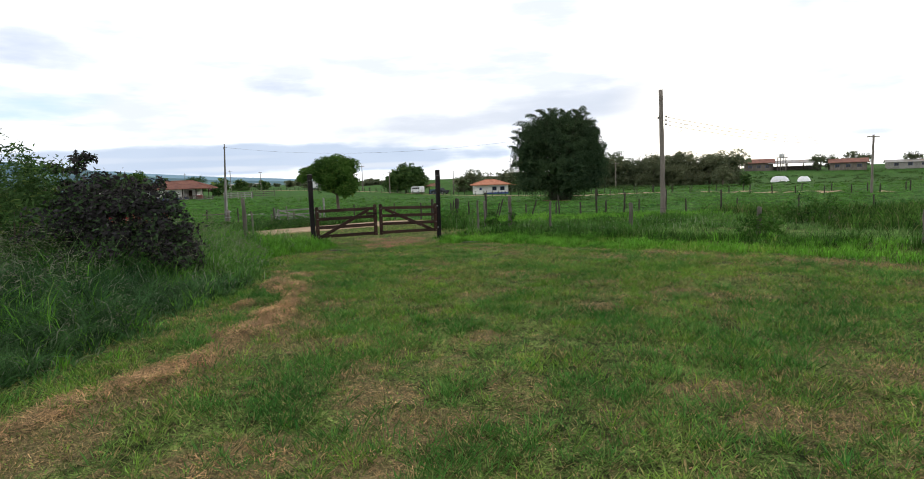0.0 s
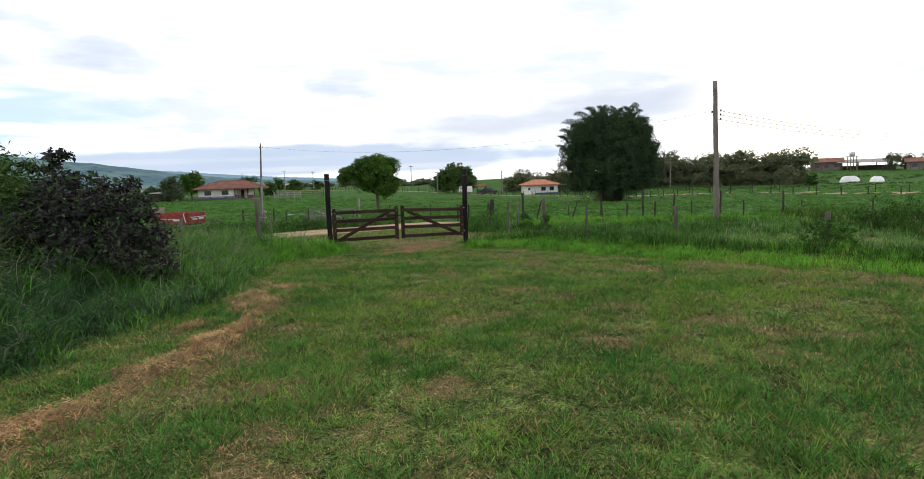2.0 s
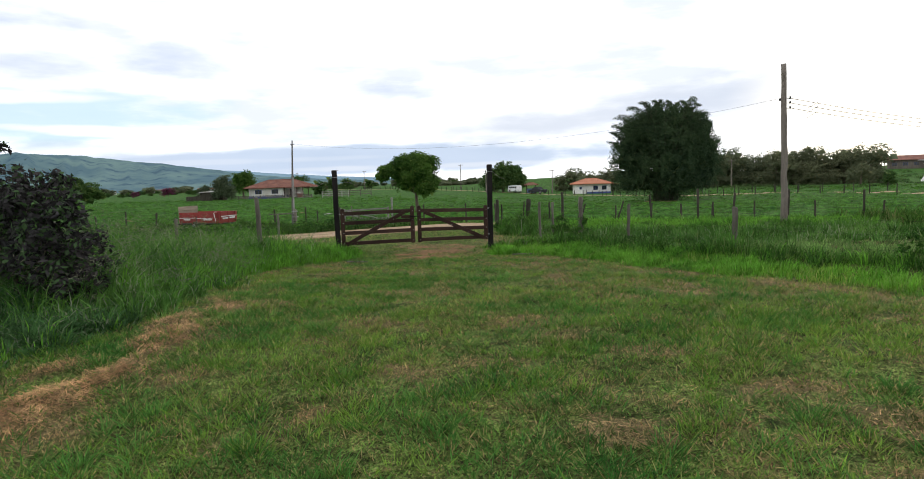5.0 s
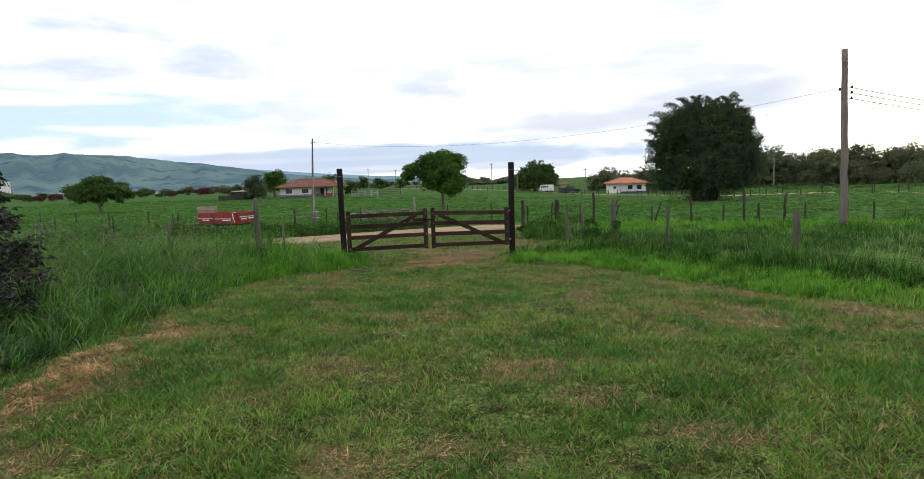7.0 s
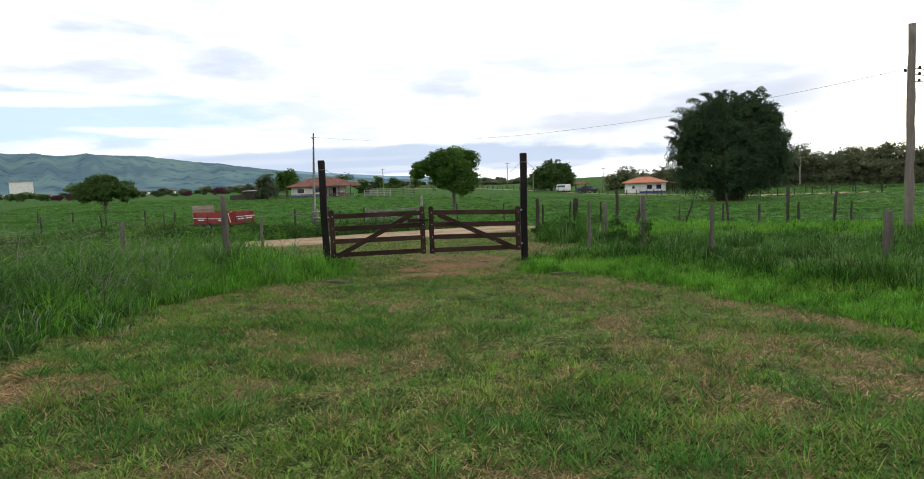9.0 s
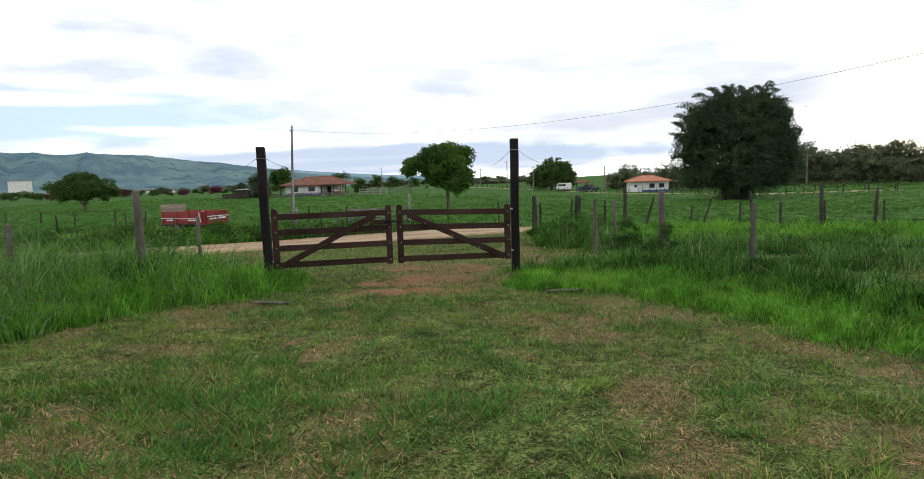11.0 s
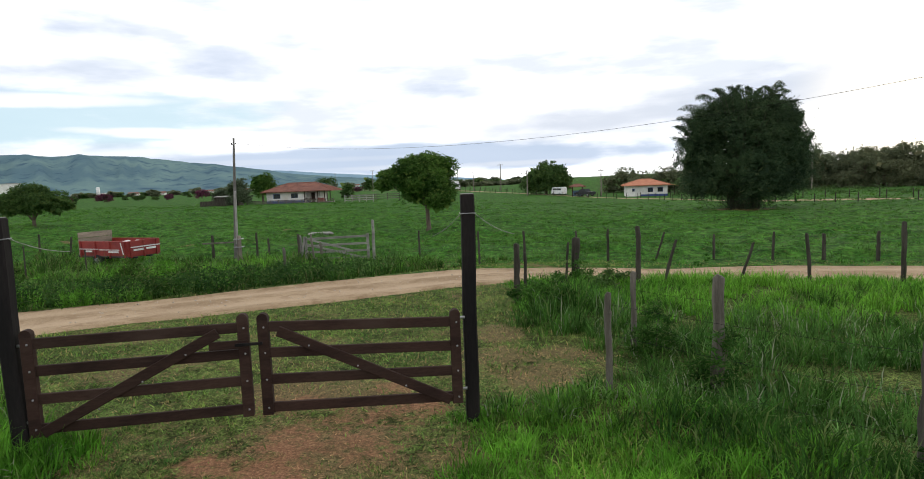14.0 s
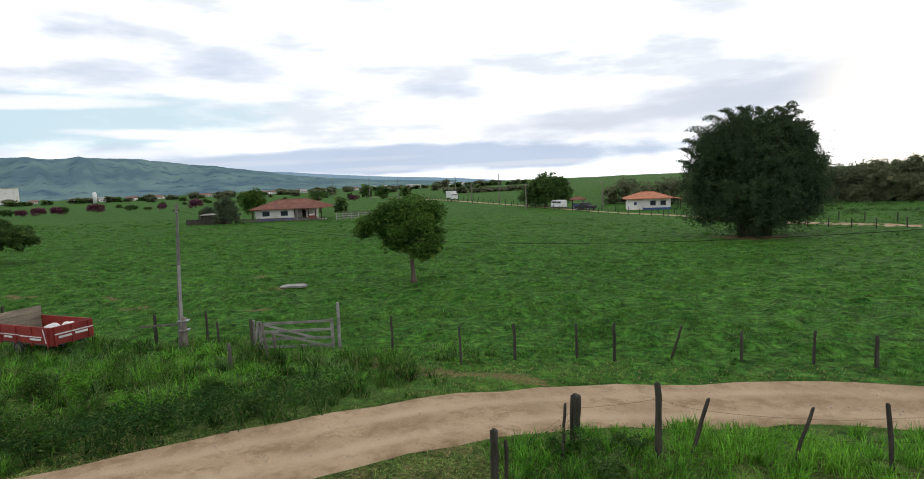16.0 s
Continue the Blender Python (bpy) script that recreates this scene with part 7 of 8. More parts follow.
def minibus(x, y, rz):
    e = thing("minibus", x, y, gz1(x, y) + 0.1, "white old minibus with dark windows on the far road", "van", rz=rz)
    part("body", body_shell([(-2.1, 0.35), (2.1, 0.35), (2.15, 1.0), (1.85, 1.85), (1.6, 1.95), (-1.9, 1.95), (-2.1, 1.8)], -0.85, 0.85, 0.12, 0.06), M_WHITE, e)
    for s in (-1, 1):
        for k in range(4):
            part("window", boxed(-1.75 + k * 0.85, s * 0.80 - 0.03, 1.22, -1.05 + k * 0.85, s * 0.80 + 0.03, 1.68, 0.01), M_GLASS, e, "dark side window")
    part("windscreen", boxed(1.90, -0.65, 1.15, 2.06, 0.65, 1.70, 0.01), M_GLASS, e, "dark glass")
    part("bumper", boxed(2.12, -0.82, 0.35, 2.24, 0.82, 0.5, 0.03), M_WHITE, e)
    for wx in (-1.3, 1.35):
        for s in (-1, 1):
            wheel(e, wx, s * 0.76, 0.33, 0.2)
    return e


minibus(-13.0, 165.6, road_heading(168))


def pickup(x, y, rz):
    e = thing("pickup_truck", x, y, gz1(x, y) + 0.1, "dark grey pickup truck on the far road", "car", rz=rz)
    part("body", body_shell([(-2.6, 0.45), (2.5, 0.45), (2.6, 0.9), (1.3, 1.08), (0.75, 1.72), (-0.75, 1.75), (-1.0, 1.12), (-2.6, 1.08)], -0.9, 0.9, 0.14, 0.05), M_DARKCAR, e)
    for s in (-1, 1):
        part("window", boxed(-0.75, s * 0.80 - 0.03, 1.18, 0.0, s * 0.80 + 0.03, 1.6, 0.01), M_GLASS, e, "side window")
        part("window", boxed(0.06, s * 0.80 - 0.03, 1.18, 0.7, s * 0.80 + 0.03, 1.6, 0.01), M_GLASS, e, "side window")
        part("headlight", boxed(2.5, s * 0.65 - 0.15, 0.78, 2.62, s * 0.65 + 0.15, 0.92, 0.02), M_WHITE, e, "pale headlight")
    for wx in (-1.6, 1.6):
        for s in (-1, 1):
            wheel(e, wx, s * 0.82, 0.38, 0.24)
    return e


pickup(-6.6, 160.6, road_heading(160))
tk = thing("box_truck", -50.6, 206.0, gz1(-50.6, 206) + 0.1, "white box truck on the far road", "truck", rz=-58)
part("cargo_box", boxed(-3.4, -1.1, 0.9, 1.2, 1.1, 3.0, 0.04), M_WHITE, tk)
part("cab", body_shell([(1.3, 0.5), (2.9, 0.5), (2.95, 1.3), (2.6, 2.2), (1.3, 2.3)], -1.0, 1.0, 0.05, 0.05), M_WHITE, tk)
part("windscreen", boxed(2.66, -0.85, 1.35, 2.80, 0.85, 2.0, 0.01), M_GLASS, tk)
part("chassis", boxed(-3.3, -0.5, 0.55, 2.0, 0.5, 0.9), M_DARKCAR, tk)
for wx in (-2.2, 2.1):
    for s in (-1, 1):
        wheel(tk, wx, s * 0.9, 0.42, 0.26)


M_BARE = plain("bare_tan_planks", (0.20, 0.165, 0.125), (0.32, 0.265, 0.20), 5.0, 0.9, 0.5, 0.006, (1, 0.2, 1), stain=(0.13, 0.10, 0.08))


def farm_trailer():
    x, y = -25.05, 41.95
    z = gz1(-23.4, 42.5)
    e = thing("farm_trailer", x, y, z, "red wooden farm trailer with white stripes", "trailer", rz=-8)
    L, W, b, t = 3.35, 1.75, 0.62, 1.33
    part("deck", boxed(0, 0, b - 0.08, L, W, b, 0.01), M_WEATHER, e, "grey plank deck")

    def side(x0, y0, x1, y1, h, mat, ribs):
        s = part("side_board", boxed(x0, y0, b, x1, y1, b + h, 0.01), mat, e, "red board with pale stripes")
        return s
    side(0, -0.04, L, 0, t - b, M_RED, 3)
    side(0, W, L, W + 0.04, t - b, M_RED, 3)
    part("tail_board", boxed(L, -0.04, b - 0.05, L + 0.04, W + 0.04, t, 0.01), M_RED, e, "red end board with pale stripes")
    for k in range(4):
        part("head_board", boxed(-0.04, -0.04, b + k * 0.285, 0, W + 0.04, b + k * 0.285 + 0.272, 0.01), M_BARE, e, "bare tan plank of the tall head board")
    for k in range(4):
        part("rib", boxed(0.1 + k * 1.03, -0.09, b - 0.1, 0.18 + k * 1.03, -0.042, t, 0.005), M_RED, e)
    for k in range(3):
        part("rib", boxed(L + 0.042, 0.1 + k * 0.72, b - 0.1, L + 0.09, 0.18 + k * 0.72, t, 0.005), M_RED, e)
    for x0, x1, z0, z1 in ((0.05, 1.45, 0.93, 0.97), (1.5, 2.9, 0.90, 0.94), (0.45, 1.0, 0.80, 0.88), (2.15, 2.85, 0.78, 0.86)):
        part("stripe", boxed(x0, -0.100, z0, x1, -0.092, z1), M_SACK, e, "worn white stripe")
    part("stripe", boxed(-0.03, -0.104, -0.3, 0.03, -0.098, 0.3, 0, Matrix.Translation((3.1, 0, 0.98)) @ Matrix.Rotation(-0.25, 4, "Y")), M_SACK, e, "white slanting strap")
    for y0, y1, z0, z1 in ((0.1, 1.75, 1.0, 1.05), (0.25, 0.8, 0.84, 0.93), (0.95, 1.5, 0.86, 0.95)):
        part("stripe", boxed(L + 0.092, y0, z0, L + 0.100, y1, z1), M_SACK, e, "worn white stripe")
    part("axle", boxed(1.2, 0.0, 0.38, 1.32, W, 0.5), M_DARKCAR, e)
    part("chassis_beam", boxed(-0.4, 0.4, 0.46, L, 0.52, 0.54), M_DARKCAR, e)
    part("chassis_beam", boxed(-0.4, W - 0.52, 0.46, L, W - 0.4, 0.54), M_DARKCAR, e)
    part("drawbar", boxed(-1.4, W / 2 - 0.05, 0.40, 0.2, W / 2 + 0.05, 0.5), M_DARKCAR, e)
    for s in (0.02, W - 0.02):
        wheel(e, 1.26, s, 0.34, 0.2)
    return e


farm_trailer()


def sack(x, y, z, sx, sy, sz, seed, rz):
    bm = bmesh.new()
    bmesh.ops.create_icosphere(bm, subdivisions=3, radius=1.0)
    for v in bm.verts:
        n = noise.noise(v.co * 1.7 + Vector((seed * 3.1, 0, 0)))
        v.co *= 1 + 0.28 * n
        v.co.z = max(v.co.z, -0.6)
        v.co = Vector((v.co.x * sx, v.co.y * sy, (v.co.z + 0.6) * sz))
    for f in bm.faces:
        f.smooth = True
    me = bpy.data.meshes.new("sack")
    bm.to_mesh(me)
    bm.free()
    me.materials.append(M_SACK)
    ob = new("sack", me)
    ob.matrix_world = pose(x, y, z, 0, 0, rz)
    return tagged(ob, "lumpy white plastic sack lying in the red trailer", "sack", "sacks in the trailer")


TZ = gz1(-23.4, 42.5) + 0.62
sack(-22.6, 42.3, TZ, 0.42, 0.30, 0.42, 1, 20)
sack(-22.2, 42.7, TZ, 0.36, 0.24, 0.42, 2, 70)
sack(-23.3, 42.6, TZ, 0.30, 0.28, 0.28, 3, 120)


def plank(x, y, L, W, rz, label):
    z = gz1(x, y) + 0.03
    ob = part("plank", boxed(-L / 2, -W / 2, 0, L / 2, W / 2, 0.03, 0.004), M_WEATHER, None)
    ob.matrix_world = pose(x, y, z, 1.5, 2, rz)
    return tagged(ob, label, "plank", "loose planks")


plank(-4.32, 21.2, 0.62, 0.09, 10, "loose grey weathered plank lying in grass")
plank(0.62, 23.12, 0.55, 0.10, 20, "loose grey weathered plank lying in grass")
plank(0.45, 23.0, 0.75, 0.06, 28, "loose grey weathered plank lying in grass")


# pale slab in the pasture
bm = boxed(-0.95, -0.5, -0.05, 0.95, 0.5, 0.05)
bmesh.ops.subdivide_edges(bm, edges=bm.edges[:], cuts=3)
random.seed(4)
for v in bm.verts:
    v.co.x *= 1 - 0.45 * abs(v.co.y) / 0.5 + random.uniform(-0.09, 0.09)
    v.co.z += random.uniform(-0.02, 0.02) - 0.05 * abs(v.co.x)
slab = new("stone_slab", bpy.data.meshes.new("stone_slab"))
bm.to_mesh(slab.data)
bm.free()
slab.data.materials.append(M_CONC)
slab.matrix_world = pose(-19.9, 57.2, gz1(-19.9, 57.2) + 0.03, 0, 0, 12)
tagged(slab, "low pale grey slab lying in the pasture", "slab")

# ---------------------------------------------------------------- grass
def scatter(n, x0, x1, y0, y1, seed, keep):
    rg = np.random.RandomState(seed)
    x, y = x0 + (x1 - x0) * rg.rand(n), y0 + (y1 - y0) * rg.rand(n)
    k = rg.rand(n) < keep(x, y)
    return x[k], y[k], rg


def on_road(x, y):
    return np.abs(road_off(x, y)) < 1.62 + 0.5 * (vnoise(x, y, 0.9, 71) - 0.5) + 0.3 * (vnoise(x, y, 0.25, 72) - 0.5)


def lawn_keep(x, y):
    d = 1 - 0.62 * straw(x, y)
    d *= 1 - 0.93 * sm(0.15, 0.6, soil(x, y))
    d *= (1 - tall(x, y)) * ~on_road(x, y)
    return d * (0.45 + 0.55 * vnoise(x, y, 0.35, 73))


x, y, rg = scatter(640000, -6.2, 13.5, 2.8, 24.6, 101, lambda x, y: lawn_keep(x, y) * (1 - 0.6 * sm(7, 12, x)) * (1 - 0.45 * sm(14, 18, y)))
tuft = sm(0.45, 0.85, vnoise(x, y, 0.7, 75) * 0.7 + vnoise(x, y, 0.2, 77) * 0.3)
h = (0.018 + 0.030 * rg.rand(len(x))) * (0.7 + 1.1 * tuft)
V, F = short_blades(x, y, h, 0.006 + 0.008 * rg.rand(len(x)), 0.6 + 1.2 * rg.rand(len(x)), 102)
stuff("mown_grass", V, F, M_LAWN, "short uneven mown grass with yellowing blades", "grass")


def rosettes(name, n, seed, keep, per, spread, high, mat, label, wide=0.006, lean=(0.4, 1.5)):
    """Separate tufts whose blades fall outwards, in the mown land."""
    cx, cy, rg = scatter(n, -5.8, 11, 3.0, 24.2, seed, lambda x, y: (1 - tall(x, y)) * (1 - 0.9 * sm(0.15, 0.6, soil(x, y))) * (1 - 0.5 * sm(6, 11, x)) * (1 - 0.45 * sm(13, 19, y)) * keep(x, y))
    k = len(cx) * per
    size = np.repeat(0.55 + 0.9 * rg.rand(len(cx)), per)
    a, r = rg.rand(k) * 6.283, np.sqrt(rg.rand(k)) * spread * size
    x, y = np.repeat(cx, per) + np.cos(a) * r, np.repeat(cy, per) + np.sin(a) * r
    h = (high[0] + (high[1] - high[0]) * rg.rand(k)) * size
    V, F = short_blades(x, y, h, wide * (0.7 + 0.9 * rg.rand(k)), lean[0] + (lean[1] - lean[0]) * rg.rand(k) * (0.4 + 0.6 * r / (spread * size)), seed + 1, a + rg.normal(size=k) * 0.6)
    stuff(name, V, F, mat, label, "grass")


LUSH = [(-1.3, 8.2, 0.9, 0.7), (-0.6, 7.6, 0.7, 0.5), (2.0, 5.2, 1.2, 0.7), (1.6, 4.4, 0.8, 0.4), (2.2, 13.6, 1.0, 1.4), (1.5, 12.9, 0.7, 0.8), (-0.1, 17.0, 0.6, 2.2), (2.5, 8.3, 1.0, 0.6), (0.2, 16.6, 0.5, 1.6), (-1.2, 6.2, 0.4, 0.5), (4.0, 7.0, 0.9, 0.5)]
SUNNY = [(-1.9, 10.3, 0.8, 1.2), (-0.9, 10.0, 0.6, 0.8), (1.6, 10.2, 0.8, 0.7), (-1.2, 11.5, 1.0, 1.2), (3.5, 17.4, 1.6, 0.7), (4.5, 12.6, 2.0, 1.2), (-2.2, 16.6, 0.8, 0.9), (1.2, 6.2, 0.7, 0.5), (-3.8, 6.2, 0.4, 1.2), (0.5, 14.0, 0.5, 0.6)]
rosettes("lawn_tufts", 26000, 105, lambda x, y: np.clip((1 - 0.7 * straw(x, y)) * (0.9 * sm(0.50, 0.72, vnoise(x, y, 1.0, 78) * 0.5 + vnoise(x, y, 0.3, 79) * 0.5) + 0.9 * spots(x, y, LUSH) * (0.2 + vnoise(x, y, 0.3, 79)) + 0.06), 0, 1), 16, 0.085, (0.05, 0.12), M_TUFT, "lush green tufts standing out of the mown grass")
rosettes("lawn_tufts", 22000, 107, lambda x, y: np.clip((1 - 0.6 * straw(x, y)) * (0.75 * sm(0.52, 0.74, vnoise(x, y, 1.2, 68) * 0.5 + vnoise(x, y, 0.28, 69) * 0.5) + 0.9 * spots(x, y, SUNNY) * (0.2 + vnoise(x, y, 0.3, 69)) + 0.08), 0, 1), 15, 0.075, (0.04, 0.10), M_TUFTY, "yellowish green tufts in the mown grass")
rosettes("lawn_stubble", 19000, 109, lambda x, y: np.clip(0.25 + 0.7 * sm(0.40, 0.65, vnoise(x, y, 0.9, 66) * 0.5 + vnoise(x, y, 0.3, 67) * 0.5) + 0.5 * sm(0.2, 0.6, straw(x, y)), 0, 1) * (1 - 0.8 * windrow(x, y).clip(0, 1)), 13, 0.07, (0.025, 0.075), M_OLIVE, "olive and straw-coloured stubble in the mown grass", 0.005)
x, y, rg = scatter(170000, -20, 14, 24.4, 44.5, 111, lambda x, y: lawn_keep(x, y))
h = (0.03 + 0.05 * rg.rand(len(x))) * (0.7 + 0.9 * vnoise(x, y, 0.9, 76))
V, F = short_blades(x, y, h, 0.010 + 0.010 * rg.rand(len(x)), 0.5 + 1.2 * rg.rand(len(x)), 112)
stuff("verge_grass", V, F, M_LAWN, "short grass beside the dirt road", "grass")


def tall_stand(name, n, x0, x1, y0, y1, seed, hf, mat, label, w=0.013, lean=(0.15, 0.7), extra=None, per=26, spread=0.20):
    """Tall grass in tussocks, whose blades fall away from the middle of each."""
    cx, cy, rg = scatter(int(0.66 * n) // per, x0, x1, y0, y1, seed, lambda x, y: tall(x, y) * ~on_road(x, y) * (0.35 + 0.9 * vnoise(x, y, 0.5, seed)) * (1 if extra is None else extra(x, y)))
    k = len(cx) * per
    size = np.repeat(0.6 + 0.75 * rg.rand(len(cx)), per)
    a, r = rg.rand(k) * 6.283, np.sqrt(rg.rand(k))
    x, y = np.repeat(cx, per) + np.cos(a) * r * spread * size, np.repeat(cy, per) + np.sin(a) * r * spread * size
    ok = ~on_road(x, y)
    x, y, a, r, size = x[ok], y[ok], a[ok], r[ok], size[ok]
    h = hf(x, y) * (0.45 + 0.55 * tall(x, y)) * (0.5 + 0.6 * rg.rand(len(x))) * (0.45 + 0.6 * size)
    V, F = blades(x, y, h, 1.22 * w * (0.7 + 0.7 * rg.rand(len(x))), lean[0] + (lean[1] - lean[0]) * rg.rand(len(x)) * (0.5 + 0.6 * r), seed + 1, way=a + rg.normal(size=len(x)) * 0.7)
    return stuff(name, V, F, mat, label, "grass")


def h_left(x, y):
    inside = np.interp(y, *LEFT_Y) - x
    return 0.46 + 1.15 * sm(0.2, 2.8, inside) * (0.55 + 0.75 * vnoise(x, y, 1.3, 81)) * (1 - 0.15 * sm(19.5, 23, y)) * (1 - 0.36 * sm(13.5, 11.0, y) * sm(-8.5, -6.5, x))


def in_right(x, y):
    return x - np.interp(y, *RIGHT_Y)


def h_road(x, y):
    """Uncut grass stands higher beside the road and round the corner posts."""
    return 0.10 * sm(6.0, 3.4, -road_off(x, y)) * sm(0.5, 2, x) + 0.62 * np.exp(-((x + 0.3) / 1.1) ** 2 - ((y - 31.4) / 1.8) ** 2)


tall_stand("tall_grass", 120000, -13, -3.3, 3.0, 24.0, 121, h_left, M_RANK, "rank green grass, waist high and leaning", 0.014, (0.3, 1.1), lambda x, y: sm(10.5, 13.5, y + vnoise(x, y, 1.0, 64)) * (1 - 0.75 * sm(17.5, 20.5, y) * sm(-9.5, -7.5, x)))
tall_stand("tall_grass", 60000, -9.5, -3.3, 3.0, 24.0, 123, lambda x, y: h_left(x, y) * 0.9, M_TALL, "bright green tall grass stems", 0.012, (0.2, 0.9), lambda x, y: (1 - 0.85 * sm(0.8, 2.4, np.interp(y, *LEFT_Y) - x)) * (0.22 + 0.78 * sm(13, 17, y)))
tall_stand("tall_grass", 170000, -12, -3.3, 3.0, 15.0, 122, lambda x, y: h_left(x, y) * 0.9, M_SHADY, "rank grass leaning over the mown edge, shade put into its dark blue-green", 0.014, (0.5, 1.3), lambda x, y: 1 - sm(10.5, 13.5, y + vnoise(x, y, 1.0, 64)))
tall_stand("tall_grass", 45000, -10, -4.4, 18.5, 24.0, 125, lambda x, y: 0.30 + 0.35 * vnoise(x, y, 0.9, 126), M_TALL, "bright green uncut grass round the gate post", 0.012, (0.2, 0.9))
# seed heads over the rank grass
x, y, rg = scatter(2600, -11, -4.0, 4.0, 23.0, 127, lambda x, y: tall(x, y) * sm(0.35, 0.7, vnoise(x, y, 1.5, 128)))
hp = h_left(x, y) * (0.85 + 0.45 * rg.rand(len(x)))
PQ = np.repeat(np.stack([x, y, gz(x, y) + hp * 0.72], 1), 7, 0) + rg.normal(size=(len(x) * 7, 3)) * np.array([0.05, 0.05, 0.07])
V, F = leaf_cards(PQ, 0.085, 129, -0.1, 0.10)
stuff("grass_seed_heads", V, F, M_PANICLE, "pale feathery seed heads over the rank grass", "grass")
def before_mound(x, y):
    return (1 - 0.8 * mound(x, y)) * (1 - 0.97 * sm(0.0, 1.2, x - np.interp(y, *MOUND_Y)))


tall_stand("tall_grass", 130000, 3.0, 15, 9.0, 23.5, 131, lambda x, y: 0.17 + 0.18 * vnoise(x, y, 0.9, 83), M_TALL, "bright green uncut grass, knee high", 0.012, (0.15, 0.8), lambda x, y: before_mound(x, y) * (1 - 0.4 * sm(9, 13, x)))
tall_stand("tall_grass", 130000, -1.4, 6.2, 17.5, 26.2, 132, lambda x, y: 0.17 + 0.26 * vnoise(x, y, 0.7, 83), M_TALL, "bright green uncut grass beside the gate", 0.012, (0.2, 0.9), before_mound)
tall_stand("tall_grass", 60000, -1.4, 9.0, 15.0, 26.2, 134, lambda x, y: 0.16 + 0.20 * vnoise(x, y, 0.6, 82), M_TUFTY, "yellowish green young grass beside the gate", 0.010, (0.2, 1.0), lambda x, y: before_mound(x, y) * sm(0.35, 0.6, vnoise(x, y, 0.9, 80)))
tall_stand("tall_grass", 150000, -0.9, 15, 9.0, 27.0, 133, lambda x, y: 0.24 + (0.24 + 0.26 * sm(17, 22, y)) * mound(x, y) * (0.5 + 0.9 * vnoise(x, y, 0.8, 84)) + 0.12 * vnoise(x, y, 1.2, 86), M_DEEP, "dark green rank grass in mounds along the fence", 0.014, (0.2, 1.0), lambda x, y: np.clip(mound(x, y) * 1.5 * sm(0.12, 0.4, vnoise(x, y, 1.4, 65)) + 0.12 * sm(1.5, 2.6, in_right(x, y)) * sm(0.4, 0.6, vnoise(x, y, 1.2, 86)), 0, 1) * (1 - 0.4 * sm(9, 13, x)))
tall_stand("tall_grass", 80000, -3.0, 15, 25.5, 33.5, 141, lambda x, y: 0.26 + 0.34 * vnoise(x, y, 1.4, 85) + h_road(x, y), M_RANK, "green uncut grass between gate and road", 0.015, (0.15, 0.9), lambda x, y: 0.6 - 0.6 * sm(31.0, 33.2, y + vnoise(x, y, 1.0, 93)))
tall_stand("tall_grass", 70000, -3.0, 15, 30.0, 40.2, 145, lambda x, y: 0.28 + 0.30 * vnoise(x, y, 1.4, 85) + h_road(x, y), M_TALL, "bright green uncut grass beside the dirt road", 0.016, (0.15, 0.9), lambda x, y: sm(31.0, 33.2, y + vnoise(x, y, 1.0, 93)))
tall_stand("tall_grass", 95000, -3.0, 15, 25.5, 40.2, 143, lambda x, y: 0.30 + 0.50 * vnoise(x, y, 1.1, 87) ** 1.5 + h_road(x, y), M_DEEP, "dark green rank grass clumps", 0.015, (0.2, 1.0), lambda x, y: np.clip(0.8 * sm(0.38, 0.60, vnoise(x, y, 1.6, 87)) * sm(35.5, 33.0, y) + 2.0 * np.exp(-((x + 0.3) / 1.2) ** 2 - ((y - 31.4) / 1.9) ** 2), 0, 1))
tall_stand("tall_grass", 45000, 0.5, 15, 9.0, 26.5, 137, lambda x, y: 0.22 + 0.24 * mound(x, y), M_TALL, "bright green grass among the rank growth along the fence", 0.013, (0.2, 1.0), lambda x, y: mound(x, y))
tall_stand("tall_grass", 75000, 0.5, 15, 9.0, 25.6, 135, lambda x, y: 0.20 + 0.24 * vnoise(x, y, 1.3, 92), M_HAY, "pale green uncut grass in the paddock", 0.015, (0.15, 0.9), lambda x, y: sm(-0.2, 1.0, x - np.interp(y, *MOUND_Y)))
tall_stand("tall_grass", 40000, -20, -4.6, 22.8, 33, 151, lambda x, y: 0.50 + 0.45 * vnoise(x, y, 1.1, 88), M_TALL, "green tall grass beside the gate post", 0.014, (0.15, 0.7))


def h_weed(x, y):
    return 0.40 + 0.55 * sm(0.25, 0.75, vnoise(x, y, 1.3, 89)) * sm(1.7, 3.4, road_off(x, y))


def back_grass(x, y):
    return sm(4.4, 6.2, road_off(x, y) + 1.6 * (vnoise(x, y, 1.6, 98) - 0.5))


tall_stand("tall_grass", 70000, -34, -4, 24, 45, 161, h_weed, M_WEED, "rank dark green grass and weeds beyond the road", 0.024, (0.2, 1.0), lambda x, y: 1.2 - 0.55 * back_grass(x, y))
tall_stand("tall_grass", 40000, -30, -5, 27, 45, 163, lambda x, y: 0.40 + 0.50 * vnoise(x, y, 1.5, 99), M_TALL, "bright green arching grass on the bank beyond the road", 0.020, (0.3, 1.1), back_grass)
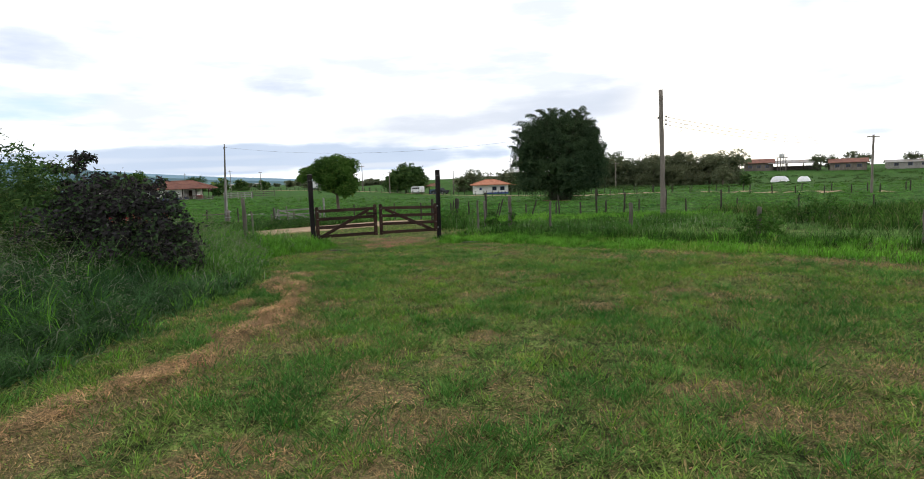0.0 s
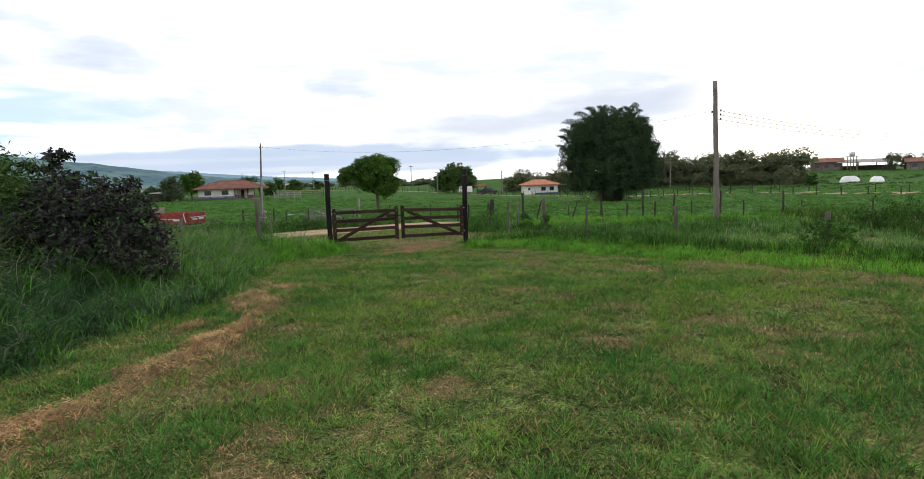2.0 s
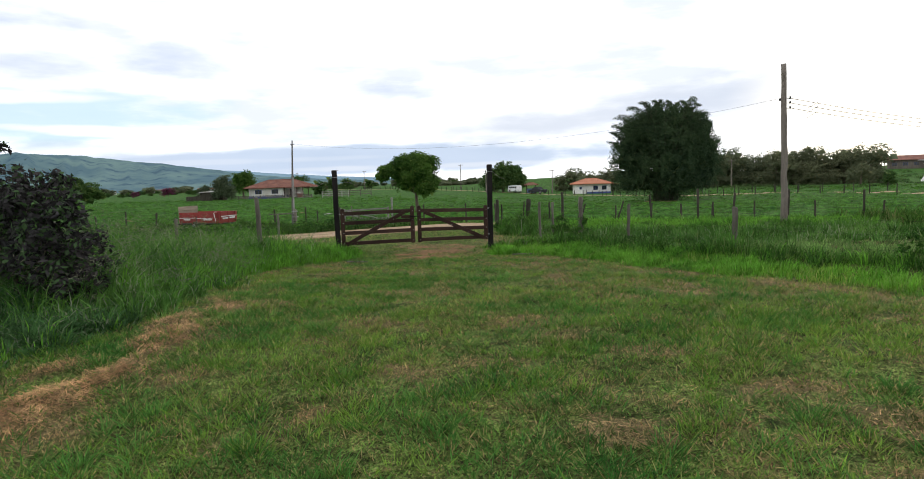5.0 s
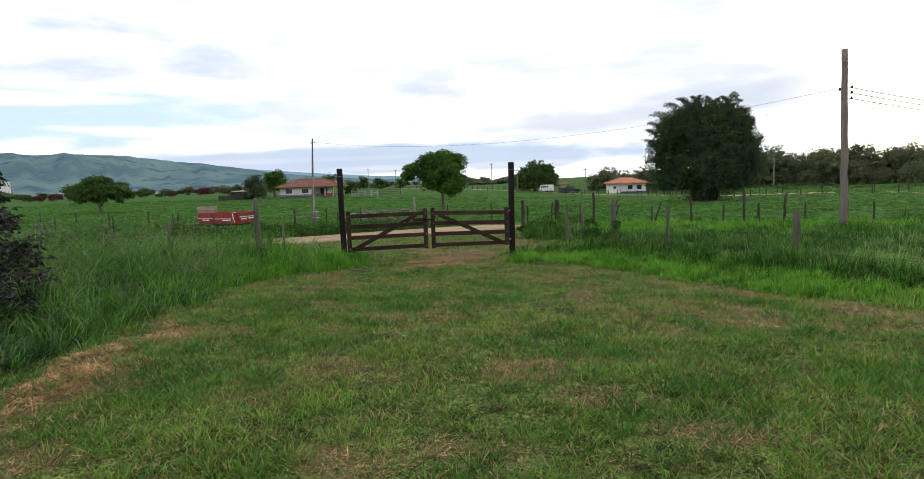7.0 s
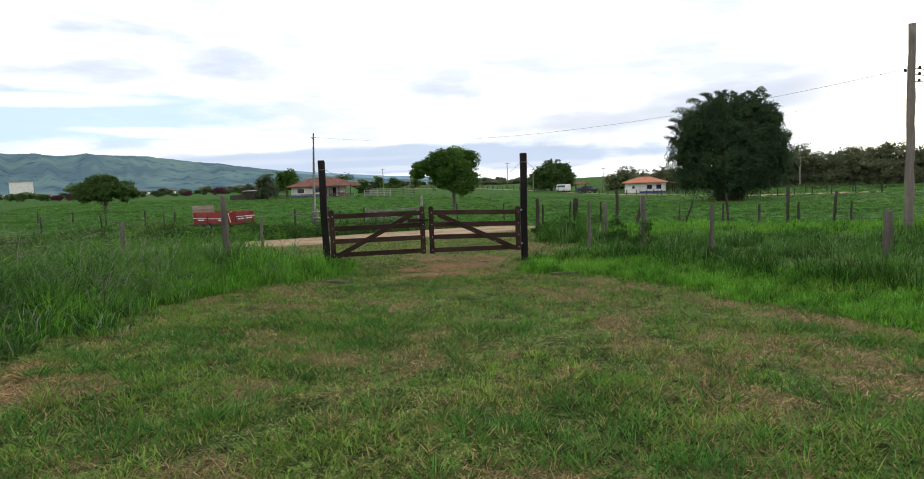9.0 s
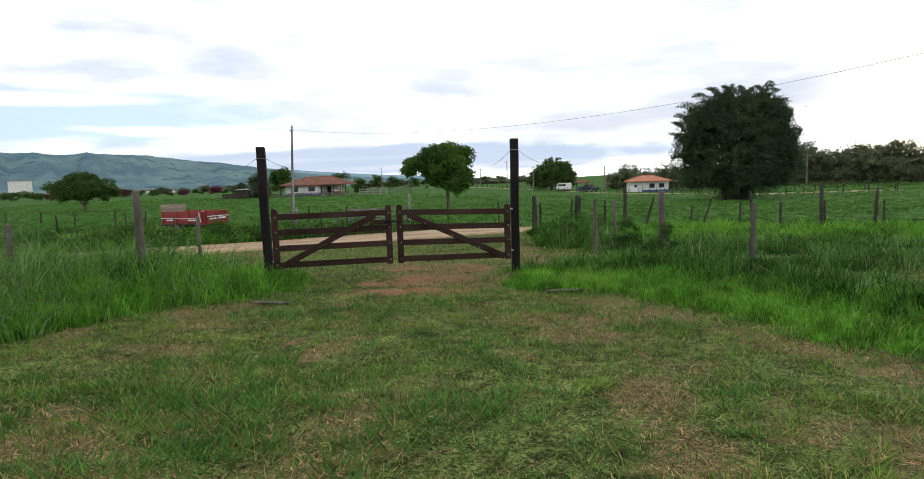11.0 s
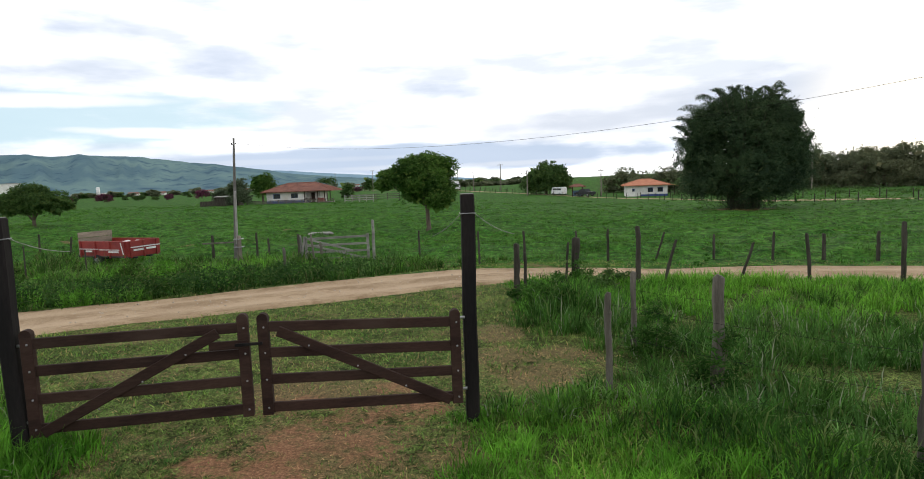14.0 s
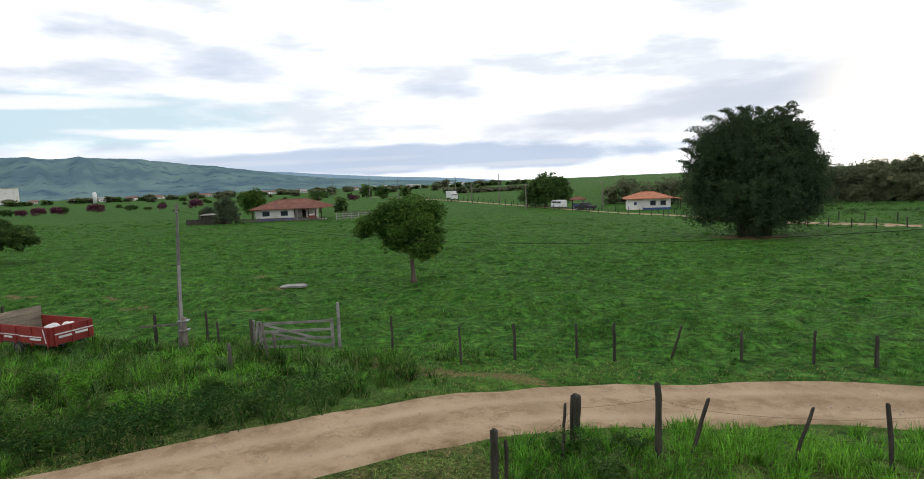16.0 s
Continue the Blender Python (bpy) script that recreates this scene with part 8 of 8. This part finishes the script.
tall_stand("tall_grass", 30000, -30, -5, 27, 45, 165, lambda x, y: 0.40 + 0.50 * vnoise(x, y, 1.5, 99), M_HAY, "pale green arching grass on the bank beyond the road", 0.018, (0.4, 1.2), back_grass)
# broad-leaved weeds along the road's edge
x, y, rg = scatter(130000, -32, -6.5, 20, 42, 167, lambda x, y: sm(1.45, 1.75, road_off(x, y) + 0.4 * (vnoise(x, y, 0.6, 94) - 0.5)) * sm(6.4, 4.6, road_off(x, y) + 1.4 * (vnoise(x, y, 1.6, 98) - 0.5)) * sm(-6.5, -9.5, x))
top = (0.30 + 0.50 * vnoise(x, y, 0.8, 96)) * sm(1.5, 2.5, road_off(x, y)) + 0.12
V, F = leaf_cards(np.stack([x, y, gz(x, y) + top * (1 - 0.75 * rg.rand(len(x)) ** 2)], 1), 0.11, 168, 0.15, 0.36)
stuff("roadside_weeds", V, F, M_LEAFY, "dark broad-leaved weeds along the edge of the dirt road", "weeds")
tall_stand("tall_grass", 22000, -9, 36, 41, 47, 171, lambda x, y: 0.20 + 0.20 * vnoise(x, y, 1.0, 90), M_FIELD, "green grass strip along the fence", 0.022, (0.15, 0.7))
tall_stand("tall_grass", 60000, 14.5, 40, 6, 40, 175, lambda x, y: 0.60 + 0.55 * vnoise(x, y, 1.6, 91), M_WEED, "rank grass in the paddock beside the road", 0.024, (0.15, 0.8))


# cut straw
def lying(x, y, z, length, w, tilt, seed):
    """Thin stalks lying about: one narrow strip each."""
    rg = np.random.RandomState(seed)
    a = rg.rand(len(x)) * 6.283
    dx, dy, dz = np.cos(a) * length / 2, np.sin(a) * length / 2, tilt * length / 2
    ox, oy = -np.sin(a) * w / 2, np.cos(a) * w / 2
    V = np.zeros((len(x), 4, 3), np.float32)
    for i, (s, o) in enumerate(((-1, -1), (1, -1), (1, 1), (-1, 1))):
        V[:, i] = np.stack([x + s * dx + o * ox, y + s * dy + o * oy, z + s * dz], 1)
    F = (np.arange(len(x))[:, None, None] * 4 + np.array([[0, 1, 2], [0, 2, 3]])[None]).reshape(-1, 3)
    return V.reshape(-1, 3), F


x, y, rg = scatter(640000, -6.5, 9, 2.8, 30, 181, lambda x, y: straw(x, y) ** 1.4 * (1 - 0.6 * soil(x, y)) * (0.5 + 0.5 * windrow(x, y).clip(0, 1)) * ~on_road(x, y) * (1 - 0.6 * sm(13, 18, y)))
row = windrow(x, y).clip(0, 1)
V, F = lying(x, y, gz(x, y) + 0.008 + (0.020 + 0.06 * row) * rg.rand(len(x)), 0.02 + 0.065 * rg.rand(len(x)) ** 1.5, 0.0025 + 0.0035 * rg.rand(len(x)), 0.7 * (rg.rand(len(x)) - 0.5), 182)
stuff("cut_straw", V, F, M_STRAW, "dry tan straw lying where grass was cut", "straw")

x, y, rg = scatter(95000, -6.2, -2.0, 3.0, 18.0, 185, lambda x, y: np.clip(windrow(x, y) - 0.15, 0, 1) ** 1.3)
row = windrow(x, y).clip(0, 1)
V, F = lying(x, y, gz(x, y) + 0.01 + 0.075 * row * rg.rand(len(x)) * (0.2 + 1.3 * vnoise(x, y, 0.22, 186)), 0.05 + 0.12 * rg.rand(len(x)), 0.003 + 0.004 * rg.rand(len(x)), 0.9 * (rg.rand(len(x)) - 0.5), 187)
stuff("straw_windrow", V, F, M_STRAW, "raked row of rust-coloured dry cut grass", "straw")

# pasture tufts
def tufts(name, n, per, y_far, seed, keep, spread, hh, w, mat, label):
    rg = np.random.RandomState(seed)
    cy_ = 44.8 + (y_far - 44.8) * rg.rand(n) ** 1.25
    cx_ = -14 + (rg.rand(n) - 0.5) * 2 * (cy_ * 0.95)
    k = (soil(cx_, cy_) < 0.3) & (rg.rand(n) < keep(cx_, cy_))
    cx_, cy_ = cx_[k], cy_[k]
    x = np.repeat(cx_, per) + rg.normal(size=len(cx_) * per) * spread
    y = np.repeat(cy_, per) + rg.normal(size=len(cx_) * per) * spread * 0.6
    h = (hh[0] + hh[1] * rg.rand(len(x))) * np.repeat(0.5 + 0.9 * rg.rand(len(cx_)), per)
    V, F = short_blades(x, y, h, w * (1 + 2 * sm(45, 120, y)), 0.3 + 1.0 * rg.rand(len(x)), seed + 1)
    stuff(name, V, F, mat, label, "grass")


tufts("pasture_tufts", 14500, 10, 120, 191, lambda x, y: 1.5 * sm(0.42, 0.80, vnoise(x, y, 0.95, 4)) + 0.25, 0.20, (0.05, 0.10), 0.027, M_FIELD, "tussocky green pasture grass")
tufts("pasture_tussocks", 9500, 20, 135, 195, lambda x, y: 1.0 * sm(0.45, 0.8, vnoise(x, y, 2.2, 97)) + 0.15, 0.26, (0.07, 0.14), 0.030, M_TUSS, "grass tussocks left by grazing cattle, shaded sides put into their dark green")

# stones on the dirt road
M_PALE = plain("pale_stone", (0.42, 0.37, 0.30), (0.58, 0.52, 0.44), 30.0, 0.9, 0.3, 0.004)
rg = np.random.RandomState(201)
n = 1100
x = -14 + 27 * rg.rand(n)
y = np.interp(x, *ROAD_Y) + (rg.rand(n) - 0.5) * 3.2
keep = rg.rand(n) < 0.3 + 0.9 * vnoise(x, y, 1.3, 95)
x, y = x[keep], y[keep]
r = 0.008 + 0.028 * rg.rand(len(x)) ** 3
OCT = np.array([(1, 0, 0), (0, 1, 0), (-1, 0, 0), (0, -1, 0), (0, 0, 0.8), (0, 0, -0.5)])
rot = rg.rand(len(x)) * 6.283
OX = OCT[None, :, 0] * np.cos(rot)[:, None] - OCT[None, :, 1] * np.sin(rot)[:, None] * 0.7
OY = OCT[None, :, 0] * np.sin(rot)[:, None] + OCT[None, :, 1] * np.cos(rot)[:, None] * 0.7
zz = gz(x, y) + 0.05
V = np.stack([x[:, None] + OX * r[:, None], y[:, None] + OY * r[:, None], zz[:, None] + OCT[None, :, 2] * r[:, None]], -1).reshape(-1, 3)
T = np.array([[0, 1, 4], [1, 2, 4], [2, 3, 4], [3, 0, 4], [1, 0, 5], [2, 1, 5], [3, 2, 5], [0, 3, 5]])
stuff("road_stones", V, (np.arange(len(x))[:, None, None] * 6 + T[None]).reshape(-1, 3), M_PALE, "small pale stones loose on the dirt road", "stones")
